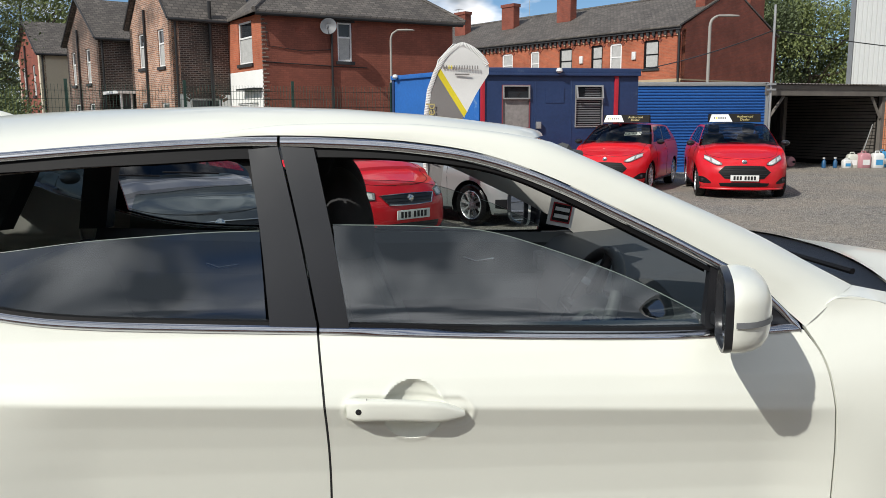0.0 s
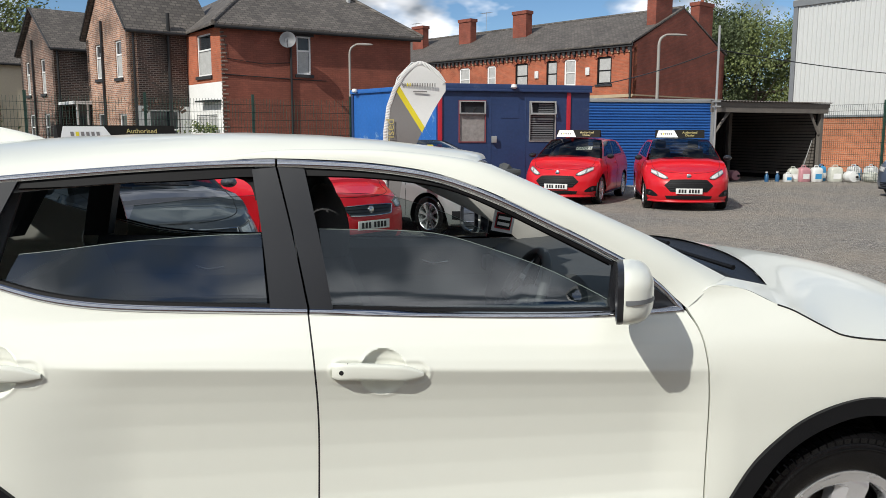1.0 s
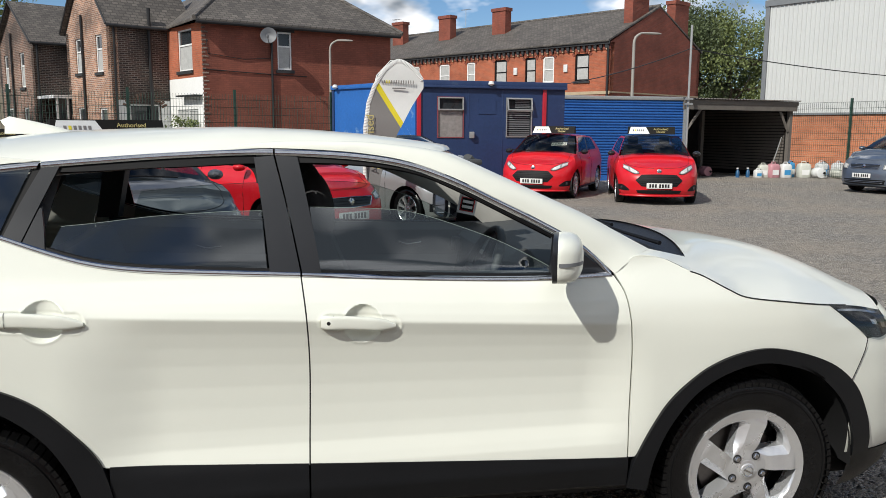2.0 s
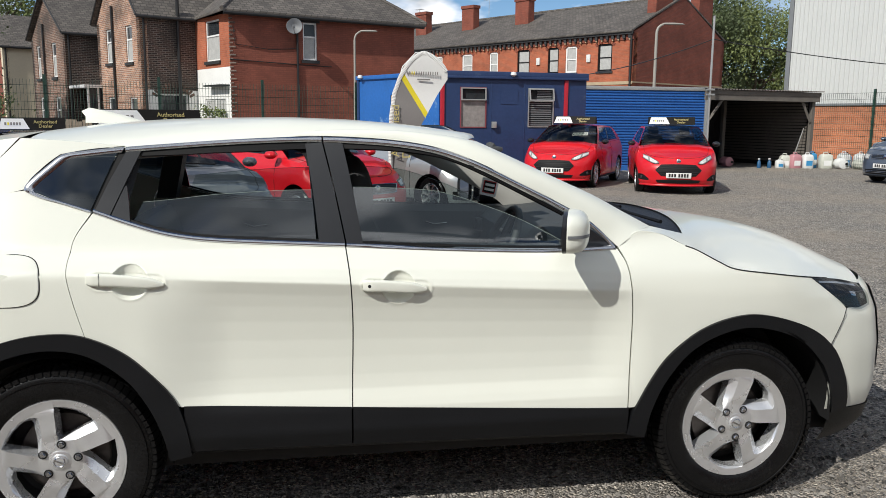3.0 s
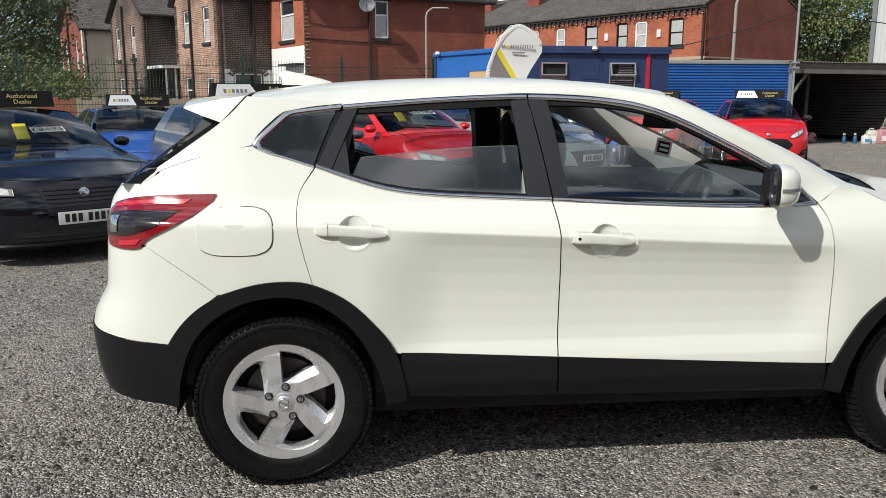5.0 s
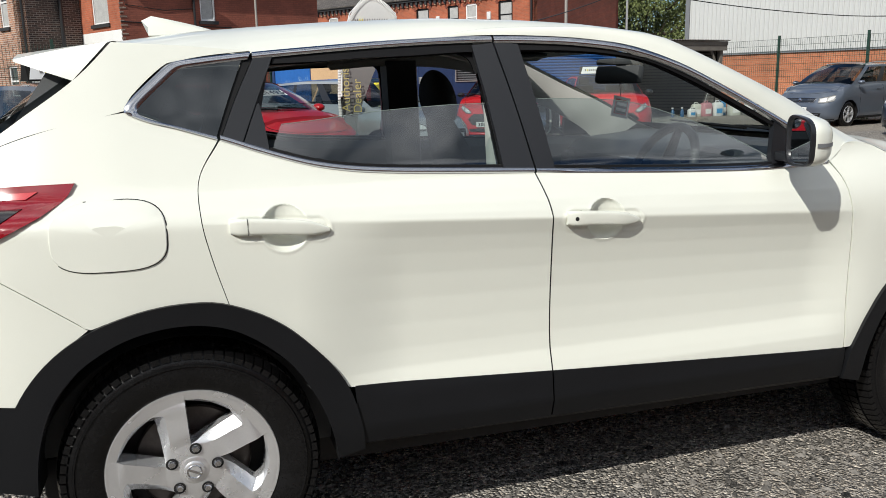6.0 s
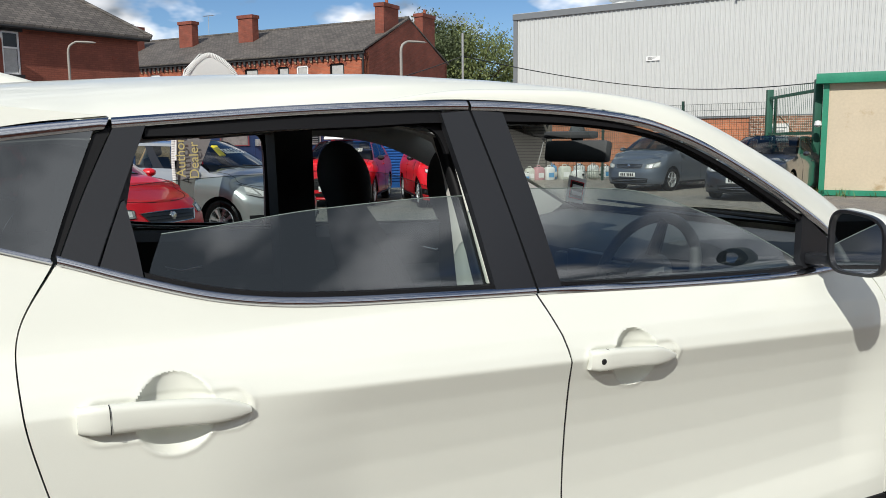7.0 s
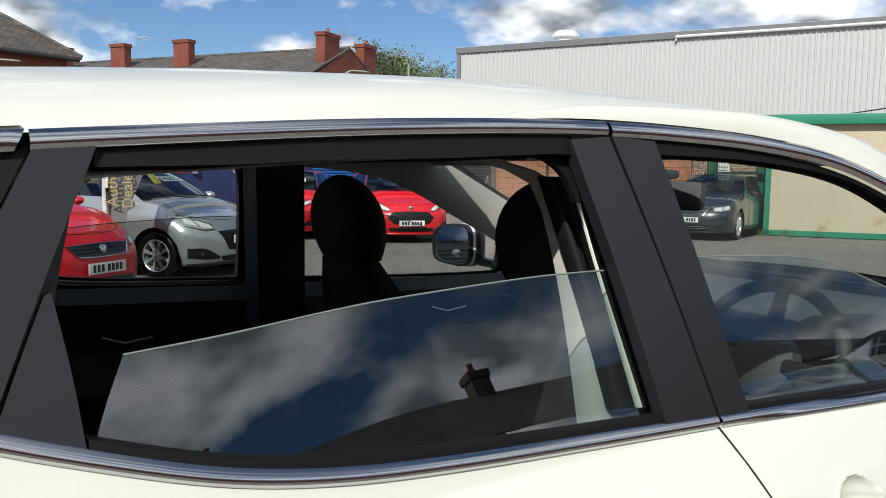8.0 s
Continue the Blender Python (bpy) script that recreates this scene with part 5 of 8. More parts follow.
    for _ in range(40):
        gb[1:-1, 1:-1] = (gb[:-2, 1:-1] + gb[2:, 1:-1] + gb[1:-1, :-2] + gb[1:-1, 2:]) / 4
    sheet("bonnet", [[Vector(p) for p in r] for r in gb], M_WHITE, car, "", 0.0, (0, 1, 0), 60)
    rear = rows[0]
    # black scuttle between screen and bonnet, and the white wing top beside it
    back = [rear[4].lerp(rear[4], 0)] + [Vector((float(np.interp(q, range(21), [p.x for p in rear])), float(np.interp(q, range(21), [p.y for p in rear])), float(np.interp(q, range(21), [p.z for p in rear])) - .006)) for q in np.linspace(4, 20, 12)[1:]]
    rows = [[a.lerp(b, t) + Vector((0, 0, -.020 * math.sin(math.pi * t))) for a, b in zip(bot, back)] for t in np.linspace(0, 1, 5)]
    sheet("scuttle", both(rows), M_CLAD, car, "black plastic scuttle", 0.0, (0, 1, 0), 40)
    outer = [tuple(hx(float(p[0]), float(p[1]), .001)) for p in resample([(2.20, 1.141), (2.30, 1.131), (2.36, 1.107), (2.405, 1.083)], 10)]
    inner_ = [tuple(bot[0].lerp(rear[4], t) + Vector((0, 0, .003))) for t in np.linspace(0, 1, 6)]
    g = coons(outer, inner_, [outer[0], inner_[0]], [tuple(p) for p in rear[:5]], 12, 6)
    for far in (False, True):
        sheet("wing_top", [[(Vector((p[0], HW - p[1], p[2])) if far else Vector(p)) for p in row] for row in g], M_WHITE, car, "", 0.0, (0, 1, 0), 50)
    for y0, x0 in ((.42, 2.44), (1.02, 2.49)):
        bm = bmesh.new()
        add_tube(bm, [(x0, y0, 1.138), (x0 - .03, y0 + .28, 1.146), (x0 - .02, y0 + .58, 1.152)], [.009, .007, .004], 6)
        part("wiper", bm, M_SEAL, car, "black wiper arm")
    # shark fin aerial
    bm = bmesh.new()
    rr = []
    for t in np.linspace(0, 1, 9):
        x = .20 - .245 * t
        hgt = .004 + .068 * t ** .75 if t < .93 else .05
        w = .034 * (1 - .15 * t) * min(1, .25 + t * 3)
        z0 = 1.548
        lean = -.02 * t
        rr.append([bm.verts.new((x + lean * (k in (2, 3)) , HW / 2 - .02 + y, z)) for k, (y, z) in enumerate(((-w, z0), (-w * .75, z0 + hgt * .55), (-w * .16, z0 + hgt), (w * .16, z0 + hgt), (w * .75, z0 + hgt * .55), (w, z0)))])
    for p, q in zip(rr, rr[1:]):
        for k in range(5):
            bm.faces.new((p[k], p[k + 1], q[k + 1], q[k]))
    bm.faces.new(rr[-1])
    part("aerial_fin", bm, M_WHITE, car, "white shark fin aerial", 50)
    # underside and cabin floor
    box("underbody", -.42, 3.3, .22, HW - .22, .21, .36, M_DARK, car, "", .04)
    box("boot_floor", -.55, .12, .20, HW - .20, .36, .95, M_TRIM, car, "", .03)


def hero_cabin(car):
    def seat(name, x, y, w, rear=False):
        s = new(name); s.parent = car
        bm = bmesh.new()
        # cushion and back: rounded slabs
        add_box(bm, x + .02, x + .52, y - w / 2, y + w / 2, .40, .62, .06)
        part("seat_cushion", bm, M_CLOTH, s)
        bm = bmesh.new()
        rows = []
        for t in np.linspace(0, 1, 10):
            z = .55 + .66 * t
            xx = x + .06 - .24 * t
            hw = w / 2 * (1 - .62 * max(0, (t - .5) / .5) ** 2.2)
            th = .07 * (1 - .4 * t)
            rows.append([bm.verts.new((xx + dx * th, y + dy * hw, z)) for dx, dy in ((-1, -.8), (-.3, -1), (.8, -.95), (1.1, -.6), (.8, 0), (1.1, .6), (.8, .95), (-.3, 1), (-1, .8), (-1.1, 0))])
        for p, q in zip(rows, rows[1:]):
            for k in range(10):
                bm.faces.new((p[k], p[(k + 1) % 10], q[(k + 1) % 10], q[k]))
        bm.faces.new(rows[-1])
        part("seat_back", bm, M_CLOTH, s, "", 50)
        bm = bmesh.new()
        rr = []
        top = 1.425 if not rear else 1.30
        for t in (0, .1, .2, .32, .44, .56, .66, .75, .83, .89, .94, .975, .994, 1.0):
            z = top - .215 + .215 * t
            k = max(.12, max(0.0, 1 - max(0.0, (t - .42) / .58) ** 1.9) ** .5) if t > .42 else 1 - .22 * ((.42 - t) / .42) ** 2
            rr.append([bm.verts.new((x - .175 - .03 * t + .066 * k * math.cos(a), y + .155 * k * math.copysign(abs(math.sin(a)) ** .7, math.sin(a)), z)) for a in np.linspace(0, 2 * math.pi, 18, endpoint=False)])
        for p, q in zip(rr, rr[1:]):
            for k in range(18):
                bm.faces.new((p[k], p[(k + 1) % 18], q[(k + 1) % 18], q[k]))
        bm.faces.new(rr[0]); bm.faces.new(rr[-1])
        part("headrest", bm, M_CLOTH, s, "black cloth headrest", 60)
        for dy in (-.06, .06):
            tube("headrest_post", [(x - .17, y + dy, 1.17), (x - .18, y + dy, top - .18)], .007, M_GALV, s)
    seat("front_seat", 1.295, .50, .50)
    seat("front_seat", 1.295, 1.31, .50)
    s = new("rear_bench"); s.parent = car
    box("bench_cushion", .30, .80, .30, HW - .30, .42, .64, M_CLOTH, s, "", .06)
    bm = bmesh.new()
    add_box(bm, -.08, .10, .30, HW - .30, 0, .56, .05, pose(.30, 0, .58, 0, -20, 0))
    part("bench_back", bm, M_CLOTH, s)
    # dashboard: extruded profile with a hump over the dials
    bm = bmesh.new()
    rows = []
    for y in np.linspace(.16, HW - .16, 34):
        hump = .045 * math.exp(-((y - .50) / .16) ** 2)
        mid = .020 * math.exp(-((y - .90) / .18) ** 2)
        rows.append([bm.verts.new((x, y, z)) for x, z in ((2.34, 1.115), (2.20, 1.105 + hump * .3), (2.04, 1.090 + hump), (1.925 - mid, 1.068 + hump), (1.88 - mid, 1.03 + hump * .6), (1.89 - mid, .93), (1.85 - 2 * mid, .84), (1.92, .62), (2.05, .45))])
    for p, q in zip(rows, rows[1:]):
        for k in range(8):
            bm.faces.new((p[k], p[k + 1], q[k + 1], q[k]))
    d = part("dashboard", bm, M_TRIM, car, "black moulded dashboard", 35)
    box("centre_screen", 1.83, 1.87, .80, 1.01, .93, 1.04, M_GLOSSBLACK, d, "", .01)
    for y in (.76, 1.05, .24, 1.58):
        box("air_vent", 1.845, 1.885, y - .05, y + .05, .95, 1.02, M_TRIM, d, "", .012)
    box("centre_console", 1.05, 1.75, .80, 1.0, .35, .66, M_TRIM, car, "", .03)
    # steering wheel
    sw = new("steering_wheel"); sw.parent = car
    q = Matrix.Translation((1.728, .510, 1.022)) @ Matrix.Rotation(radians(-65), 4, "Y")
    bm = bmesh.new()
    add_tube(bm, [q @ Vector((.185 * math.cos(a), .185 * math.sin(a), 0)) for a in np.linspace(0, 2 * math.pi, 49)], .0165, 10, False)
    part("wheel_rim", bm, M_TRIM, sw, "", 60)
    lathe("wheel_boss", [(.001, .02), (.05, .018), (.075, .0), (.08, -.03)], M_TRIM, sw, seg=24, m=q)
    for a in (0, math.pi, math.pi * 1.5):
        bm = bmesh.new()
        add_tube(bm, [q @ Vector((.06 * math.cos(a + math.pi / 2), .06 * math.sin(a + math.pi / 2), -.005)), q @ Vector((.178 * math.cos(a + math.pi / 2), .178 * math.sin(a + math.pi / 2), 0))], [.022, .014], 8)
        part("wheel_spoke", bm, M_GLOSSBLACK, sw)
    bm = bmesh.new()
    add_tube(bm, [q @ Vector((0, 0, -.02)), q @ Vector((0, 0, -.25))], .035, 10)
    part("column", bm, M_TRIM, sw)
    # inside mirror and its shroud
    im = new("inside_mirror"); im.parent = car
    bm = bmesh.new()
    add_box(bm, -.018, .018, -.125, .125, -.035, .035, .016, pose(1.72, .82, 1.385, 0, 10, 14))
    part("mirror_case", bm, M_TRIM, im)
    bm = bmesh.new()
    add_tube(bm, [(1.735, .84, 1.40), (1.775, .89, 1.45)], [.012, .028], 8)
    part("mirror_stalk", bm, M_TRIM, im)
    box("sensor_cover", 1.70, 1.82, .83, .98, 1.425, 1.45, M_TRIM, im, "", .012)
    # sun visors folded up
    for y in (.52, 1.29):
        box("sun_visor", 1.38, 1.54, y - .18, y + .18, 1.468, 1.482, M_TRIM, car, "", .005)
    # square card that hangs from the inside mirror
    card = new("hanging_card"); card.parent = car
    mcard = pose(1.766, .882, 1.255, 90, 12, 8)
    bm = bmesh.new(); add_box(bm, -.042, .042, -.042, .042, 0, .002, 0, mcard); part("card", bm, M_WHITEVINYL, card)
    bm = bmesh.new(); add_box(bm, -.032, .032, -.030, .030, .002, .004, 0, mcard); part("card_panel", bm, M_RED_CARD, card)
    bm = bmesh.new(); add_box(bm, -.028, .028, -.026, .026, .004, .005, 0, mcard); part("card_field", bm, M_BADGEBLACK, card)
    for dz in (.011, -.011):
        bm = bmesh.new(); add_box(bm, -.024, .024, -.006 + dz, .006 + dz, .005, .0065, 0, mcard); part("card_mark", bm, M_WHITEVINYL, card)
    tube("card_string", [(1.766, .88, 1.297), (1.735, .84, 1.36)], .0015, M_WHITEVINYL, card, seg=4)


def build_hero():
    car = thing("crossover", Matrix.Identity(4), "pearl white crossover car with black cladding and half-open windows", "car")
    hero_side(car, False)
    hero_side(car, True)
    hero_ends(car)
    hero_cabin(car)
    for x, ph in ((0.0, 0.366), (2.646, -0.05)):
        wheel_parts(car, x, .150, .346, .225, .228, ph, -1)
        wheel_parts(car, x, HW - .150, .346, .225, .228, ph, 1, detailed=False)
    return car


build_hero()

# ---- buildings ----
M_DULLRED = pbr("faded_red_frame", (0.22, 0.05, 0.06), .6, var=.2)
def wall_mesh(L, H, holes, thick, gable=None):
    """A wall in its own frame: x along, y into the wall, z up, with rectangular openings (x0, x1, z0, z1) cut through."""
    bm = bmesh.new()
    xs = sorted({0.0, L, *[h[0] for h in holes], *[h[1] for h in holes]})
    zs = sorted({0.0, H, *[h[2] for h in holes], *[h[3] for h in holes]})
    inside = lambda x, z: any(h[0] < x < h[1] and h[2] < z < h[3] for h in holes)
    def quad(*p):
        bm.faces.new([bm.verts.new(q) for q in p])
    for x0, x1 in zip(xs, xs[1:]):
        for z0, z1 in zip(zs, zs[1:]):
            if not inside((x0 + x1) / 2, (z0 + z1) / 2):
                for y in (0, thick):
                    quad((x0, y, z0), (x1, y, z0), (x1, y, z1), (x0, y, z1))
    for x0, x1, z0, z1 in list(holes) + [(0, L, 0, H)]:
        quad((x0, 0, z0), (x0, thick, z0), (x0, thick, z1), (x0, 0, z1)); quad((x1, 0, z0), (x1, thick, z0), (x1, thick, z1), (x1, 0, z1))
        quad((x0, 0, z0), (x1, 0, z0), (x1, thick, z0), (x0, thick, z0)); quad((x0, 0, z1), (x1, 0, z1), (x1, thick, z1), (x0, thick, z1))
    if gable:
        gx, gz = gable
        for y in (0, thick):
            bm.faces.new([bm.verts.new(p) for p in ((0, y, H), (L, y, H), (gx, y, gz))])
        quad((0, 0, H), (0, thick, H), (gx, thick, gz), (gx, 0, gz)); quad((L, 0, H), (L, thick, H), (gx, thick, gz), (gx, 0, gz))
    bmesh.ops.remove_doubles(bm, verts=bm.verts, dist=.0005)
    return bm


def local_part(name, bm, material, parent, m, label="", smooth=0):
    """A part with its own frame under a house, so that its pattern runs along its own x."""
    ob = part(name, bm, material, parent, label, smooth)
    ob.matrix_local = m
    return ob


def house_window(wall, x0, x1, z0, z1, style="sash", frame_m=None, sill=True, lintel=None, curtain=True, t=.065, full=False):
    fm = frame_m or M_UPVC
    w = new("window"); w.parent = wall
    for (a, b, c, d) in ((x0, x0 + t, z0, z1), (x1 - t, x1, z0, z1), (x0 + t, x1 - t, z0, z0 + t), (x0 + t, x1 - t, z1 - t, z1)):
        box("window_frame", a, b, .05, .12, c, d, fm, w)
    zm = z0 + (z1 - z0) * (.62 if style == "sash" else .5)
    if style in ("sash", "top"):
        box("transom", x0 + t, x1 - t, .045, .12, zm - .03, zm + .03, fm, w)
    if style == "pair":
        xm = (x0 + x1) / 2
        box("mullion", xm - .035, xm + .035, .045, .12, z0 + t, z1 - t, fm, w)
    box("pane", x0 + t, x1 - t, .085, .095, z0 + t, z1 - t, M_PANE, w)
    if curtain:
        box("net_curtain", x0 + t + .02, x1 - t - .02, .075, .083, z0 + t, zm - .03 if style != "pair" and not full else z1 - t, M_BLIND, w)
    if sill:
        box("window_sill", x0 - .08, x1 + .08, -.07, .10, z0 - .12, z0, M_STONESILL, w)
    if lintel:
        box("lintel", x0 - .10, x1 + .10, -.015, .10, z1, z1 + .22, lintel, w)


def roof_slab(parent, pts, thick=.10, material=None, name="roof"):
    """A roof plane out of its corners, in order."""
    bm = bmesh.new()
    lo = [bm.verts.new(p) for p in pts]
    hi = [bm.verts.new((p[0], p[1], p[2] + thick)) for p in pts]
    bm.faces.new(hi); bm.faces.new(lo[::-1])
    n = len(pts)
    for k in range(n):
        bm.faces.new((lo[k], lo[(k + 1) % n], hi[(k + 1) % n], hi[k]))
    # the slates run along the eave: own frame with x along the first edge and z up the slope
    a, b = Vector(pts[0]), Vector(pts[1])
    ex = (b - a).normalized()
    nrm = ex.cross(Vector(pts[2]) - a).normalized()
    if nrm.z < 0:
        nrm = -nrm
    ez = nrm.cross(ex)
    if ez.z < 0:
        ez = -ez
    ey = ez.cross(ex)
    m = Matrix((( ex.x, ey.x, ez.x, a.x), (ex.y, ey.y, ez.y, a.y), (ex.z, ey.z, ez.z, a.z), (0, 0, 0, 1)))
    bmesh.ops.transform(bm, matrix=m.inverted(), verts=bm.verts)
    return local_part(name, bm, material or M_SLATE, parent, m)


def chimney(parent, x, y, z0, z1, w=.75, d=.55, pots=2, material=None):
    c = new("chimney"); c.parent = parent
    mt = material or M_GABLE
    box("chimney_shaft", x - w / 2, x + w / 2, y - d / 2, y + d / 2, z0, z1 - .22, mt, c)
    box("corbel", x - w / 2 - .06, x + w / 2 + .06, y - d / 2 - .06, y + d / 2 + .06, z1 - .22, z1, mt, c)
    for k in range(pots):
        px = x + (k - (pots - 1) / 2) * w * .45
        lathe("chimney_pot", [(.10, z1), (.11, z1 + .05), (.085, z1 + .30), (.10, z1 + .33), (.07, z1 + .33)], M_ORANGE, c, seg=12, m=Matrix.Translation((px, y, 0)))


def aerial(parent, x, y, z):
    a = new("tv_aerial"); a.parent = parent
    tube("mast", [(x, y, z), (x, y, z + 1.3)], .018, M_GALV, a, seg=6)
    tube("boom", [(x - .5, y, z + 1.25), (x + .5, y, z + 1.25)], .012, M_GALV, a, seg=5)
    for k in range(7):
        tube("element", [(x - .45 + .15 * k, y - .22, z + 1.25), (x - .45 + .15 * k, y + .22, z + 1.25)], .007, M_GALV, a, seg=4)


YAWA = math.degrees(math.atan2(.39, .92))
MA = pose(-1.97, 29.4, 0, 0, 0, YAWA)


def corner_house():
    h = thing("corner_house", MA, "red painted brick corner house with a hipped slate roof", "house")
    L, D, E = 8.1, 8.0, 5.45
    s = local_part("wall", wall_mesh(L, E, [(2.98, 3.58, 3.82, 5.28)], .3), M_REDWALL, h, Matrix.Identity(4))
    house_window(s, 2.98, 3.58, 3.82, 5.28, "sash")
    box("window_head", 2.85, 3.70, -.02, .1, 5.28, 5.45, M_STONESILL, s)
    # faint ledger line, vent bricks, pipes, dish
    tube("wall_cable", [(0.0, -.02, 3.72), (1.6, -.03, 3.66), (3.0, -.02, 3.62), (4.2, -.03, 3.60)], .018, M_PIPE, h, seg=5)
    tube("wall_cable", [(.15, -.02, 5.0), (.2, -.02, 4.3), (1.6, -.03, 4.15), (2.7, -.02, 4.25)], .012, M_PIPE, h, seg=5)
    tube("down_pipe", [(2.72, -.06, 5.2), (2.72, -.06, 0)], .045, M_PIPE, h, seg=8)
    tube("gutter", [(-.3, -.33, 5.40), (L + .3, -.33, 5.40)], .065, M_PIPE, h, seg=8)
    for x, z in ((1.3, 4.85), (4.35, 4.75), (7.0, 4.55)):
        box("air_brick", x, x + .24, -.01, .02, z, z + .16, M_GABLE, h)
    d = new("satellite_dish"); d.parent = h
    q = Matrix.Translation((2.45, -.45, 5.05)) @ pose(0, 0, 0, 78, 0, -28)
    lathe("dish_bowl", [(.001, -.05), (.15, -.035), (.27, .01), (.31, .045), (.30, .05), (.14, -.025)], M_DISH, d, seg=28, m=q)
    tube("dish_arm", [q @ Vector((0, -.28, .03)), q @ Vector((0, -.15, .33))], .015, M_DISH, d, seg=6)
    box("receiver", -.035, .035, -.05, .05, -.05, .05, M_DISH, d, "", .01, Matrix.Translation(q @ Vector((0, -.14, .36))))
    tube("dish_bracket", [(2.45, -.40, 5.05), (2.55, -.05, 4.95)], .02, M_PIPE, d, seg=6)
    # west face: brick above, white painted below, its two windows
    DA = D
    D = 7.2
    mw = Matrix.Translation((-.648, 7.17, 0)) @ pose(0, 0, 0, 0, 0, math.degrees(math.atan2(-7.17, .648)))
    # local x of this wall runs from the back (x = 0) to the front corner (x = D)
    up = (D - 2.36, D - .95, 3.72, 5.30)
    lo = (D - 2.65, D - .55, .95, 2.25)
    wl_ = local_part("wall", wall_mesh(D, 3.45, [lo], .3), M_WHITEWASH, h, mw, "white painted lower wall")
    wu = local_part("wall", wall_mesh(D, E - 3.45, [(up[0], up[1], up[2] - 3.45, up[3] - 3.45)], .3), M_ORANGE, h, mw @ Matrix.Translation((0, 0, 3.45)))
    house_window(wu, up[0], up[1], up[2] - 3.45, up[3] - 3.45, "sash")
    house_window(wl_, *lo, "pair")
    box("door_canopy", D - 1.9, D - .1, -.35, .02, 2.72, 2.78, M_PIPE, wl_)
    D = DA
    # quoins at the corner
    for k in range(36):
        box("quoin", -.012, .23 if k % 2 else .12, -.014, .02, .1 + k * .15, .1 + k * .15 + .075, M_SOOT, h)
    # hipped roof
    o, R, zr = .38, 3.4, 8.3
    e = 5.43
    c = [(-o, -o, e), (L + o, -o, e), (L + o, D + o, e), (-o, D + o, e)]
    r0, r1 = (R, D / 2, zr), (L - 3.0, D / 2, zr)
    roof_slab(h, [c[0], c[1], r1, r0]); roof_slab(h, [c[1], c[2], r1]); roof_slab(h, [c[2], c[3], r0, r1]); roof_slab(h, [c[3], c[0], r0])
    for a, b in ((c[0], r0), (c[1], r1), (r0, r1)):
        tube("ridge_tiles", [(p[0], p[1], p[2] + .11) for p in (a, b)], .08, M_SLATE, h, seg=8)
    tube("roof_vent", [(6.2, 2.0, 6.9), (6.2, 2.0, 7.45)], .10, M_GALV, h, seg=10)
    aerial(h, 1.2, 3.0, 7.0)
    box("back_wall", 0, L, D - .3, D, 0, E, M_REDWALL, h); box("side_wall", L - .3, L, .3, D - .3, 0, E, M_REDWALL, h)


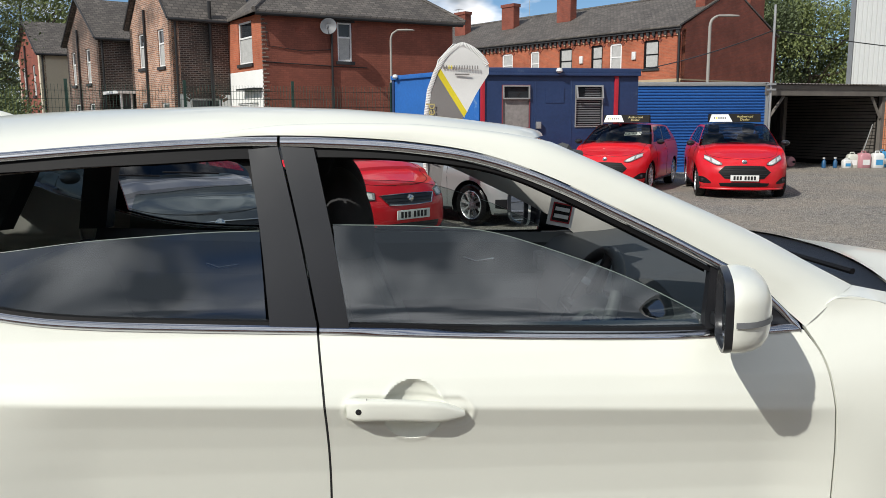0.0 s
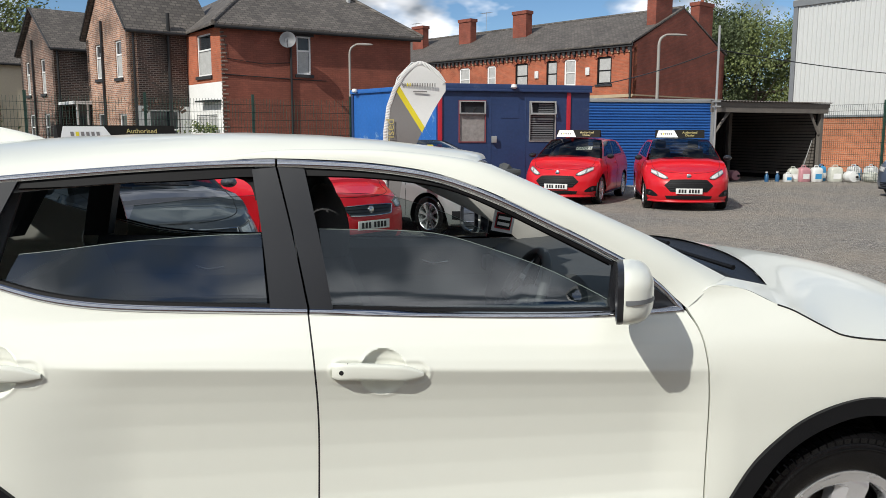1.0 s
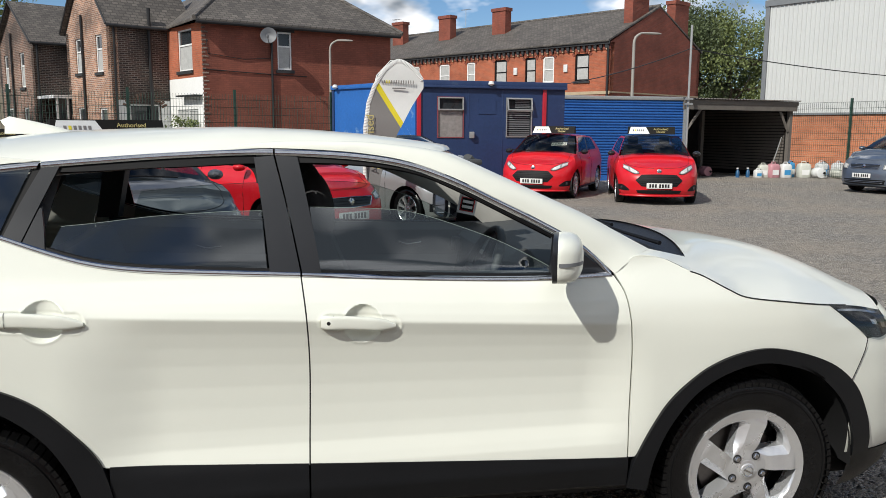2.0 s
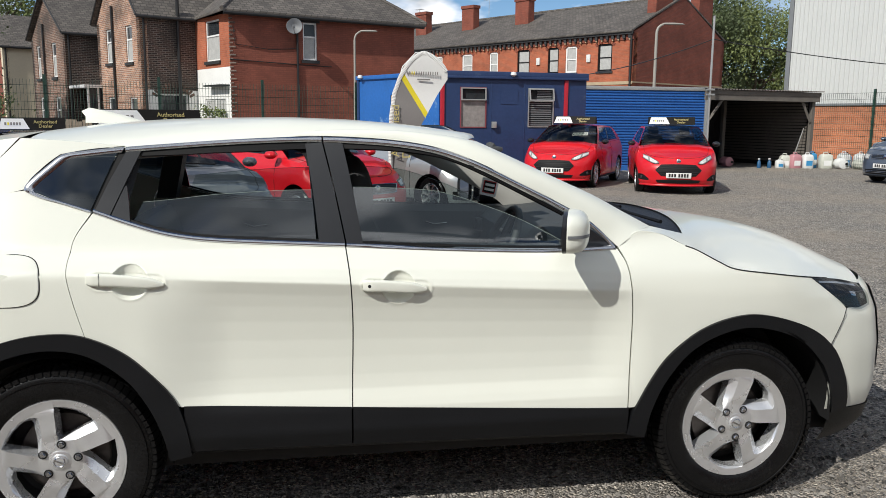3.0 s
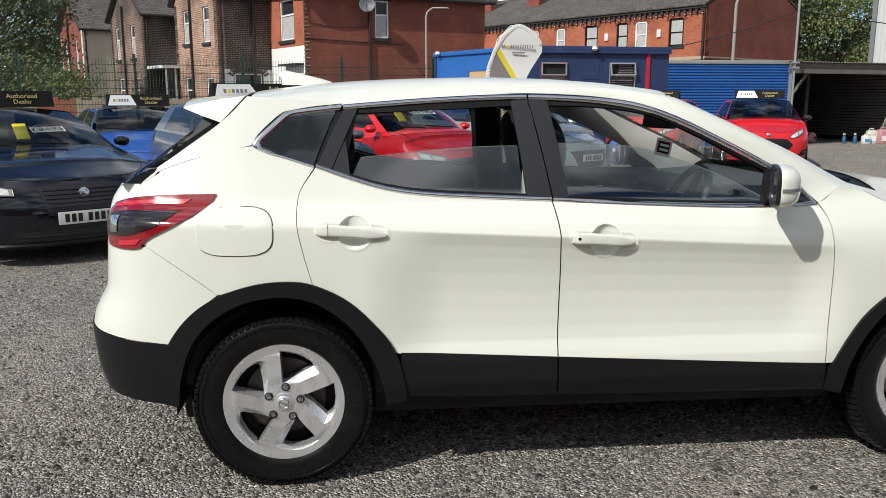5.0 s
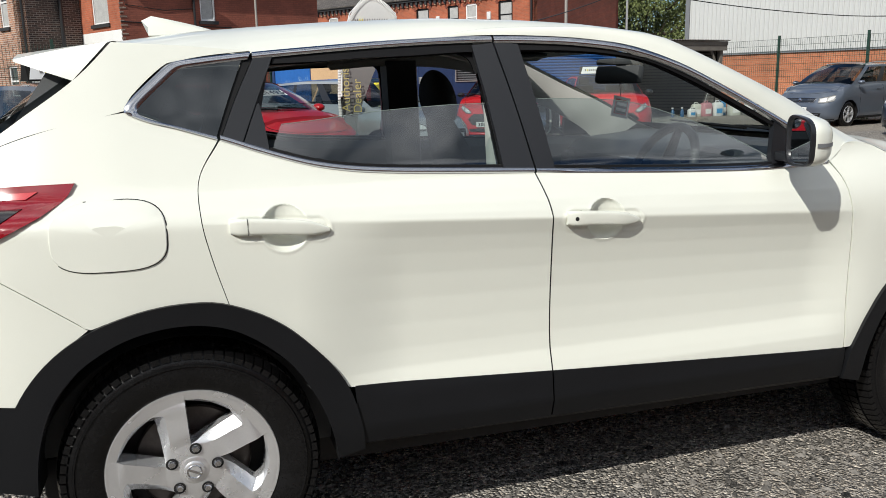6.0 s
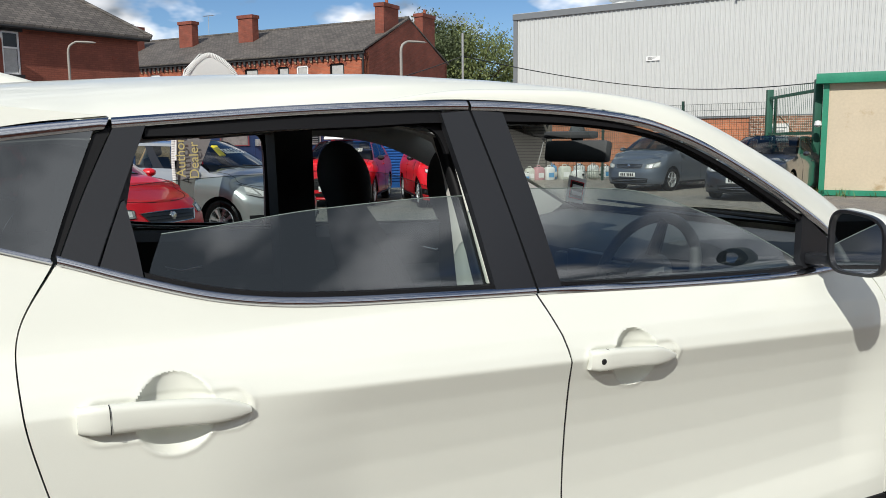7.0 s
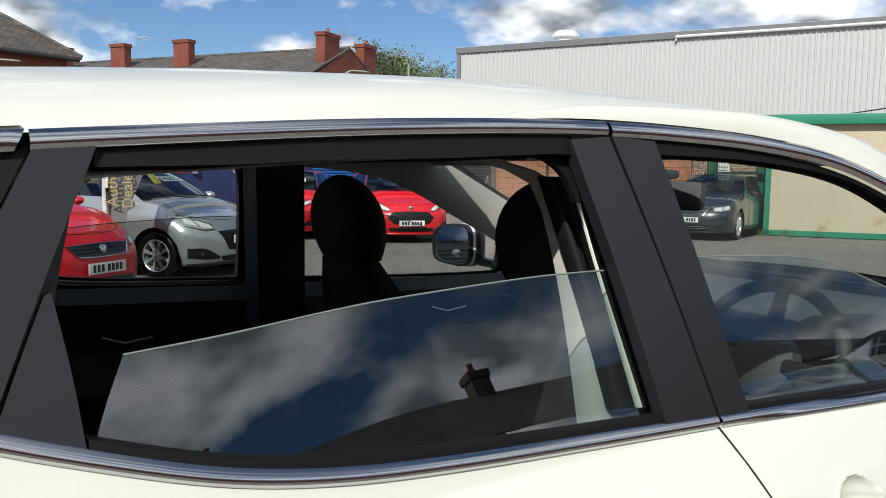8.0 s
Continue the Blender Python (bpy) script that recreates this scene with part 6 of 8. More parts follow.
def outrigger(x0, y0, depth, width, eave, ridge, wins, lower, south_m, west_m, label, porch=False, south_low=None):
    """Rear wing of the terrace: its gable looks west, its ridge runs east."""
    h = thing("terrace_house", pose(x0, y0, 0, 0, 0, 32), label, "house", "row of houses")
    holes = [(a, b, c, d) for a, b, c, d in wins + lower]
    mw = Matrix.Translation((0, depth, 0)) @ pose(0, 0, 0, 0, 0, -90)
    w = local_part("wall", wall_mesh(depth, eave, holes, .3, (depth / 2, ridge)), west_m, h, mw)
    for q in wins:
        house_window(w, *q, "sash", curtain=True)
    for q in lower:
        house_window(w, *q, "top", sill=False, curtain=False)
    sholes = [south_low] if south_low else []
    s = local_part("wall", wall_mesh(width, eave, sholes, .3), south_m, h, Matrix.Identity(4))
    if south_low:
        house_window(s, *south_low, "top", sill=False, curtain=False)
        for a, b, c, d in ((.20, south_low[0] - .02, .0, 2.6), (south_low[1] + .02, width - .05, 0, 2.6)):
            box("painted_band", a, b, -.014, -.002, c, d, M_WHITEWASH, h)
        # brick arch over the opening
        cx, rr = (south_low[0] + south_low[1]) / 2, (south_low[1] - south_low[0]) / 2
        for k in range(13):
            a = math.pi * (.16 + .68 * k / 12)
            box("arch_brick", -.05, .05, -.02, .02, 0, .24, M_SOOT, h, "", 0, Matrix.Translation((cx - math.cos(a) * (rr + .15), -.005, south_low[3] - .40 + math.sin(a) * (rr + .0))) @ Matrix.Rotation(-(math.pi / 2 - a), 4, "Y"))
    box("back_wall", 0, width, depth - .3, depth, 0, eave, south_m, h)
    o = .18
    roof_slab(h, [(-o, -o, eave - .06), (width, -o, eave - .06), (width, depth / 2, ridge), (-o, depth / 2, ridge)])
    roof_slab(h, [(width, depth + o, eave - .06), (-o, depth + o, eave - .06), (-o, depth / 2, ridge), (width, depth / 2, ridge)])
    for a, b in (((-o - .02, -o, eave + .0), (-o - .02, depth / 2, ridge + .07)), ((-o - .02, depth + o, eave), (-o - .02, depth / 2, ridge + .07))):
        tube("barge_board", [a, b], .045, M_STONESILL, h, seg=6)
    tube("gutter", [(-.2, -o - .05, eave - .05), (width, -o - .05, eave - .05)], .06, M_PIPE, h, seg=8)
    tube("down_pipe", [(.14, -.07, eave), (.14, -.07, 0)], .05, M_PIPE, h, seg=8)
    tube("down_pipe", [(-.07, depth * .58, eave + .6), (-.07, depth * .58, 0)], .05, M_PIPE, h, seg=8)
    if south_low:
        tube("soil_pipe", [(1.53, -.10, eave + .75), (1.53, -.10, 0)], .075, M_PIPE, h, seg=8)
    if porch:
        p = new("porch"); p.parent = h
        box("porch_wall", .2, 1.5, -2.0, -.02, 0, 1.1, M_ORANGE, p)
        for k in range(4):
            box("porch_post", .2 + k * .42, .27 + k * .42, -2.0, -1.93, 1.1, 2.75, M_UPVC, p)
            box("porch_pane", .27 + k * .42, .62 + k * .42, -1.98, -1.96, 1.1, 2.75, M_PANE, p) if k < 3 else None
        box("porch_roof", 0.05, 1.65, -2.15, -.02, 2.75, 2.88, M_UPVC, p)
    return h


def terrace():
    """Red brick terrace across the road."""
    yaw = math.degrees(math.atan2(-.845, .535))
    # local x runs along the front from its far end to the near corner; local y goes in
    S = 26.0
    org = Vector((19.54 - .535 * S, 42.44 + .845 * S, 0))
    h = thing("brick_terrace", pose(org.x, org.y, 0, 0, 0, yaw), "red brick terrace with slate roof and chimney stacks", "house")
    E, RZ, D = 6.58, 9.0, 10.0
    wins = [(S - b, S - a) for a, b in ((1.5, 2.55), (4.15, 5.05), (5.6, 6.5), (8.05, 9.15), (10.95, 11.75), (13.45, 14.5), (16.6, 17.6), (19.2, 20.1))]
    holes = [(a, b, 4.42, 6.02) for a, b in wins]
    w = local_part("wall", wall_mesh(S, E, holes, .35), M_ORANGE, h, Matrix.Identity(4))
    for k, (a, b) in enumerate(wins):
        dark = k in (0, 2, 3)
        house_window(w, a, b, 4.42, 6.02, "top", M_SEAL if dark else M_UPVC, True, None, True, .11, True)
        # arched head of brick
        cx, rr = (a + b) / 2, (b - a) / 2 + .06
        for j in range(9):
            t = math.pi * (.12 + .76 * j / 8)
            box("arch_stone", -.10, .10, -.03, .05, 0, .20, M_ORANGE if j % 2 else M_GABLE, w, "", 0, Matrix.Translation((cx - math.cos(t) * rr, 0, 5.80 + math.sin(t) * .30)) @ Matrix.Rotation(-(math.pi / 2 - t) * .55, 4, "Y"))
    box("string_course", 0, S, -.04, .02, 3.62, 3.80, M_LINTEL, h)
    box("eaves_band", 0, S, -.05, 0, E - .42, E - .08, M_GABLE, h)
    for k in range(65):
        box("eaves_bracket", k * .4 + .1, k * .4 + .28, -.17, -.05, E - .34, E - .08, M_STONESILL, h)
        box("bracket_foot", k * .4 + .15, k * .4 + .23, -.14, -.05, E - .44, E - .34, M_LINTEL if k % 3 else M_STONESILL, h)
    box("fascia", 0, S + .05, -.22, -.16, E - .12, E + .10, M_STONESILL, h)
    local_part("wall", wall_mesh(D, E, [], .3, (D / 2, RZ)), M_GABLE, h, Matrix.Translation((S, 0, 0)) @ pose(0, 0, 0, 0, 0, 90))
    box("gable_course", S + .0, S + .03, 0, D, 3.70, 3.78, M_LINTEL, h)
    tube("down_pipe", [(S - .12, -.08, E), (S - .12, -.08, 0)], .06, M_PIPE, h, seg=8)
    roof_slab(h, [(-.1, -.3, E), (S + .02, -.3, E), (S + .02, D / 2, RZ), (-.1, D / 2, RZ)])
    roof_slab(h, [(S + .02, D + .3, E), (-.1, D + .3, E), (-.1, D / 2, RZ), (S + .02, D / 2, RZ)])
    tube("ridge_tiles", [(0, D / 2, RZ + .10), (S, D / 2, RZ + .10)], .10, M_SLATE, h, seg=8)
    box("back_wall", 0, S, D - .3, D, 0, E, M_GABLE, h); box("end_wall", 0, .3, .3, D - .3, 0, E, M_GABLE, h)
    for x in (S - 11.45, S - 16.95, S - 22.35):
        chimney(h, x, 3.1, 7.4, 9.88, 1.25, .6, 0, M_GABLE)
    chimney(h, S - .5, 3.2, 7.6, 9.70, .62, 1.7, 1); chimney(h, S - .4, 7.7, 7.4, 9.65, .62, 1.6, 1)
    aerial(h, S - 23.5, 3.6, 9.0); aerial(h, S - 15.5, 3.6, 9.0)
    for x in (S - 3.35, S - 7.4):
        box("alarm_box", x, x + .28, -.10, 0, 5.0, 5.45, M_JUGWHITE, h, "", .02)


def warehouse():
    """White profiled-sheet shed on a brick plinth."""
    a, b = Vector((21.98, 30.7, 0)), Vector((29.38, 15.6, 0))
    d = (b - a).normalized()
    Lw = 34.0
    yaw = math.degrees(math.atan2(d.y, d.x))
    h = thing("warehouse", pose(a.x, a.y, 0, 0, 0, yaw), "white profiled steel warehouse on an orange brick plinth", "warehouse")
    H = 6.95
    local_part("wall", wall_mesh(Lw, 2.28, [], .3), M_WAREBRICK, h, Matrix.Identity(4), "orange brick plinth wall")
    # sheet: trapezoid ribs every 0.2 m
    vs, fs = [], []
    x = 0.0
    prof = []
    while x < Lw:
        prof += [(x, 0.0), (x + .115, 0.0), (x + .135, -.035), (x + .18, -.035)]
        x += .2
    for px, py in prof:
        vs += [(px, py, 2.30), (px, py, H)]
    for k in range(len(prof) - 1):
        fs.append((2 * k, 2 * k + 2, 2 * k + 3, 2 * k + 1))
    mesh_ob("cladding", vs, fs, M_CLADWHITE, h, "white ribbed steel sheet", 0)
    box("plinth_flashing", -.05, Lw, -.07, .30, 2.24, 2.33, M_FLASH, h)
    box("eaves_flashing", -.12, Lw, -.10, .28, H, H + .26, M_FLASH, h)
    box("corner_flashing", -.10, .10, -.06, .20, 2.33, H, M_FLASH, h)
    for x0 in (6.65,):
        box("wall_sign", x0 - .30, x0 + .30, -.06, -.045, 4.70, 4.89, M_WHITEVINYL, h, "small white sign")
        for k in range(3):
            box("sign_mark", x0 - .22, x0 + .20 - .12 * k, -.064, -.06, 4.84 - .045 * k, 4.855 - .045 * k, M_INK, h)
    roof_slab(h, [(-.1, -.05, H + .2), (Lw, -.05, H + .2), (Lw, 14, H + 1.5), (-.1, 14, H + 1.5)], .08, M_CLADWHITE)
    box("end_wall", -.0, .3, .3, 14, 0, H + .2, M_CLADWHITE, h)
    # roof vent and a white rooflight pipe along the eaves
    v = new("roof_cowl"); v.parent = h
    lathe("cowl_cap", [(.001, .42), (.45, .38), (.62, .22), (.64, .10), (.5, .05), (.45, -.6)], M_JUGWHITE, v, seg=20, m=Matrix.Translation((4.6, 1.6, H + .55)))
    tube("roof_pipe", [(10.0, -.14, H - .10), (10.0, -.14, H + .05), (20, -.14, H + .02)], .06, M_JUGWHITE, h, seg=8)


def cabin():
    """Site cabins and shipping container, in a row."""
    yaw = math.degrees(math.atan2(.35, 3.7))
    h = thing("site_cabin", pose(4.20, 17.28, 0, 0, 0, yaw), "navy blue painted steel site cabin with red corner strips", "cabin")
    L, D, H = 3.92, 2.4, 2.60
    holes = [(.52, 1.16, 1.37, 2.33), (2.335, 2.99, 1.39, 2.33)]
    local_part("wall", wall_mesh(L, H, holes, .08), M_NAVYCAB, h, Matrix.Identity(4), "", 0)
    for (a, b, c, d), rim, tilt in zip(holes, (M_DULLRED, M_GALV), (-3, -13)):
        q = new("cabin_window"); q.parent = h
        t = .025
        for (x0, x1, z0, z1) in ((a - t, a, c - t, d + t), (b, b + t, c - t, d + t), (a, b, c - t, c), (a, b, d, d + t)):
            box("window_frame", x0, x1, -.022, .05, z0, z1, rim, q)
        box("transom", a, b, -.02, .05, 2.015, 2.045, M_GALV, q)
        # top light on its upper hinges
        fl = pose(0, -.03, d + .01, tilt, 0, 0)
        for (x0, x1, z0, z1) in ((a - .01, a + .02, -.31, 0), (b - .02, b + .01, -.31, 0), (a + .02, b - .02, -.31, -.285), (a + .02, b - .02, -.025, 0)):
            box("top_light", x0, x1, -.02, .02, z0, z1, M_GALV, q, "", 0, fl)
        if rim is M_GALV:
            for k in range(11):
                box("blind_slat", a + .02, b - .02, .03, .055, c + .02 + k * .055, c + .048 + k * .055, M_FLASH, q)
            for k in range(6):
                box("blind_slat", a + .24, b - .02, .03, .055, 2.06 + k * .042, 2.08 + k * .042, M_FLASH, q)
            box("pane", a, b, .06, .07, c, d, M_PANE, q)
        else:
            box("upper_pane", a, b, .02, .028, 2.045, d, M_PANE, q); box("lower_pane", a, b, .02, .028, c, 2.015, M_CABPANE, q)
            box("window_stay", a + .37, a + .39, .012, .02, 2.07, 2.20, M_DARK, q, "", 0, Matrix.Translation((a + .38, 0, 2.13)) @ pose(0, 0, 0, 0, 35, 0) @ Matrix.Translation((-a - .38, 0, -2.13)))
            box("room_back", a - .1, b + .1, .30, .32, c - .1, d + .1, M_DARK, q)
    for x in (-.02, 3.30):
        box("corner_strip", x, x + .10, -.035, .03, .1, H, M_REDPOST, h, "red corner strip", .006)
    box("vent_panel", 1.57, 2.03, -.012, .0, 1.94, 2.28, M_NAVYCAB, h)
    for x in (1.30, 2.20):
        box("panel_seam", x, x + .03, -.006, .0, .1, H - .06, M_NAVYCAB, h, "", .002)
    box("roof_edge", -.06, L + .04, -.06, D + .05, H, H + .15, M_NAVYCAB, h, "", .02)
    box("gutter", -.05, L + .03, -.085, -.06, H - .03, H + .03, M_NAVYCAB, h, "", .008)
    box("side_wall", L - .06, L, .08, D, 0, H, M_NAVYCAB, h); box("back_wall", 0, L, D - .08, D, 0, H, M_NAVYCAB, h)
    box("meter_box", 1.33, 1.44, -.10, 0, 1.34, 1.50, M_GALV, h, "", .01)
    lathe("floodlight", [(.001, .10), (.06, .09), (.08, .02), (.03, -.02)], M_JUGWHITE, h, seg=14, m=Matrix.Translation((1.86, -.12, H + .05)))
    # lighter cabin turned away to the west
    a, b = Vector((2.35, 20.7, 0)), Vector((4.16, 17.31, 0))
    d = b - a
    g = thing("side_cabin", pose(a.x, a.y, 0, 0, 0, math.degrees(math.atan2(d.y, d.x))), "lighter blue scuffed steel cabin with a boarded window", "cabin")
    L2 = d.length - .02
    hole = [(1.65, 2.95, .9, 2.18)]
    local_part("wall", wall_mesh(L2, 2.62, hole, .08), M_SKYCAB, g, Matrix.Identity(4), "", 0)
    box("window_board", 1.66, 2.94, .02, .05, .9, 2.18, M_PLY, g, "plywood window board")
    box("roof_edge", -.06, L2 + .03, -.06, 2.0, 2.62, 2.735, M_SKYCAB, g, "", .02)
    box("end_wall", 0, .06, .08, 2.0, 0, 2.62, M_SKYCAB, g)
    box("corner_post", -.03, .07, -.03, .0, 0, 2.62, M_NAVYCAB, g)
    lathe("floodlight", [(.001, .10), (.06, .09), (.08, .02), (.03, -.02)], M_JUGWHITE, g, seg=14, m=Matrix.Translation((.3, -.12, 2.66)))
    # container: horizontal corrugation
    c = thing("storage_container", pose(7.3, 21.25, 0, 0, 0, 0), "blue corrugated steel storage container", "container")
    L3, H3, p = 6.05, 2.55, .085
    vs, fs = [], []
    z, prof = .12, []
    while z < H3 - .08:
        prof += [(z, 0.0), (z + .028, 0.0), (z + .043, .03), (z + .070, .03)]
        z += p
    for zz, yy in prof:
        vs += [(0, yy, zz), (L3, yy, zz)]
    for k in range(len(prof) - 1):
        fs.append((2 * k, 2 * k + 1, 2 * k + 3, 2 * k + 2))
    mesh_ob("corrugated_side", vs, fs, M_BLUECON, c, "blue ribbed steel side", 0)
    box("top_rail", -.02, L3 + .02, -.03, .08, H3 - .06, H3 + .05, M_GALV, c, "", .01); box("bottom_rail", 0, L3, -.01, .08, .0, .13, M_BLUECON, c)
    box("corner_post", L3 - .06, L3 + .03, -.03, .10, .0, H3, M_GALV, c)
    box("container_body", 0, L3, .06, 2.44, .02, H3, M_BLUECON, c)


def lean_to():
    h = thing("timber_lean_to", pose(13.36, 21.3, 0, 0, 0, math.degrees(math.atan2(1.15, 4.55))), "open weathered timber lean-to with a tin roof", "shed")
    L, D = 4.70, 4.2
    bm = bmesh.new()
    add_box(bm, -.1, L + .12, -.08, .0, 2.22, 2.50)
    part("fascia_board", bm, M_OLDWOOD, h)
    box("upper_fascia", -.1, L + .14, -.10, -.07, 2.40, 2.53, M_OLDWOOD, h)
    for x in (.02, 2.75, L - .12):
        y0 = 0 if x != 2.75 else 2.2
        box("post", x, x + .13, y0, y0 + .13, 0, 2.25, M_OLDWOOD, h)
    for x0, x1 in ((.12, .70), (L - .14, L - .58)):
        bm = bmesh.new()
        add_tube(bm, [(x0, .03, 1.55), (x1, .03, 2.26)], .055, 4)
        part("brace", bm, M_OLDWOOD, h, "", 0)
    # corrugated tin
    vs, fs = [], []
    n = 80
    for k in range(n + 1):
        x = -.15 + (L + .35) * k / n
        z = .018 * math.cos(k * math.pi)
        vs += [(x, -.18, 2.56 + z), (x, D + .1, 2.70 + z)]
    for k in range(n):
        fs.append((2 * k, 2 * k + 2, 2 * k + 3, 2 * k + 1))
    mesh_ob("tin_roof", vs, fs, M_RUST, h, "rusty corrugated tin roof", 0)
    # inner walls carry the shade under the roof in their colour
    box("back_wall", -.1, L + .1, D, D + .1, 0, 2.68, M_SHADEWOOD, h); box("side_wall", -.12, -.03, .05, D, 0, 2.6, M_SHADEWOOD, h)
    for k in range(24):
        box("back_board", k * .2 - .05, k * .2 + .13, D - .03, D - .004, 0, 2.6, M_SHADEWOOD, h)
    for x, y in ((.75, 1.6), (.9, D - .2), (2.75, D - .2)):
        box("post", x, x + .11, y, y + .11, 0, 2.5, M_OLDWOOD, h)
    for y in (1.2, 2.6):
        box("rafter", 0, L, y, y + .07, 2.40, 2.52, M_OLDWOOD, h)
    # slatted side at the right
    for k in range(22):
        box("side_board", L - .02, L + .01, .3, D, .15 + k * .108, .15 + k * .108 + .085, M_OLDWOOD, h)
    # black sheet added behind the slats, so no light comes through the gaps
    box("side_sheet", L + .012, L + .03, .25, D, 0, 2.5, M_BADGEBLACK, h)
    box("workbench", .4, 2.3, D - .9, D - .2, .0, .85, M_OLDWOOD, h, "", .02)
    tube("broom_handle", [(L - .55, .35, .05), (L - .12, .3, 1.35)], .016, M_GALV, h, seg=6)


def green_store():
    a, b = Vector((17.9, 11.5, 0)), Vector((19.25, 9.35, 0))
    d = (b - a).normalized()
    h = thing("panel_store", pose(a.x, a.y, 0, 0, 0, math.degrees(math.atan2(d.y, d.x))), "buff panelled storage building with green steel edges", "store")
    L, H = 12.0, 2.95
    for k in range(4):
        box("wall_panel", k * 3.0 + .06, k * 3.0 + 2.995, 0, .08, .14, H - .24, M_BUFF, h)
    for k in range(1, 4):
        box("panel_joint", k * 3.0 - .02, k * 3.0 + .05, -.012, .05, .14, H - .24, M_OLDWOOD, h)
    box("corner_post", -.06, .07, -.05, .10, 0, H - .2, M_GREENSTEEL, h)
    box("bottom_rail", -.06, L, -.05, .10, .02, .15, M_GREENSTEEL, h)
    box("roof_edge", -.22, L + .1, -.20, .30, H - .24, H, M_GREENSTEEL, h, "", .015)
    box("roof_sheet", -.15, L, .0, 6.0, H - .05, H + .02, M_CLADWHITE, h)
    box("end_wall", -.04, .04, .10, 6.0, 0, H - .1, M_BUFF, h)
    lathe("security_light", [(.001, .12), (.07, .10), (.09, .0), (.03, -.05)], M_JUGWHITE, h, seg=12, m=Matrix.Translation((-.14, -.08, 1.72)))


corner_house()
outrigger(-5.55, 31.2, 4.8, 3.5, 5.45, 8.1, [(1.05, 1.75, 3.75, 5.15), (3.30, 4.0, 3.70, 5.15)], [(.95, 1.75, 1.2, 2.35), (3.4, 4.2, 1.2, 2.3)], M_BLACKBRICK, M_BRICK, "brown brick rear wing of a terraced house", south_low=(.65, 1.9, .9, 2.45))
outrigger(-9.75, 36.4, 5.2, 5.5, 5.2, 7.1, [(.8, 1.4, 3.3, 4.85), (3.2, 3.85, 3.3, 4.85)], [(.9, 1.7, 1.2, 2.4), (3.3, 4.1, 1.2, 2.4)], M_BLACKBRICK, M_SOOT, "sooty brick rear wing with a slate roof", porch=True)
outrigger(-15.05, 44.26, 5.0, 6.65, 5.15, 6.95, [(1.0, 1.6, 3.0, 4.6), (3.3, 3.9, 3.0, 4.6)], [], M_RENDER, M_GABLE, "cream rendered rear wing of a terraced house")
def terrace_spine():
    h = thing("terrace_house", MA @ Matrix.Translation((0, 8.5, 0)), "slate-roofed main range of the old terrace", "house", "row of houses")
    local_part("wall", wall_mesh(34.0, 5.4, [], .3), M_SOOT, h, Matrix.Translation((0, 34, 0)) @ pose(0, 0, 0, 0, 0, -90))
    box("end_wall", .3, 8, .0, .3, 0, 5.4, M_SOOT, h)
    roof_slab(h, [(-.3, -.1, 5.4), (-.3, 34, 5.4), (4, 34, 8.3), (4, -.1, 8.3)])
    roof_slab(h, [(8.3, 34, 5.4), (8.3, -.1, 5.4), (4, -.1, 8.3), (4, 34, 8.3)])
terrace_spine()
terrace()
warehouse()
cabin()
lean_to()
green_store()


def rear_terrace():
    """Row of houses behind the camera, which the panes mirror."""
    h = thing("rear_terrace", pose(24, -11.2, 0, 0, 0, 184), "long brick terrace with chimneys across the street", "house")
    L, E = 60.0, 5.6
    holes = [(2.0 + 5 * k, 3.2 + 5 * k, 3.3, 4.8) for k in range(12)]
    w = local_part("wall", wall_mesh(L, E, holes, .3), M_ORANGE, h, Matrix.Identity(4))
    for q in holes:
        house_window(w, *q, "sash", curtain=False)
    roof_slab(h, [(0, -.3, E), (L, -.3, E), (L, 4.5, 8.6), (0, 4.5, 8.6)])
    roof_slab(h, [(L, 9.3, E), (0, 9.3, E), (0, 4.5, 8.6), (L, 4.5, 8.6)])
    for k in range(8):
        # near-black brick gives the chimneys their backlit silhouette by colour
        chimney(h, 3.5 + 7.2 * k, 4.5, 8.3, 9.35, .62, .45, 1, M_BLACKBRICK)
    box("back_wall", 0, L, 9.0, 9.3, 0, E, M_GABLE, h)


rear_terrace()

# ---- the other parked cars ----
def plate_on(parent, x, z, width=0.52, h=0.112, bars=7):
    p = box("number_plate", x - .002, x + .008, -width / 2, width / 2, z - h / 2, z + h / 2, M_PLATE, parent, "white number plate", .002)
    bw = width / (bars + 2.2)
    for k in range(bars):
        y = (k - (bars - 1) / 2) * bw + (bw * .5 if k > 3 else -bw * .05) - bw * .2
        bm = bmesh.new()
        add_box(bm, x + .0085, x + .010, -y - bw * .34, -y + bw * .34, z - h * .33, z + h * .33)
        part("plate_bar", bm, M_INK, p)


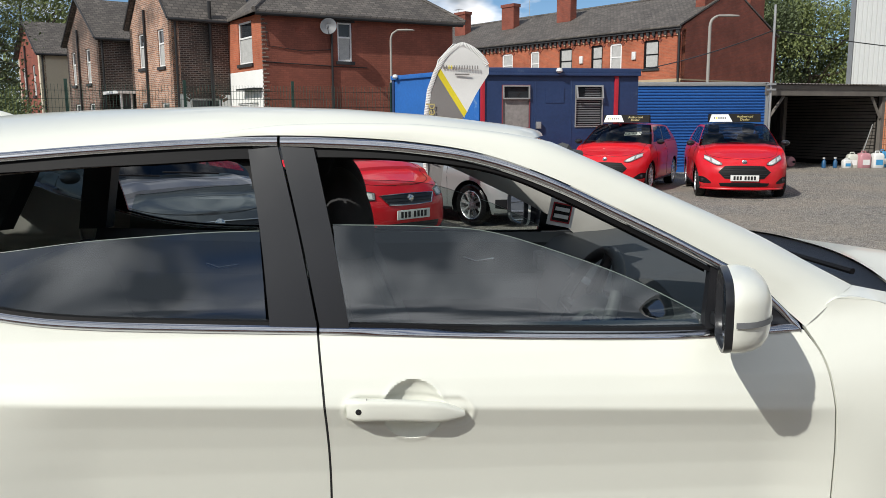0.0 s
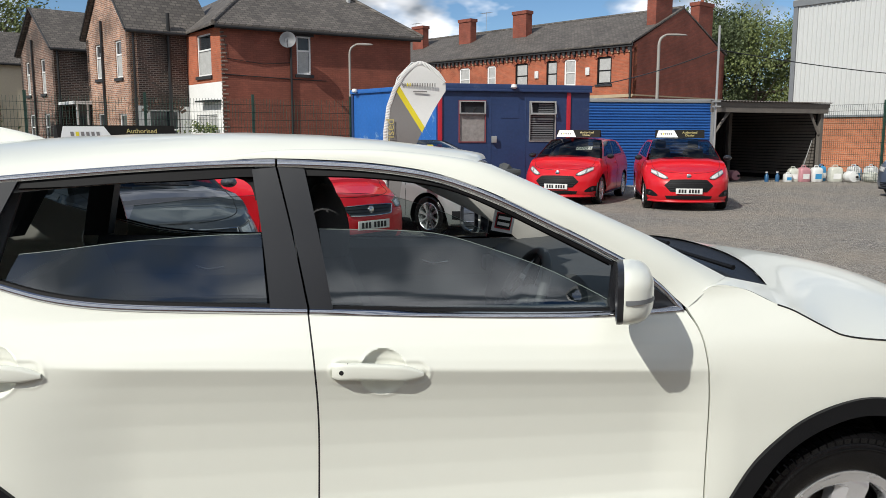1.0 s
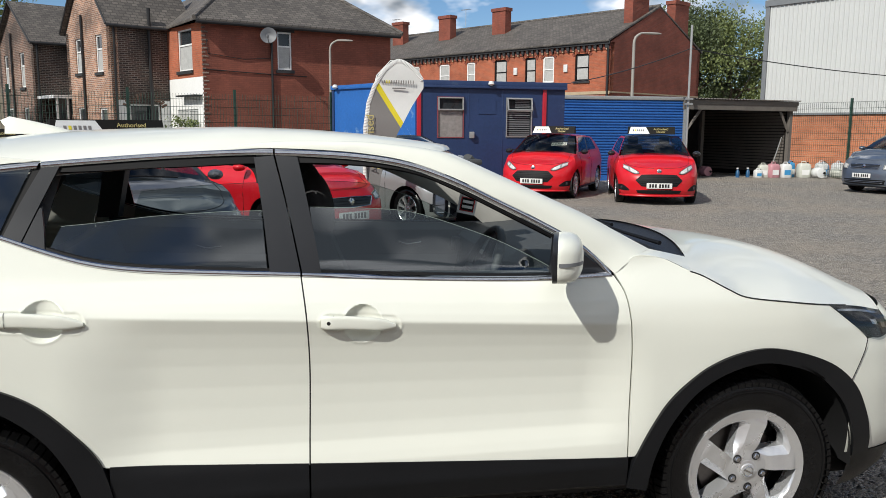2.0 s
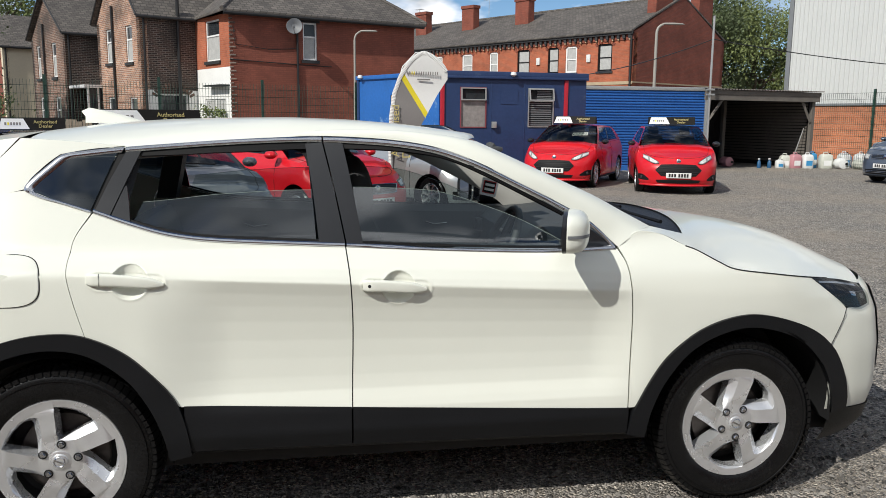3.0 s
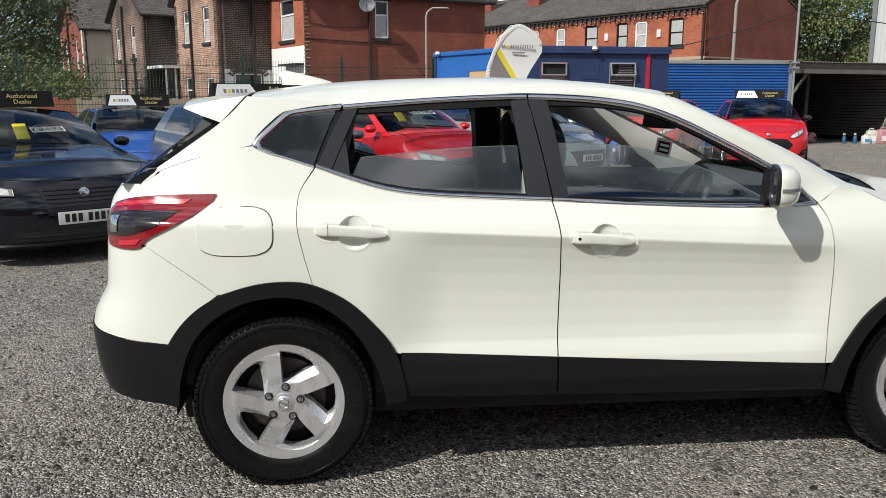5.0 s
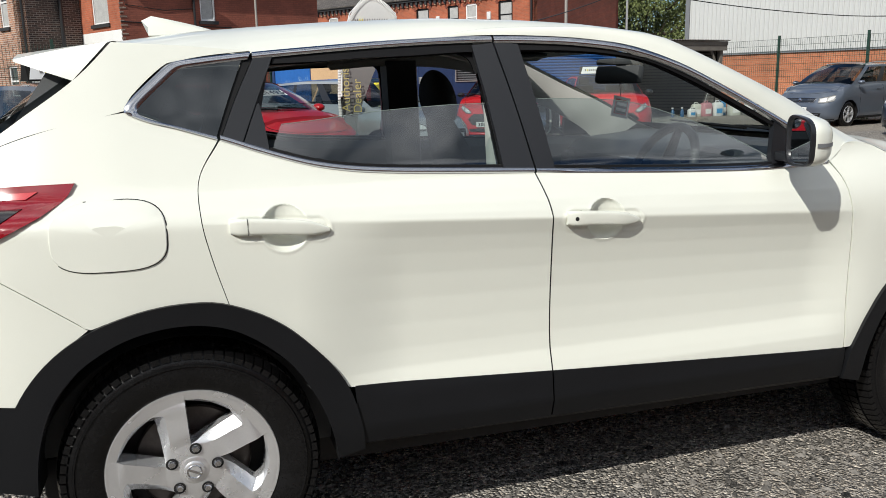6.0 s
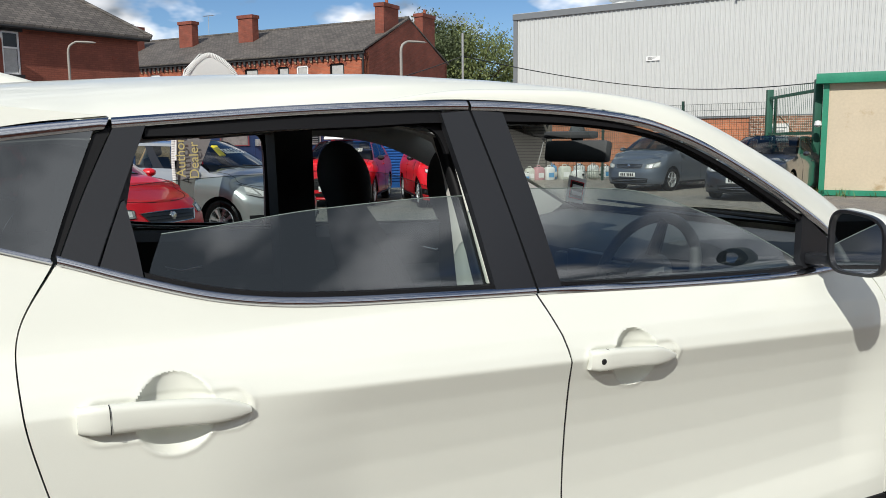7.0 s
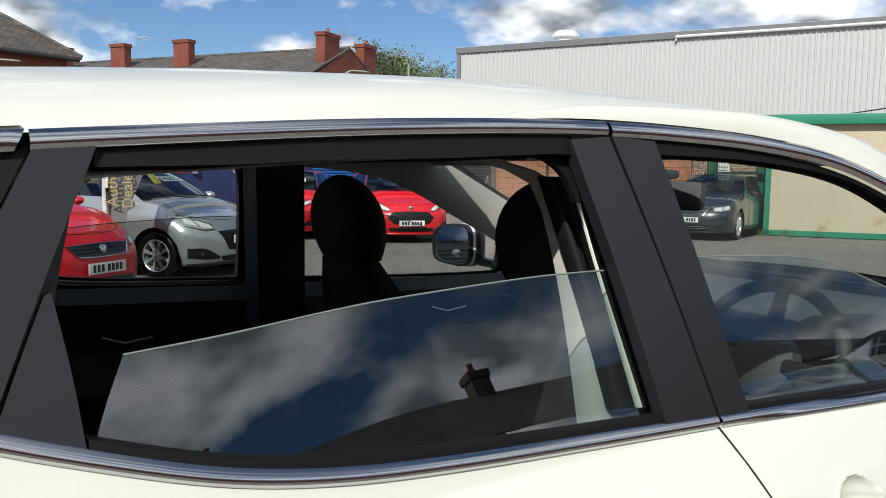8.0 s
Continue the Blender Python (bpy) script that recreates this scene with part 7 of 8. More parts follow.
def sign_on(parent, x, z, width=1.10, h=.19, yaw=0.0, words=True):
    """Roof board: a white half with a mark in bars, a black half with gold words."""
    b = new("roof_sign"); b.parent = parent; b.matrix_local = pose(x, 0, z, 0, 0, yaw); b["label"] = "white and black roof sign board"
    bm = bmesh.new()
    prof = [(-.10, 0), (.10, 0), (.035, h), (-.035, h)]
    a = [bm.verts.new((px, -width / 2, pz)) for px, pz in prof]
    c = [bm.verts.new((px, width / 2, pz)) for px, pz in prof]
    bm.faces.new(a); bm.faces.new(c[::-1])
    for k in range(4):
        bm.faces.new((a[k], a[(k + 1) % 4], c[(k + 1) % 4], c[k]))
    part("sign_body", bm, M_BADGEBLACK, b)
    tilt = math.degrees(math.atan2(.065, h))
    mf = Matrix.Translation((.071, 0, h / 2)) @ pose(0, 0, 0, 90 - tilt, 0, 90)  # local x runs to +y, y up the face
    # white half with a slanted end at its -y end
    bm = bmesh.new()
    q = [(-width / 2 + .01, -h / 2 + .008), (-width * .04, -h / 2 + .008), (-width * .12, h / 2 - .008), (-width / 2 + .06, h / 2 - .008)]
    lo = [bm.verts.new(mf @ Vector((u, v, .001))) for u, v in q]; hi = [bm.verts.new(mf @ Vector((u, v, .005))) for u, v in q]
    bm.faces.new(hi)
    for k in range(4):
        bm.faces.new((lo[k], lo[(k + 1) % 4], hi[(k + 1) % 4], hi[k]))
    part("white_panel", bm, M_WHITEVINYL, b)
    for k in range(6):
        bm = bmesh.new()
        u = -width * .40 + k * width * .042
        add_box(bm, u, u + width * .026, -.022, .022, .006, .008, 0, mf)
        part("mark_bar", bm, M_YELLOW if k == 1 else M_FLAGGREY, b)
    if words:
        text_ob("lettering", "Authorised", h * .40, M_GOLD, b, mf @ Matrix.Translation((width * .20, h * .17, .003)), "gold words")
        text_ob("lettering", "Dealer", h * .40, M_GOLD, b, mf @ Matrix.Translation((width * .20, -h * .20, .003)), "gold words")
    return b


def build_car(name, nose, alpha, spec, label, group="parked cars", category="car"):
    """A parked car. nose: plan place of its front; it faces (sin alpha, -cos alpha). Local x runs forwards, 0 at the nose."""
    s, c = math.sin(radians(alpha)), -math.cos(radians(alpha))
    car = thing(name, pose(nose[0], nose[1], 0, 0, 0, math.degrees(math.atan2(c, s))), label, category, group)
    L, W, H = spec["L"], spec["W"], spec["H"]
    w, R = W / 2, spec.get("R", .31)
    paint = spec["paint"]
    af, nf, ar, nr = spec.get("af", .62), spec.get("nf", 2.5), .42, 2.9
    xw, xrf, xrr, xrb = spec["xw"], spec["xrf"], spec["xrr"], spec["xrb"]
    zn, zc, zb = spec["zn"], spec["zc"], spec["zb"]
    wf = -spec["fo"]; wr = wf - spec["wb"]
    top_x, top_z = [-L, xrb + .02, xw, xw + .25, -.42, -.12, 0], [zb - spec.get("taildrop", .08), zb, zc, zc - .035, zn + .07, zn + .02, zn]
    ztop = lambda x: float(np.interp(x, top_x, top_z))
    Ra = R + .055
    lean = lambda z: spec.get("lean", .16) * max(0.0, (z - .48) / (zn - .48)) ** 1.8 + .06 * max(0, (.30 - z) / .15)

    def inset(z, x):
        t = (z - .18) / (ztop(x) - .18)
        return .055 * max(0, 1 - t / .16) ** 1.5 + .075 * max(0, (t - .72) / .28) ** 1.7 - .008 * math.exp(-((t - .66) / .05) ** 2)

    def front(y, z, off=0.0):
        ww = w - inset(z, -.4)
        t = min(.999, abs(y) / ww)
        return Vector((-af + (af + off) * (1 - t ** nf) ** (1 / nf) - lean(z) * (1 - .25 * t), y, z))

    cols = []  # (x, y, end weight, bottom)
    for th in np.linspace(0, math.pi / 2, 16):
        cols.append((-af + af * math.cos(th) ** (2 / nf), w * math.sin(th) ** (2 / nf), math.cos(th) ** .5 if th < 1.57 else 0, .19))
    xs = sorted(set(np.round(np.concatenate([np.linspace(-af - .03, -L + ar + .02, 30), [q for xc in (wf, wr) for q in np.concatenate([[xc + Ra + .003, xc - Ra - .003], xc + Ra * np.cos(np.linspace(0, math.pi, 15))])]]), 4)), reverse=True)
    for x in xs:
        zb0 = .21
        for xc in (wf, wr):
            if abs(x - xc) <= Ra:
                zb0 = R * .97 + math.sqrt(max(0, Ra * Ra - (x - xc) ** 2))
        if -L + ar < x < -af:
            cols.append((x, w, 0.0, max(.21, zb0)))
    for th in np.linspace(math.pi / 2, 0, 10):
        cols.append((-L + ar - ar * math.cos(th) ** (2 / nr), w * math.sin(th) ** (2 / nr), 0, .24))
    cols2 = [(x, max(b, max([R * .97 + math.sqrt(Ra * Ra - (x - xc) ** 2) for xc in (wf, wr) if abs(x - xc) < Ra and y > .8 * w] or [b]))) for x, y, e, b in cols]
    g = []
    for (x, y, e, b), (_, bb) in zip(cols, cols2):
        col = []
        zt = ztop(x)
        for v in np.linspace(0, 1, 13):
            z = bb + (zt - bb) * v
            k = 1 - inset(z, x) / w
            xx = x - lean(z) * e if e else x
            col.append(Vector((xx, y * k, z)))
        g.append(col)
    full = g + [[Vector((p.x, -p.y, p.z)) for p in col] for col in reversed(g)]
    sheet("body", full, paint, car, "", 0, (0, 1, 0), 40)
    # bonnet
    tops = [col[-1] for col in g]
    bon = [p for p in tops if p.x >= xw - .02]
    rows = []
    for p in bon:
        t = (p.x) / xw
        crown = .012 + .055 * min(1, t * 2.2)
        rows.append([Vector((p.x, p.y * u, p.z + crown * (1 - abs(u) ** 2.2) + .012 * math.exp(-((abs(u) - .62) / .10) ** 2) * min(1, 2 * t))) for u in np.linspace(-1, 1, 17)])
    bonnet = sheet("bonnet", rows, paint, car, "", 0, (0, 1, 0), 40)
    edge_l = [r[1] for r in rows if r[1].x < -.16]; edge_r = [r[15] for r in rows if r[15].x < -.16]
    for run_ in (edge_l, edge_r):
        tube("bonnet_gap", [p + Vector((0, 0, .001)) for p in run_], .0035, M_DARK, bonnet, seg=5)
    deck = [p for p in tops if p.x <= xrb + .05]
    sheet("tail_deck", [[Vector((p.x, p.y * u, p.z + .03 * (1 - u * u))) for u in np.linspace(-1, 1, 9)] for p in deck], paint, car, "", 0, (0, 1, 0), 40)
    # greenhouse
    yb = w - .085
    yr = w * spec.get("roofw", .70)
    zr = H - .055
    def screen(t, u, top, bot):
        a, b = top(u), bot(u)
        return a.lerp(b, t) + Vector((0.03, 0, .03)) * math.sin(math.pi * t)
    wtop = lambda u: Vector((xrf + .10 * (1 - u * u), yr * u * .97, zr + .04 * (1 - u * u)))
    wbot = lambda u: Vector((xw + .20 * (1 - u * u), yb * u * .95, zc + .03 * (1 - u * u) + .005))
    ws = sheet("windscreen", [[screen(t, u, wtop, wbot) for u in np.linspace(-1, 1, 13)] for t in np.linspace(0, 1, 9)], M_CARGLASS, car, "", 0, (0, 1, 0), 60)
    ws.visible_shadow = False
    rtop = lambda u: Vector((xrr - .06 * (1 - u * u), yr * u * .97, zr - .03 + .03 * (1 - u * u)))
    rbot = lambda u: Vector((xrb - .12 * (1 - u * u), yb * u * .93, zb + .01))
    sheet("rear_window", [[rtop(u).lerp(rbot(u), t) for u in np.linspace(-1, 1, 9)] for t in np.linspace(0, 1, 5)], M_CARGLASS, car, "", 0, (0, 1, 0), 60)
    roof_m = spec.get("roof", paint)
    rows = []
    for t in np.linspace(0, 1, 14):
        x = xrf + (xrr - xrf) * t
        zz = zr + .012 * math.sin(math.pi * t) - .03 * t * t
        rows.append([Vector((x + (.10 if t < .04 else -.06 if t > .96 else 0) * (1 - u * u), yr * u, zz + .045 * (1 - abs(u) ** 2.4))) for u in np.linspace(-1, 1, 15)])
    sheet("roof", rows, roof_m, car, "", 0, (0, 1, 0), 50)
    if spec.get("rails"):
        for sgn in (1, -1):
            xs_ = np.linspace(xrf - .12, xrr + .10, 9)
            tube("roof_rail", [(x, sgn * (yr - .05), zr + .035 + .045 * min(1, 6 * min(k, 8 - k) / 8)) for k, x in enumerate(xs_)], .014, M_GALV, car, "silver roof rail", seg=7)
    bottom = [(xw, yb, zc), ((xw + xrb) / 2, yb, (zc + zb) / 2), (xrb, yb - .02, zb)]
    topc = [(xrf, yr, zr), ((xrf + xrr) / 2, yr + .012, zr + .012), (xrr, yr, zr - .03)]
    gs = coons(bottom, topc, [bottom[0], topc[0]], [bottom[-1], topc[-1]], 28, 10)
    for sgn in (1, -1):
        bm_f = bmesh.new()
        posts = set(spec.get("posts", (12,)))
        last = spec.get("panes", 23)
        runs, cur = [], []
        for i in range(2, last + 2):
            if i > last or (cur and ((i in posts) != (cur[-1] in posts))):
                runs.append(cur); cur = []
            cur.append(i)
        tiles = [(bm_f, [(i, j) for i in range(28) for j in range(10) if not (2 <= i <= last and 1 <= j <= 8)], "pillar_frame", paint)]
        tiles += [(bmesh.new(), [(i, j) for i in r for j in range(1, 9)], "door_post" if r[0] in posts else "side_window", M_GLOSSBLACK if r[0] in posts else M_CARGLASS) for r in runs]
        for tgt, cells, nm, mt in tiles:
            for i, j in cells:
                tgt.faces.new([tgt.verts.new((gs[a, b][0], sgn * (gs[a, b][1] + .012 * math.sin(math.pi * b / 10)), gs[a, b][2])) for a, b in ((i, j), (i + 1, j), (i + 1, j + 1), (i, j + 1))])
            bmesh.ops.remove_doubles(tgt, verts=tgt.verts, dist=.0005)
            part(nm, tgt, mt, car)
        # door mirror
        bm = bmesh.new()
        rr = []
        for dx, k in ((-.05, .85), (-.03, 1), (.02, .95), (.06, .7), (.085, .2)):
            rr.append([bm.verts.new((xw - .20 + dx, sgn * (w + .065 + .085 * k * math.cos(a)), zc + .055 + .058 * k * math.sin(a))) for a in np.linspace(0, 2 * math.pi, 14, endpoint=False)])
        for p, q in zip(rr, rr[1:]):
            for k in range(14):
                bm.faces.new((p[k], p[(k + 1) % 14], q[(k + 1) % 14], q[k]))
        bm.faces.new(rr[0]); bm.faces.new(rr[-1])
        part("door_mirror", bm, spec.get("mirror", paint), car)
        # door gaps and handles
        for xx in spec.get("gaps", ()):
            tube("door_gap", [(xx, sgn * (w - inset(z, xx) + .001), z) for z in np.linspace(.30, ztop(xx) - .02, 8)], .004, M_DARK, car, seg=5)
        for xx in spec.get("handles", ()):
            tube("door_handle", [(xx - .08, sgn * (w - .005), ztop(xx) - .14), (xx, sgn * (w + .018), ztop(xx) - .135), (xx + .08, sgn * (w - .005), ztop(xx) - .13)], .011, paint, car, seg=7)
        # black tube stands in for the shadow line under the sill
        tube("sill_trim", [(x, sgn * (w - .03), .235) for x in np.linspace(wf - Ra - .02, wr + Ra + .02, 6)], .03, M_CLAD, car, seg=7)
    # cabin
    box("cabin", xrb + .15, xw - .05, -yb + .06, yb - .06, .35, zb - .16, M_TRIM, car, "", .05)
    box("dashboard", xw - .35, xw + .08, -yb + .05, yb - .05, zc - .25, zc + .005, M_TRIM, car, "", .06)
    for y in (-.36, .36):
        bm = bmesh.new()
        add_box(bm, -.08, .08, y - .22, y + .22, .45, zb + .18, .06, pose((xrf + xw) / 2 - .75, 0, 0, 0, -12, 0))
        add_box(bm, -.05, .05, y - .12, y + .12, zb + .20, zb + .38, .045, pose((xrf + xw) / 2 - .75, 0, 0, 0, -12, 0))
        part("front_seat", bm, M_CLOTH, car, "", 40)
    # front: lamps, grille, intakes
    def fquad(nm, bot, top, material, parent=None, off=.006, label="", n=10, th=.0):
        gg = coons(bot, top, [bot[0], top[0]], [bot[-1], top[-1]], n, 6)
        return sheet(nm, [[front(float(p[0]), float(p[1]), off) for p in r] for r in gg], material, parent or car, label, .02 if not th else th, (-1, 0, 0), 40)
    for sgn in (1, -1):
        hb = [(sgn * a * w, b) for a, b in spec["lamp_low"]]; ht = [(sgn * a * w, b) for a, b in spec["lamp_top"]]
        lamp = fquad("headlamp", hb, ht, M_HEADLAMP, None, .008, "clear headlamp")
        rim_ = [front(float(p[0]), float(p[1]), .009) for p in joined(resample(hb, 12), resample(ht, 12)[::-1], [hb[0], hb[0]])]
        tube("lamp_bezel", rim_, .004, M_GLOSSBLACK, lamp, seg=5)
        def shrink(k0, k1, v0, v1):
            b_, t_ = resample(hb, 20), resample(ht, 20)
            i0, i1 = int(k0 * 20), int(k1 * 20)
            return [tuple(b_[i] * (1 - v0) + t_[i] * v0) for i in range(i0, i1 + 1, 2)], [tuple(b_[i] * (1 - v1) + t_[i] * v1) for i in range(i0, i1 + 1, 2)]
        b_, t_ = shrink(.1, .5, .2, .85)
        fquad("lamp_bowl", b_, t_, M_LAMPBOWL, lamp, .011, "", 6, .002)
        b_, t_ = shrink(.6, .9, .25, .8)
        fquad("lamp_bowl", b_, t_, M_LAMPBOWL, lamp, .011, "", 6, .002)
        if spec.get("fog"):
            (y0, y1, z0, z1) = spec["fog"]
            ya = y0 * .45 + y1 * .55
            fg = fquad("fog_recess", [(sgn * y0 * w, z0), (sgn * ya * w, z0), (sgn * y1 * w, z0 + .02)], [(sgn * y0 * w, z0 + .03), (sgn * ya * w, z1), (sgn * y1 * w, z1 + .005)], M_CLAD, None, .005)
            ym, zm = sgn * (y0 * .35 + y1 * .65) * w, (z0 + z1) / 2
            p = front(ym, zm, .01)
            lathe("fog_lamp", [(.001, .02), (.03, .012), (.036, 0)], M_SMOKELENS, fg, seg=12, m=Matrix.Translation(p) @ pose(0, 0, 0, 0, 90, 0))
    for k, (yh0, yh1, z0, z1, mat) in enumerate(spec["grilles"]):
        n = 12
        sag = spec.get("sag", .008)
        bot = [(u * yh0 * w, z0 - sag * (1 - u * u)) for u in np.linspace(-1, 1, n)]; top = [(u * yh1 * w, z1 + sag * (1 - u * u)) for u in np.linspace(-1, 1, n)]
        gr = fquad("grille" if k == 0 else "lower_intake", bot, top, mat, None, .007, "", 16)
        nb = int((z1 - z0) / .032)
        for j in range(1, nb):
            t = j / nb
            yy = (yh0 * (1 - t) + yh1 * t) * w * .94
            tube("grille_bar", [front(y, z0 + (z1 - z0) * t, .012) for y in np.linspace(-yy, yy, 9)], .005, spec.get("bar", M_GLOSSBLACK), gr, seg=5)
        if k == 0 and spec.get("surround"):
            tube("grille_surround", [front(y, z, .012) for y, z in bot[::2] + [(yh0 * w, z0), (yh1 * w, z1)] + top[::-2] + [(-yh1 * w, z1), (-yh0 * w, z0)]], .008, M_CHROME, gr, seg=6)
    bz = spec["badge"]
    p = front(0, bz, .016)
    lathe("badge", [(.001, .012), (.032, .011), (.045, .006), (.048, -.01)], M_CHROME, car, seg=20, m=Matrix.Translation(p) @ pose(0, 0, 0, 0, 80, 0))
    pz = spec.get("plate", .42)
    plate_on(car, front(0, pz).x + .022, pz)
    # lower lip
    tube("front_lip", [front(y, .20, .012) for y in np.linspace(-w * .9, w * .9, 15)], .022, M_CLAD if not spec.get("lip") else spec["lip"], car, seg=7)
    for y in (.30, -.25):
        tube("wiper", [wbot(0) + Vector((.0, y, .03)), wbot(0) + Vector((-.06, y - .5, .06))], .009, M_SEAL, car, seg=5)
    for xc, ph in ((wf, .5), (wr, .9)):
        for sgn in (1, -1):
            wheel_parts(car, xc, sgn * (w - .115), R, .20, R * .66, ph, -1 if sgn < 0 else 1, False, spec.get("spokes", 5), spec.get("rim", M_ALLOY))
            bm = bmesh.new()
            rings = [[bm.verts.new((xc + Ra * 1.04 * math.cos(a), sgn * yy, R * .97 + Ra * 1.04 * math.sin(a))) for a in np.linspace(-.3, math.pi + .3, 18)] for yy in (w - .03, w - .34)]
            for k in range(17):
                bm.faces.new((rings[0][k], rings[0][k + 1], rings[1][k + 1], rings[1][k]))
            bm.faces.new(rings[1])
            part("wheel_well", bm, M_DARK, car)
    box("underbody", -L + .3, -.25, -w + .3, w - .3, .17, .30, M_DARK, car, "", .03)
    if spec.get("sign"):
        sign_on(car, xrf - .22 + spec.get("signx", 0), zr + .055, spec.get("signw", 1.1), spec.get("signh", .18), spec.get("signyaw", 0))
    if spec.get("price"):
        txt, u, t, size = spec["price"]
        cpt = screen(t, u, wtop, wbot)
        a, b = screen(t + .05, u, wtop, wbot), screen(t - .05, u, wtop, wbot)
        up = (b - a).normalized()
        nrm = Vector((up.z, 0, -up.x)).normalized()
        rt = up.cross(nrm)
        mm = Matrix((( rt.x, up.x, nrm.x, cpt.x - nrm.x * .02), (rt.y, up.y, nrm.y, cpt.y), (rt.z, up.z, nrm.z, cpt.z - nrm.z * .02), (0, 0, 0, 1)))
        pr = new("price_board"); pr.parent = car
        for k, ch in enumerate(txt):
            xk = (k - (len(txt) - 1) / 2) * size * .62
            bm = bmesh.new(); add_box(bm, xk - size * .28, xk + size * .28, -size * .55, size * .55, 0, .003, 0, mm); part("price_card", bm, spec.get("card", M_WHITEVINYL), pr)
            text_ob("price_figure", ch, size * 1.05, M_INK, pr, mm @ Matrix.Translation((xk, 0, .0045)))
    if spec.get("tag"):
        u, t = spec["tag"]
        cpt = screen(t, u, wtop, wbot)
        bm = bmesh.new()
        add_box(bm, -.012, .012, -.065, .065, -.13, .10, .010, Matrix.Translation(cpt + Vector((-.03, 0, -.02))) @ pose(0, 0, 0, 0, -48, 0))
        part("price_tag", bm, M_YELLOW, car, "yellow hanging tag")
    return car


HATCH = dict(L=3.97, W=1.72, H=1.47, wb=2.49, fo=.78, R=.315, xw=-1.02, xrf=-1.72, xrr=-3.45, xrb=-3.80, zn=.76, zc=1.0, zb=1.06, gaps=(-1.25, -2.35), handles=(-2.2,), posts=(12,))
FIESTA = dict(HATCH, paint=M_RED, mirror=M_GLOSSBLACK, nf=2.4, af=.72,
              lamp_low=[(.47, .665), (.60, .660), (.86, .775)], lamp_top=[(.49, .70), (.68, .795), (.90, .865)], badge=.715, plate=.415, lip=M_RED, sag=.012,
              grilles=[(.56, .42, .525, .640, M_GRILLE), (.42, .56, .400, .525, M_GRILLE), (.50, .54, .255, .315, M_GRILLE)], fog=(.70, .95, .30, .42))

build_car("red_hatchback", (8.66, 13.2), -19, dict(FIESTA, roof=M_GLOSSBLACK, sign=True, signw=1.05, signyaw=0), "red hatchback with black roof and a roof sign")
build_car("red_hatchback", (6.45, 15.05), -33, dict(FIESTA, sign=True, signw=1.05, price=("£6995", .48, .55, .12), card=M_JUGCLOUD), "red hatchback with a price board beside the blue cabin")
PEUGEOT = dict(HATCH, W=1.74, paint=M_SILVER, lamp_low=[(.56, .66), (.74, .655), (.90, .70)], lamp_top=[(.58, .72), (.76, .79), (.95, .90)],
               grilles=[(.36, .52, .38, .63, M_GRILLE), (.46, .52, .24, .30, M_CLAD)], badge=.70, plate=.52, fog=(.54, .93, .27, .41), spokes=8, xw=-1.0, tag=(-.25, .35), price=("£4695", .12, .40, .14), posts=(8, 9, 17))
build_car("silver_hatchback", (4.02, 10.05), 37, PEUGEOT, "silver hatchback beside a feather flag")
SEAT = dict(HATCH, L=4.06, W=1.70, H=1.45, paint=M_RED, lamp_low=[(.58, .62), (.74, .625), (.90, .67)], lamp_top=[(.55, .70), (.74, .735), (.92, .78)],
            grilles=[(.40, .50, .555, .665, M_GLOSSBLACK), (.56, .58, .24, .32, M_GLOSSBLACK)], badge=.62, plate=.43, surround=True, tag=(-.55, .5), price=("£4495", .1, .42, .15))
build_car("red_hatchback", (1.86, 8.12), 37, SEAT, "red hatchback with chrome-edged grille")
POLO = dict(HATCH, W=1.68, paint=M_GREY, lamp_low=[(.60, .62), (.76, .62), (.92, .66)], lamp_top=[(.58, .70), (.76, .735), (.93, .79)], grilles=[(.56, .56, .635, .70, M_GLOSSBLACK), (.50, .56, .24, .34, M_GLOSSBLACK)], badge=.69, plate=.42,
            price=("£4495", .0, .45, .14), sign=True, signw=1.2, surround=True)
build_car("grey_hatchback", (0.06, 5.30), 30, POLO, "dark grey hatchback with a roof sign")
SALOON = dict(L=4.95, W=1.88, H=1.45, wb=2.9, fo=.92, R=.34, xw=-1.50, xrf=-2.35, xrr=-3.55, xrb=-4.35, zn=.78, zc=1.0, zb=1.03, taildrop=.05, gaps=(-1.7, -2.75, -3.7), handles=(-2.5, -3.5), posts=(12, 13))
JAG = dict(SALOON, H=1.38, zn=.74, zc=.95, zb=.98, paint=M_NAVY, lamp_low=[(.60, .64), (.76, .65), (.92, .70)], lamp_top=[(.60, .70), (.78, .74), (.95, .79)], grilles=[(.34, .40, .46, .71, M_GLOSSBLACK), (.70, .60, .22, .32, M_GLOSSBLACK)], badge=.645, plate=.43, sign=True, signw=1.1, signh=.18,
           price=("£8495", .30, .58, .11), tag=(-.06, .60))
build_car("dark_saloon", (-2.20, 4.60), 37, JAG, "midnight blue saloon with a price board and roof sign")
SUV = dict(L=4.40, W=1.82, H=1.60, wb=2.67, fo=.86, R=.345, xw=-1.22, xrf=-1.95, xrr=-3.9, xrb=-4.25, zn=.92, zc=1.13, zb=1.17, gaps=(-1.45, -2.45), handles=(-2.3, -3.2), posts=(11, 12))
BMW = dict(SUV, H=1.35, R=.325, zn=.74, zc=.97, zb=1.02, L=4.32, W=1.78, paint=M_BLUECAR, lamp_low=[(.50, .60), (.70, .60), (.90, .64)], lamp_top=[(.50, .66), (.70, .69), (.92, .72)], grilles=[(.30, .32, .50, .66, M_GLOSSBLACK), (.60, .6, .26, .36, M_GLOSSBLACK)], badge=.70, plate=.42, sign=True, signw=.92, signh=.18)
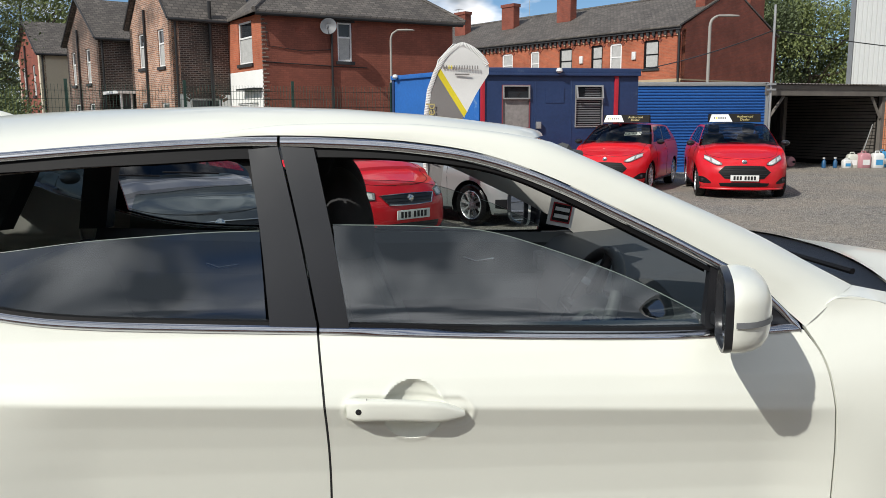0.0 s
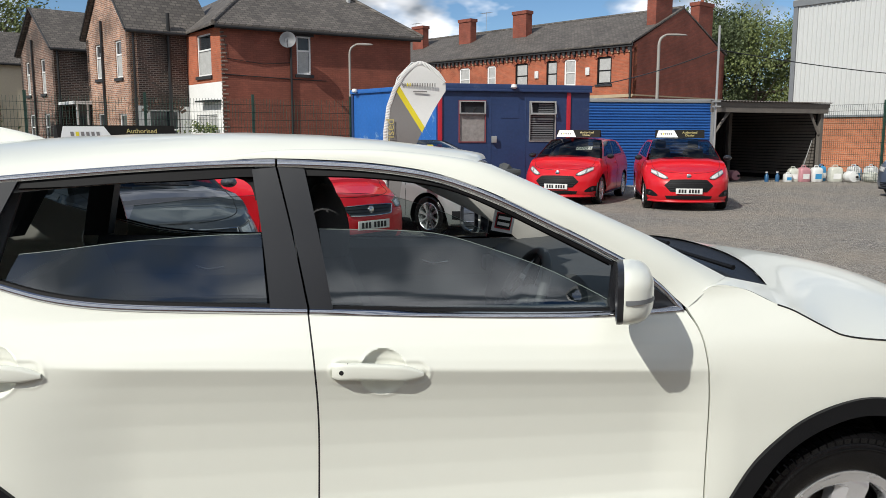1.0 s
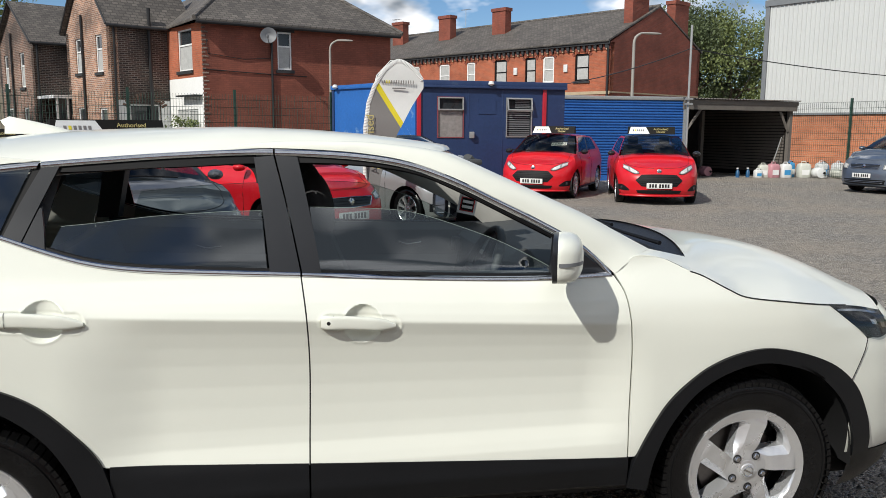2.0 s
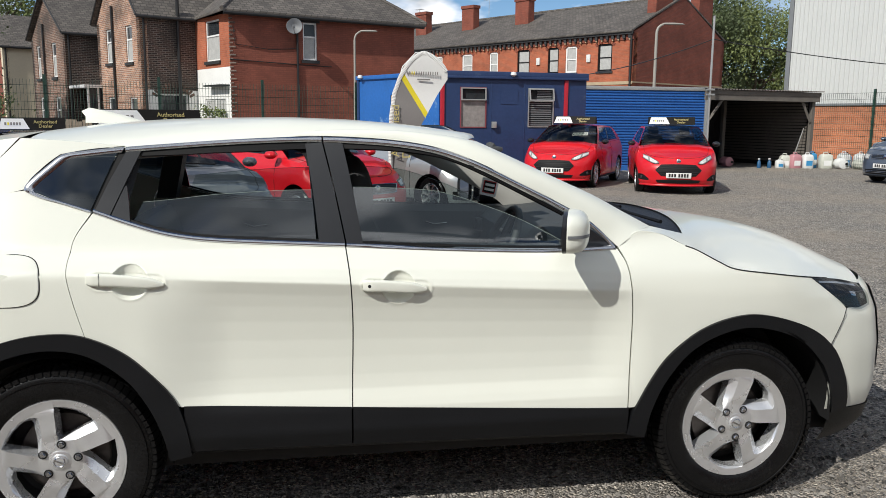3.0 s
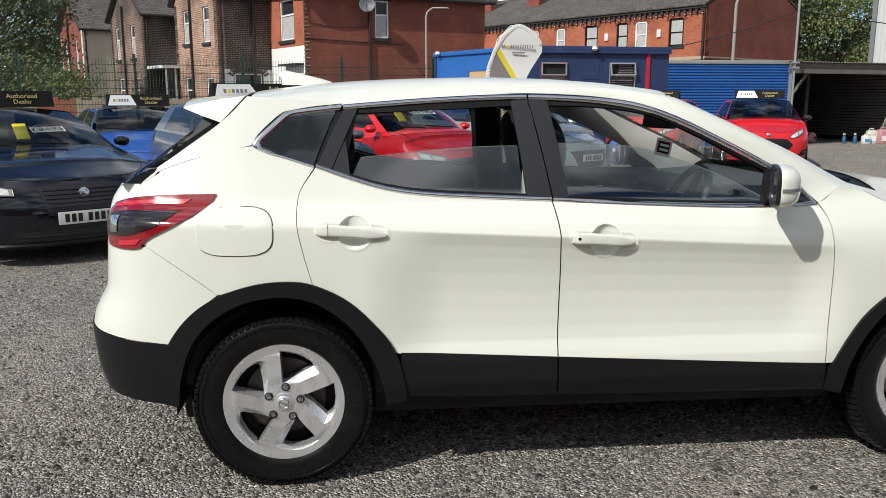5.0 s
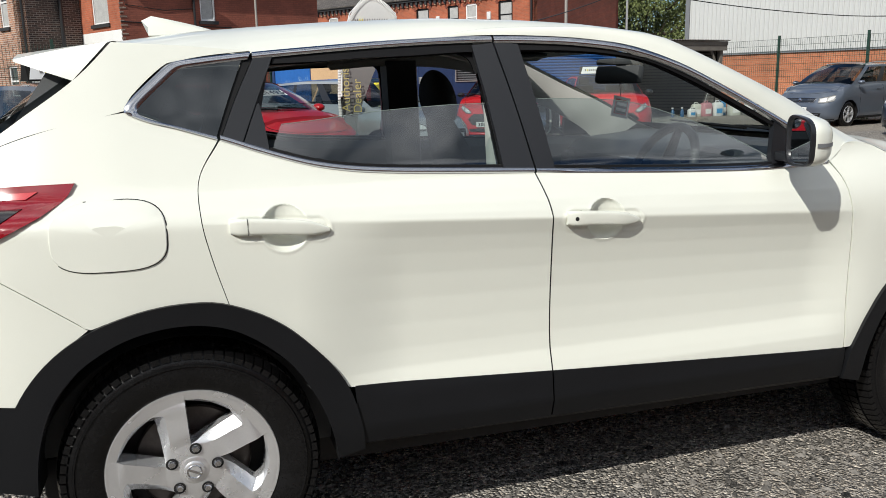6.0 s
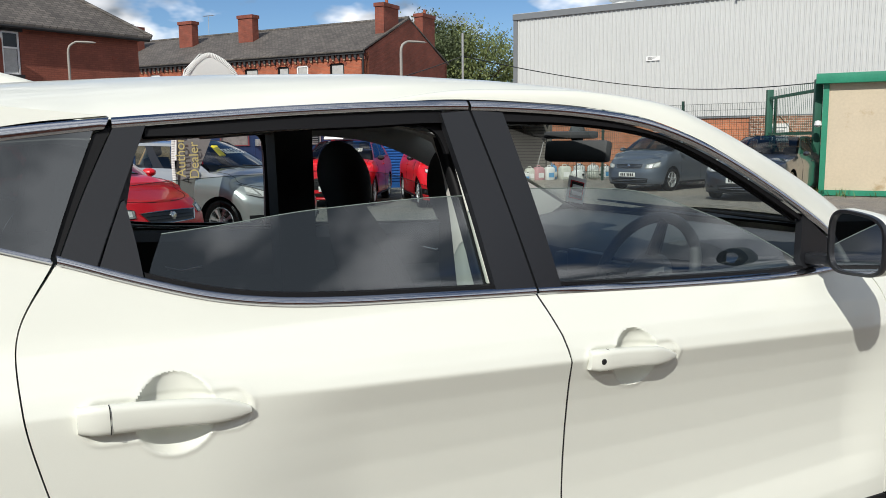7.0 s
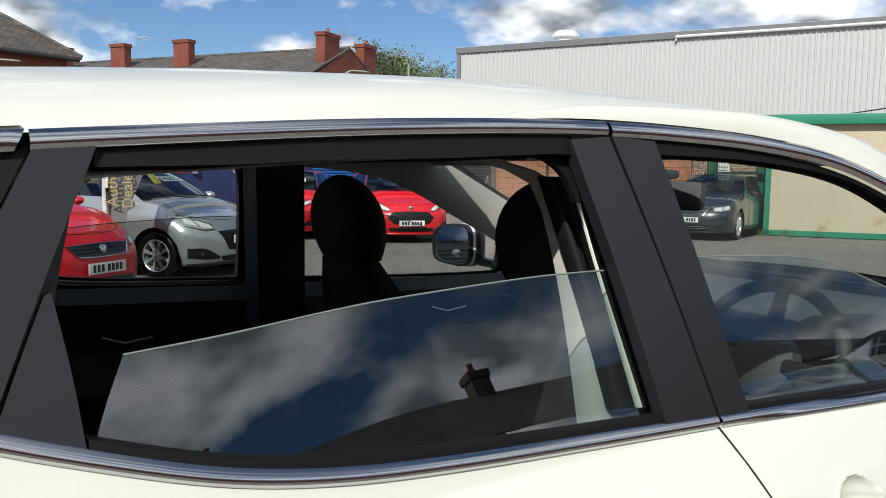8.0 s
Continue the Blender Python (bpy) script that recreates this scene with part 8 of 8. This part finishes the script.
build_car("blue_hatchback", (-2.32, 8.25), 24, BMW, "bright blue hatchback with a roof sign by the boundary fence")
MPV = dict(L=4.47, W=1.80, H=1.62, wb=2.70, fo=.86, R=.32, xw=-.98, xrf=-1.85, xrr=-4.1, xrb=-4.32, zn=.84, zc=1.07, zb=1.10, gaps=(-1.3, -2.35, -3.3), handles=(-2.1, -3.1), posts=(9, 10, 18))
ZAF = dict(MPV, paint=M_BLUEGREY, lamp_low=[(.56, .62), (.74, .62), (.90, .66)], lamp_top=[(.56, .74), (.76, .78), (.94, .85)], grilles=[(.44, .48, .64, .74, M_GLOSSBLACK), (.62, .66, .25, .36, M_CLAD)], badge=.70, plate=.46, bar=M_CHROME, surround=True, rails=True)
build_car("grey_people_carrier", (15.42, 15.7), -76, ZAF, "blue-grey people carrier in front of the brick wall")
INS = dict(SALOON, L=4.83, W=1.86, H=1.50, wb=2.74, paint=M_DARKGREY, lamp_low=[(.58, .66), (.74, .66), (.92, .70)], lamp_top=[(.56, .75), (.76, .78), (.95, .84)], grilles=[(.38, .46, .58, .74, M_GLOSSBLACK), (.48, .52, .24, .36, M_CLAD)], badge=.71, plate=.47, bar=M_CHROME, surround=True, fog=(.62, .82, .30, .37))
build_car("dark_hatchback", (14.75, 11.35), -68, INS, "dark grey hatchback saloon with a chrome grille")

# ---- site furniture ----
def mesh_fence(name, a, b, h=2.45, label="dark green welded mesh security fence"):
    a, b = Vector((*a, 0)), Vector((*b, 0))
    d = b - a
    L = d.length
    f = thing(name, pose(a.x, a.y, 0, 0, 0, math.degrees(math.atan2(d.y, d.x))), label, "fence", "boundary fence")
    n = max(2, round(L / 2.55))
    for k in range(n + 1):
        x = L * k / n
        box("post", x - .035, x + .035, -.03, .03, 0, h + .12, M_FENCE, f)
    vs, fs = [], []
    def bar(p0, p1, r):
        i = len(vs)
        if abs(p1[2] - p0[2]) > .1:
            vs.extend([(p0[0] - r, p0[1], p0[2]), (p0[0] + r, p0[1] + r, p0[2]), (p0[0] + r, p0[1] - r, p0[2]), (p1[0] - r, p1[1], p1[2]), (p1[0] + r, p1[1] + r, p1[2]), (p1[0] + r, p1[1] - r, p1[2])])
        else:
            vs.extend([(p0[0], p0[1], p0[2] - r), (p0[0], p0[1] + r, p0[2] + r), (p0[0], p0[1] - r, p0[2] + r), (p1[0], p1[1], p1[2] - r), (p1[0], p1[1] + r, p1[2] + r), (p1[0], p1[1] - r, p1[2] + r)])
        fs.extend([(i, i + 1, i + 4, i + 3), (i + 1, i + 2, i + 5, i + 4), (i + 2, i, i + 3, i + 5)])
    x = .05
    while x < L:
        bar((x, -.035, .05), (x, -.035, h), .004)
        x += .075
    z = .1
    while z <= h:
        bar((0, -.04, z), (L, -.04, z), .005)
        z += .2
    w = mesh_ob("wire_mesh", vs, fs, M_FENCE, f, "fine welded wires", 0)
    w["kind"] = "stuff"
    return f


def street_lamp(x, y, h, arm, aim, head=.75, r=.075):
    l = thing("street_lamp", pose(x, y, 0, 0, 0, aim), "grey steel street lamp with a flat lantern", "lamp post", "street lamps")
    lathe("column", [(r, 0), (r, 1.2), (r * .70, 1.3), (r * .62, h - .34)], M_LAMPPAINT, l, seg=14)
    tube("arm", [(0, 0, h - .36), (.01, 0, h - .25), (.06, 0, h - .12), (.17, 0, h - .03), (arm, 0, h)], [r * .60, r * .59, r * .57, r * .54, r * .5], M_LAMPPAINT, l, seg=10)
    bm = bmesh.new()
    rr = []
    for t, ww, hh in ((0, .04, .03), (.12, .08, .05), (.55, .10, .06), (.9, .08, .045), (1, .03, .015)):
        rr.append([bm.verts.new((arm - .03 + head * t, ww * math.cos(a), h + .015 + hh * math.sin(a) * (1 if math.sin(a) > 0 else .5))) for a in np.linspace(0, 2 * math.pi, 12, endpoint=False)])
    for p, q in zip(rr, rr[1:]):
        for k in range(12):
            bm.faces.new((p[k], p[(k + 1) % 12], q[(k + 1) % 12], q[k]))
    bm.faces.new(rr[0]); bm.faces.new(rr[-1])
    part("lantern", bm, M_LAMPPAINT, l)
    return l


mesh_fence("mesh_fence", (-16.0, 16.2), (2.3, 20.9))
mesh_fence("mesh_fence", (17.95, 23.6), (20.75, 15.2), 2.5)
street_lamp(2.82, 30.6, 4.98, .25, -4, .70, .07)
street_lamp(13.74, 26.2, 5.08, .25, 0, .85, .085)


def pole_and_cables():
    p = thing("wire_pole", pose(13.28, 20.95, 0), "thin grey metal pole beside the container", "pole")
    tube("pole", [(0, 0, 0), (0, 0, 4.75)], .035, M_GALV, p, seg=8)
    for z in (2.35, 2.5):
        box("pole_bracket", -.10, .12, -.08, .05, z, z + .05, M_GALV, p)
    c = thing("overhead_cable", Matrix.Identity(4), "slack black overhead cable", "cable")
    def span(a, b, sag):
        a, b = Vector(a), Vector(b)
        tube("cable_span", [a.lerp(b, t) - Vector((0, 0, sag * 4 * t * (1 - t))) for t in np.linspace(0, 1, 24)], .016, M_PIPE, c, seg=5)
    span((13.28, 20.95, 4.05), (22.3, 22.6, 3.45), .10)
    span((22.3, 22.6, 3.45), (19.2, 8.6, 3.15), .35)
    span((8.6, 24.5, 2.9), (13.28, 20.95, 4.05), .25)


pole_and_cables()


def gate():
    g = thing("steel_gate", pose(20.6, 15.3, 0, 0, 0, math.degrees(math.atan2(-3.6, -2.6))), "dull green steel palisade gate", "gate")
    box("gate_post", -.09, .09, -.09, .09, 0, 2.85, M_GATE, g, "", .01)
    box("gate_post", 4.15, 4.30, -.09, .09, 0, 2.85, M_GATE, g, "", .01)
    for z in (.3, 1.5, 2.55):
        box("gate_rail", .09, 4.15, -.03, .03, z, z + .08, M_GATE, g)
    for k in range(26):
        bm = bmesh.new()
        x = .20 + k * .153
        add_box(bm, x - .004, x + .004, -.042, -.034, .12, 2.80)
        part("gate_bar", bm, M_GATE, g)
    # low brick wall behind the gate
    w = thing("boundary_wall", pose(20.75, 16.1, 0, 0, 0, -42), "weathered brick boundary wall with a white notice", "wall", kind="structure")
    local_part("brickwork", wall_mesh(3.9, 2.1, [], .23), M_BRICK, w, Matrix.Identity(4))
    n = box("notice", .62, 1.12, -.03, -.01, 1.32, 1.86, M_WHITEVINYL, w, "faded white notice")
    for k in range(4):
        box("notice_line", .68, 1.06 - .06 * (k % 2), -.034, -.031, 1.72 - k * .10, 1.75 - k * .10, M_FLASH, n)


gate()


def feather_flag():
    f = thing("feather_flag", pose(2.35, 9.58, 0, 0, 0, 2), "white and grey feather flag with a yellow stripe and gold words", "flag")
    tube("flag_pole", [(-.16, 0, 0), (-.17, 0, 1.2), (-.13, 0, 1.9), (.0, 0, 2.35), (.20, 0, 2.56), (.42, 0, 2.56)], [.018, .016, .013, .01, .008, .006], M_JUGWHITE, f, seg=8)
    box("flag_base", -.36, .04, -.2, .2, 0, .05, M_CLAD, f, "", .01)
    # outline: left edge from bottom up, over the round top, down to the right tip, back along the slanted foot
    def left(z):
        return float(np.interp(z, [.35, 1.2, 1.6, 1.95, 2.2, 2.4, 2.52, 2.58], [-.20, -.21, -.20, -.15, -.06, .06, .18, .30]))
    def right(z):
        return float(np.interp(z, [.35, .9, 1.5, 1.9, 2.17, 2.28, 2.40, 2.50, 2.56, 2.58], [-.02, .06, .30, .52, .70, .70, .62, .50, .38, .30]))
    def ripple(x, z):
        return .02 * math.sin(3 * x + 2.2 * z) + .012 * math.sin(7 * z)
    def cloth(name, material, lo, hi, za, zb, dy, nz=40, nx=10, label=""):
        g = []
        for z in np.linspace(za, zb, nz + 1):
            a, b = max(left(z), lo(z)), min(right(z), hi(z))
            b = max(a + .0005, b)
            g.append([Vector((a + (b - a) * t, dy + ripple(a + (b - a) * t, z), z)) for t in np.linspace(0, 1, nx + 1)])
        return sheet(name, g, material, f, label, 0, (0, 1, 0), 60)
    stripe = lambda z: float(np.interp(z, [1.2, 1.5, 2.2, 2.3], [.62, .44, .0, -.06]))  # centre line of the yellow stripe
    cloth("flag_white", M_FLAGWHITE, lambda z: stripe(z) + .045, lambda z: 9, 1.42, 2.575, 0)
    cloth("flag_stripe", M_YELLOW, lambda z: stripe(z) - .045, lambda z: stripe(z) + .045, 1.40, 2.26, 0)
    cloth("flag_grey", M_FLAGGREY, lambda z: -9, lambda z: stripe(z) - .045, .35, 2.22, 0)
    # white ruffled sleeve along the pole edge and the top
    pts = [(left(z), z) for z in np.linspace(.40, 2.55, 26)] + [(.34, 2.575), (.45, 2.535), (.55, 2.47), (.63, 2.39), (.69, 2.30)]
    r = resample([(x, 0, z) for x, z in pts], 260)
    bm = bmesh.new()
    prev = None
    for k, p in enumerate(r):
        d = r[min(k + 1, 260)] - r[max(k - 1, 0)]
        nrm = Vector((-d[2], 0, d[0])).normalized()
        y = ripple(p[0], p[2]) - .006 + (.003 if k % 2 else -.002)
        cur = [bm.verts.new(Vector((p[0], y, p[2])) - nrm * .05), bm.verts.new(Vector((p[0], y - .010, p[2])) - nrm * .02), bm.verts.new(Vector((p[0], y, p[2])) + nrm * .012)]
        if prev:
            for i in range(2):
                bm.faces.new((prev[i], prev[i + 1], cur[i + 1], cur[i]))
        prev = cur
    part("flag_sleeve", bm, M_FLAGWHITE, f, "white ruffled sleeve", 40)
    # wordmark drawn as bars
    for k in range(14):
        x = .06 + k * .036
        box("mark_bar", x, x + .013, -.036, -.028, 2.232, 2.278, M_YELLOW if k in (2, 3) else M_FLAGGREY, f)
    box("mark_bar", .22, .42, -.034, -.026, 2.15, 2.17, M_FLAGGREY, f)
    text_ob("lettering", "Authorised", .175, M_GOLD, f, Matrix.Translation((-.115, -.045, 1.38)) @ pose(0, 0, 0, 90, -90, 0), "gold words")
    text_ob("lettering", "Dealer", .175, M_GOLD, f, Matrix.Translation((.055, -.045, 1.20)) @ pose(0, 0, 0, 90, -90, 0), "gold words")


feather_flag()


def board_fence(a, b, h, label, mat=None):
    a, b = Vector((*a, 0)), Vector((*b, 0))
    d = b - a
    f = thing("board_fence", pose(a.x, a.y, 0, 0, 0, math.degrees(math.atan2(d.y, d.x))), label, "fence", "back garden fences")
    n = int(d.length / .15)
    for k in range(n):
        x = k * .15
        hh = h + .04 * math.sin(k * 1.7) + (.03 if k % 7 == 0 else 0)
        red = 8 <= k % 38 < 15
        box("fence_board", x, x + .14, -.012, .012, 0, hh, (mat or M_FENCEWOOD) if not red else M_LINTEL if mat else M_BUFFRED, f)
    for z in (.4, h - .35):
        box("fence_rail", 0, d.length, .012, .06, z, z + .08, M_FENCEWOOD, f)


M_BUFFRED = pbr("red_stained_board", (0.33, 0.12, 0.07), .8, var=.2, scale=3, fine=40, island=.3)
board_fence((-15.5, 19.0), (-4.6, 23.2), 1.42, "weathered board fence with a few red boards")


# ---- plastic containers by the lean-to ----
def jug(x, y, w, d, h, material, kind="jerry", lay=False, cap=None):
    names = {"jerry": "jerrycan", "drum": "plastic_drum", "spray": "spray_bottle"}
    g = thing(names[kind], (pose(x, y, 0, 0, 0, random.uniform(-25, 25)) if not lay else pose(x, y, w / 2, 90, 0, random.uniform(-20, 20))), {"jerry": "square plastic jerrycan with a handle", "drum": "round plastic drum lying or standing on gravel", "spray": "blue trigger spray bottle on gravel"}[kind], "container", "cleaning liquid containers")
    bm = bmesh.new()
    if kind == "jerry":
        prof = [(0, .92), (.03, 1), (h * .72, 1), (h * .84, .86), (h * .90, .55)]
        rr = []
        for z, k in prof:
            rr.append([bm.verts.new((w / 2 * k * math.copysign(abs(math.cos(a)) ** .45, math.cos(a)), d / 2 * k * math.copysign(abs(math.sin(a)) ** .45, math.sin(a)), z)) for a in np.linspace(0, 2 * math.pi, 20, endpoint=False)])
        for p, q in zip(rr, rr[1:]):
            for k in range(20):
                bm.faces.new((p[k], p[(k + 1) % 20], q[(k + 1) % 20], q[k]))
        bm.faces.new(rr[0]); bm.faces.new(rr[-1])
        part("body", bm, material, g, "", 40)
        tube("handle", [(-w * .22, 0, h * .86), (-w * .20, 0, h), (w * .12, 0, h), (w * .2, 0, h * .88)], .016, material, g, seg=7)
        lathe("cap", [(.028, h * .88), (.03, h * .90), (.03, h * .97), (.001, h * .975)], cap or M_SEAL, g, seg=12, m=Matrix.Translation((w * .30, 0, 0)))
        box("label_patch", -w * .3, w * .3, -d / 2 - .004, -d / 2 + .01, h * .18, h * .5, M_WHITEVINYL if material is not M_JUGWHITE else M_JUGBLUE, g)
    elif kind == "drum":
        lathe("body", [(.001, 0), (w / 2 * .95, 0), (w / 2, .02), (w / 2, h * .3), (w / 2 * 1.03, h * .33), (w / 2, h * .36), (w / 2, h * .85), (w / 2 * .9, h * .95), (w / 2 * .3, h), (.001, h)], material, g, seg=24)
        lathe("cap", [(.04, h), (.04, h + .04), (.001, h + .04)], M_SEAL, g, seg=12, m=Matrix.Translation((w * .2, 0, 0)))
    else:
        lathe("body", [(.001, 0), (w / 2, 0), (w / 2, h * .55), (w / 2 * .4, h * .72), (.012, h * .78)], material, g, seg=14)
        box("trigger_head", -.05, .03, -.015, .015, h * .78, h * .92, M_JUGWHITE, g, "", .005)
    return g


# bottle blue deepened in colour for the shade at the lean-to's mouth
M_SPRAYBLUE = pbr("shade_blue_plastic", (0.02, 0.09, 0.20), 0.35, var=0.12)
for spec in ((15.95, 22.37, .13, .13, .36, M_SPRAYBLUE, "spray"), (16.36, 22.42, .13, .13, .36, M_SPRAYBLUE, "spray"), (16.66, 22.30, .26, .22, .30, M_JUGWHITE, "jerry"), (16.92, 22.42, .34, .28, .48, M_JUGCLOUD, "jerry"),
             (17.21, 22.28, .38, .32, .52, M_JUGPINK, "jerry"), (17.62, 22.20, .36, .30, .52, M_JUGWHITE, "jerry"), (17.95, 22.45, .28, .26, .56, M_JUGBLUE, "jerry"), (18.27, 22.15, .42, .34, .54, M_JUGCLOUD, "jerry"),
             (18.98, 22.2, .38, .32, .56, M_JUGWHITE, "jerry"), (19.30, 22.55, .34, .30, .50, M_JUGBLUE, "jerry"), (19.50, 22.05, .40, .34, .56, M_JUGWHITE, "jerry"), (19.95, 21.9, .36, .32, .50, M_JUGWHITE, "jerry")):
    jug(*spec)
jug(18.60, 21.95, .36, .36, .42, M_JUGWHITE, "drum", True)
jug(19.12, 21.75, .34, .34, .40, M_JUGCLOUD, "drum", True)
jug(15.2, 23.4, .34, .34, .40, M_JUGPINK, "drum", True)
jug(14.7, 23.6, .30, .26, .34, M_JUGCLOUD, "jerry")


# ---- trees and plants ----
def tree(name, x, y, h, spread, trunk_r, leaves, leaf, material, label, seed, crown_low=.25, cl=46, clump=.16):
    rnd = random.Random(seed)
    t = thing(name, pose(x, y, 0), label, "tree", "trees")
    bm = bmesh.new()
    add_tube(bm, [(0, 0, 0), (.1, .05, h * .25), (-.1, .1, h * .55), (.05, 0, h * .85)], [trunk_r, trunk_r * .8, trunk_r * .5, trunk_r * .15], 9)
    tips = []
    for k in range(16):
        a = rnd.uniform(0, 6.28)
        z0 = h * rnd.uniform(.28, .7)
        r = spread * rnd.uniform(.5, .95) * (1 - .5 * max(0, z0 / h - .4))
        tip = Vector((r * math.cos(a), r * math.sin(a), z0 + h * rnd.uniform(.08, .28)))
        add_tube(bm, [(0, 0, z0), tuple(tip * .5 + Vector((0, 0, z0 * .5 + .3)) * .5 + Vector((0, 0, z0 * .12))), tuple(tip)], [trunk_r * .35, trunk_r * .2, trunk_r * .06], 6)
        tips.append(tip)
    part("trunk", bm, M_BARK, t, "", 40)
    vs, fs = [], []
    centres = []
    for k in range(cl):
        a, b = rnd.uniform(0, 6.28), rnd.uniform(-.9, 1.0)
        rr = spread * (1 - abs(b) ** 2.4 * .75) * rnd.uniform(.55, 1.05)
        centres.append(Vector((rr * math.cos(a), rr * math.sin(a), h * (crown_low + (1 - crown_low) * (b * .5 + .5)))))
    for k in range(leaves):
        c = rnd.choice(centres)
        p = c + Vector((rnd.gauss(0, 1), rnd.gauss(0, 1), rnd.gauss(0, .8))) * spread * clump
        n = Vector((rnd.gauss(0, 1), rnd.gauss(0, 1), rnd.gauss(.4, 1))).normalized()
        u = n.orthogonal().normalized()
        v = n.cross(u)
        s = leaf * rnd.uniform(.6, 1.3)
        i = len(vs)
        vs += [tuple(p - u * s), tuple(p + v * s * .55 + n * s * .15), tuple(p + u * s), tuple(p - v * s * .55 + n * s * .15)]
        fs.append((i, i + 1, i + 2, i + 3))
    me = bpy.data.meshes.new("crown")
    me.from_pydata(vs, [], fs)
    me.materials.append(material)
    ob = new("crown", me)
    ob.parent = t
    ob["kind"] = "stuff"
    return t


tree("broad_tree", 34.5, 55, 9.5, 5.2, .4, 30000, .115, M_LEAF2, "full leafy tree behind the terrace gable", 3, .1)
tree("broad_tree", 30.5, 56, 10.4, 4.2, .4, 24000, .115, M_LEAF, "tall dark leafy tree behind the terrace gable", 5, .1)
tree("broad_tree", 40.0, 54, 8.6, 4.2, .4, 18000, .115, M_LEAF2, "leafy tree beside the warehouse", 9, .1)
tree("broad_tree", -15.4, 31.5, 7.4, 3.4, .35, 34000, .075, M_LEAF, "dark leafy tree at the back gardens", 11, .12)
tree("broad_tree", -22.0, 61, 12.0, 6.5, .4, 26000, .13, M_LEAF2, "tall yellowish leafy tree behind the houses", 12, .12)
tree("broad_tree", -11.0, 25.6, 2.75, 2.1, .10, 11000, .06, M_LEAF2, "low clipped garden bush behind the fence", 13, .05)
tree("broad_tree", -2.9, 29.9, 1.9, .8, .05, 1600, .06, M_LEAF2, "small garden shrub by the house wall", 14, .1)


def weeds():
    rnd = random.Random(21)
    vs, fs = [], []
    def tuft(x, y, n, h, r):
        for k in range(n):
            a = rnd.uniform(0, 6.28)
            b = Vector((x + rnd.gauss(0, r), y + rnd.gauss(0, r), 0))
            tip = b + Vector((math.cos(a) * h * .5, math.sin(a) * h * .5, h * rnd.uniform(.5, 1)))
            s = Vector((-math.sin(a), math.cos(a), 0)) * .012
            i = len(vs)
            vs.extend([tuple(b - s), tuple(b + s), tuple(tip)])
            fs.append((i, i + 1, i + 2))
    for x, y, n in ((17.7, 12.2, 120), (17.8, 11.9, 160), (18.2, 11.1, 60), (18.7, 10.3, 40), (17.6, 12.8, 80), (19.4, 17.6, 60)):
        tuft(x, y, n, .28, .22)
    w = mesh_ob("weeds", vs, fs, M_LEAF2, None, "", 0)
    tagged(w, "scruffy green weeds on the gravel", "weeds", kind="stuff")


weeds()


def loose_stones():
    """Loose chippings where the camera passes nearest."""
    rnd = random.Random(5)
    vs, fs = [], []
    base = [(0, 0, .7), (.9, 0, .1), (.3, .85, .15), (-.75, .5, .05), (-.7, -.6, .1), (.35, -.85, .0)]
    for k in range(42000):
        x = rnd.uniform(-3.2, 5.2) + rnd.gauss(0, .55)
        y = (rnd.uniform(-1.0, 1.1) if rnd.random() < .62 else rnd.uniform(1.1, 5.5)) + rnd.gauss(0, .35)
        s = min(.021, .0058 * rnd.paretovariate(2.4))
        a = rnd.uniform(0, 6.28)
        ca, sa = math.cos(a), math.sin(a)
        sx, sy, sz = rnd.uniform(.7, 1.4), rnd.uniform(.6, 1.0), rnd.uniform(.5, 1.1)
        i = len(vs)
        for px, py, pz in base:
            px, py, pz = px * sx * s, py * sy * s, pz * sz * s
            vs.append((x + ca * px - sa * py, y + sa * px + ca * py, pz + .001))
        fs += [(i, i + 1, i + 2), (i, i + 2, i + 3), (i, i + 3, i + 4), (i, i + 4, i + 5), (i, i + 5, i + 1)]
    me = bpy.data.meshes.new("loose_chippings")
    me.from_pydata(vs, [], fs)
    me.materials.append(M_STONE)
    ob = new("loose_chippings", me)
    tagged(ob, "loose grey stone chippings on the ground", "gravel", kind="stuff")


loose_stones()
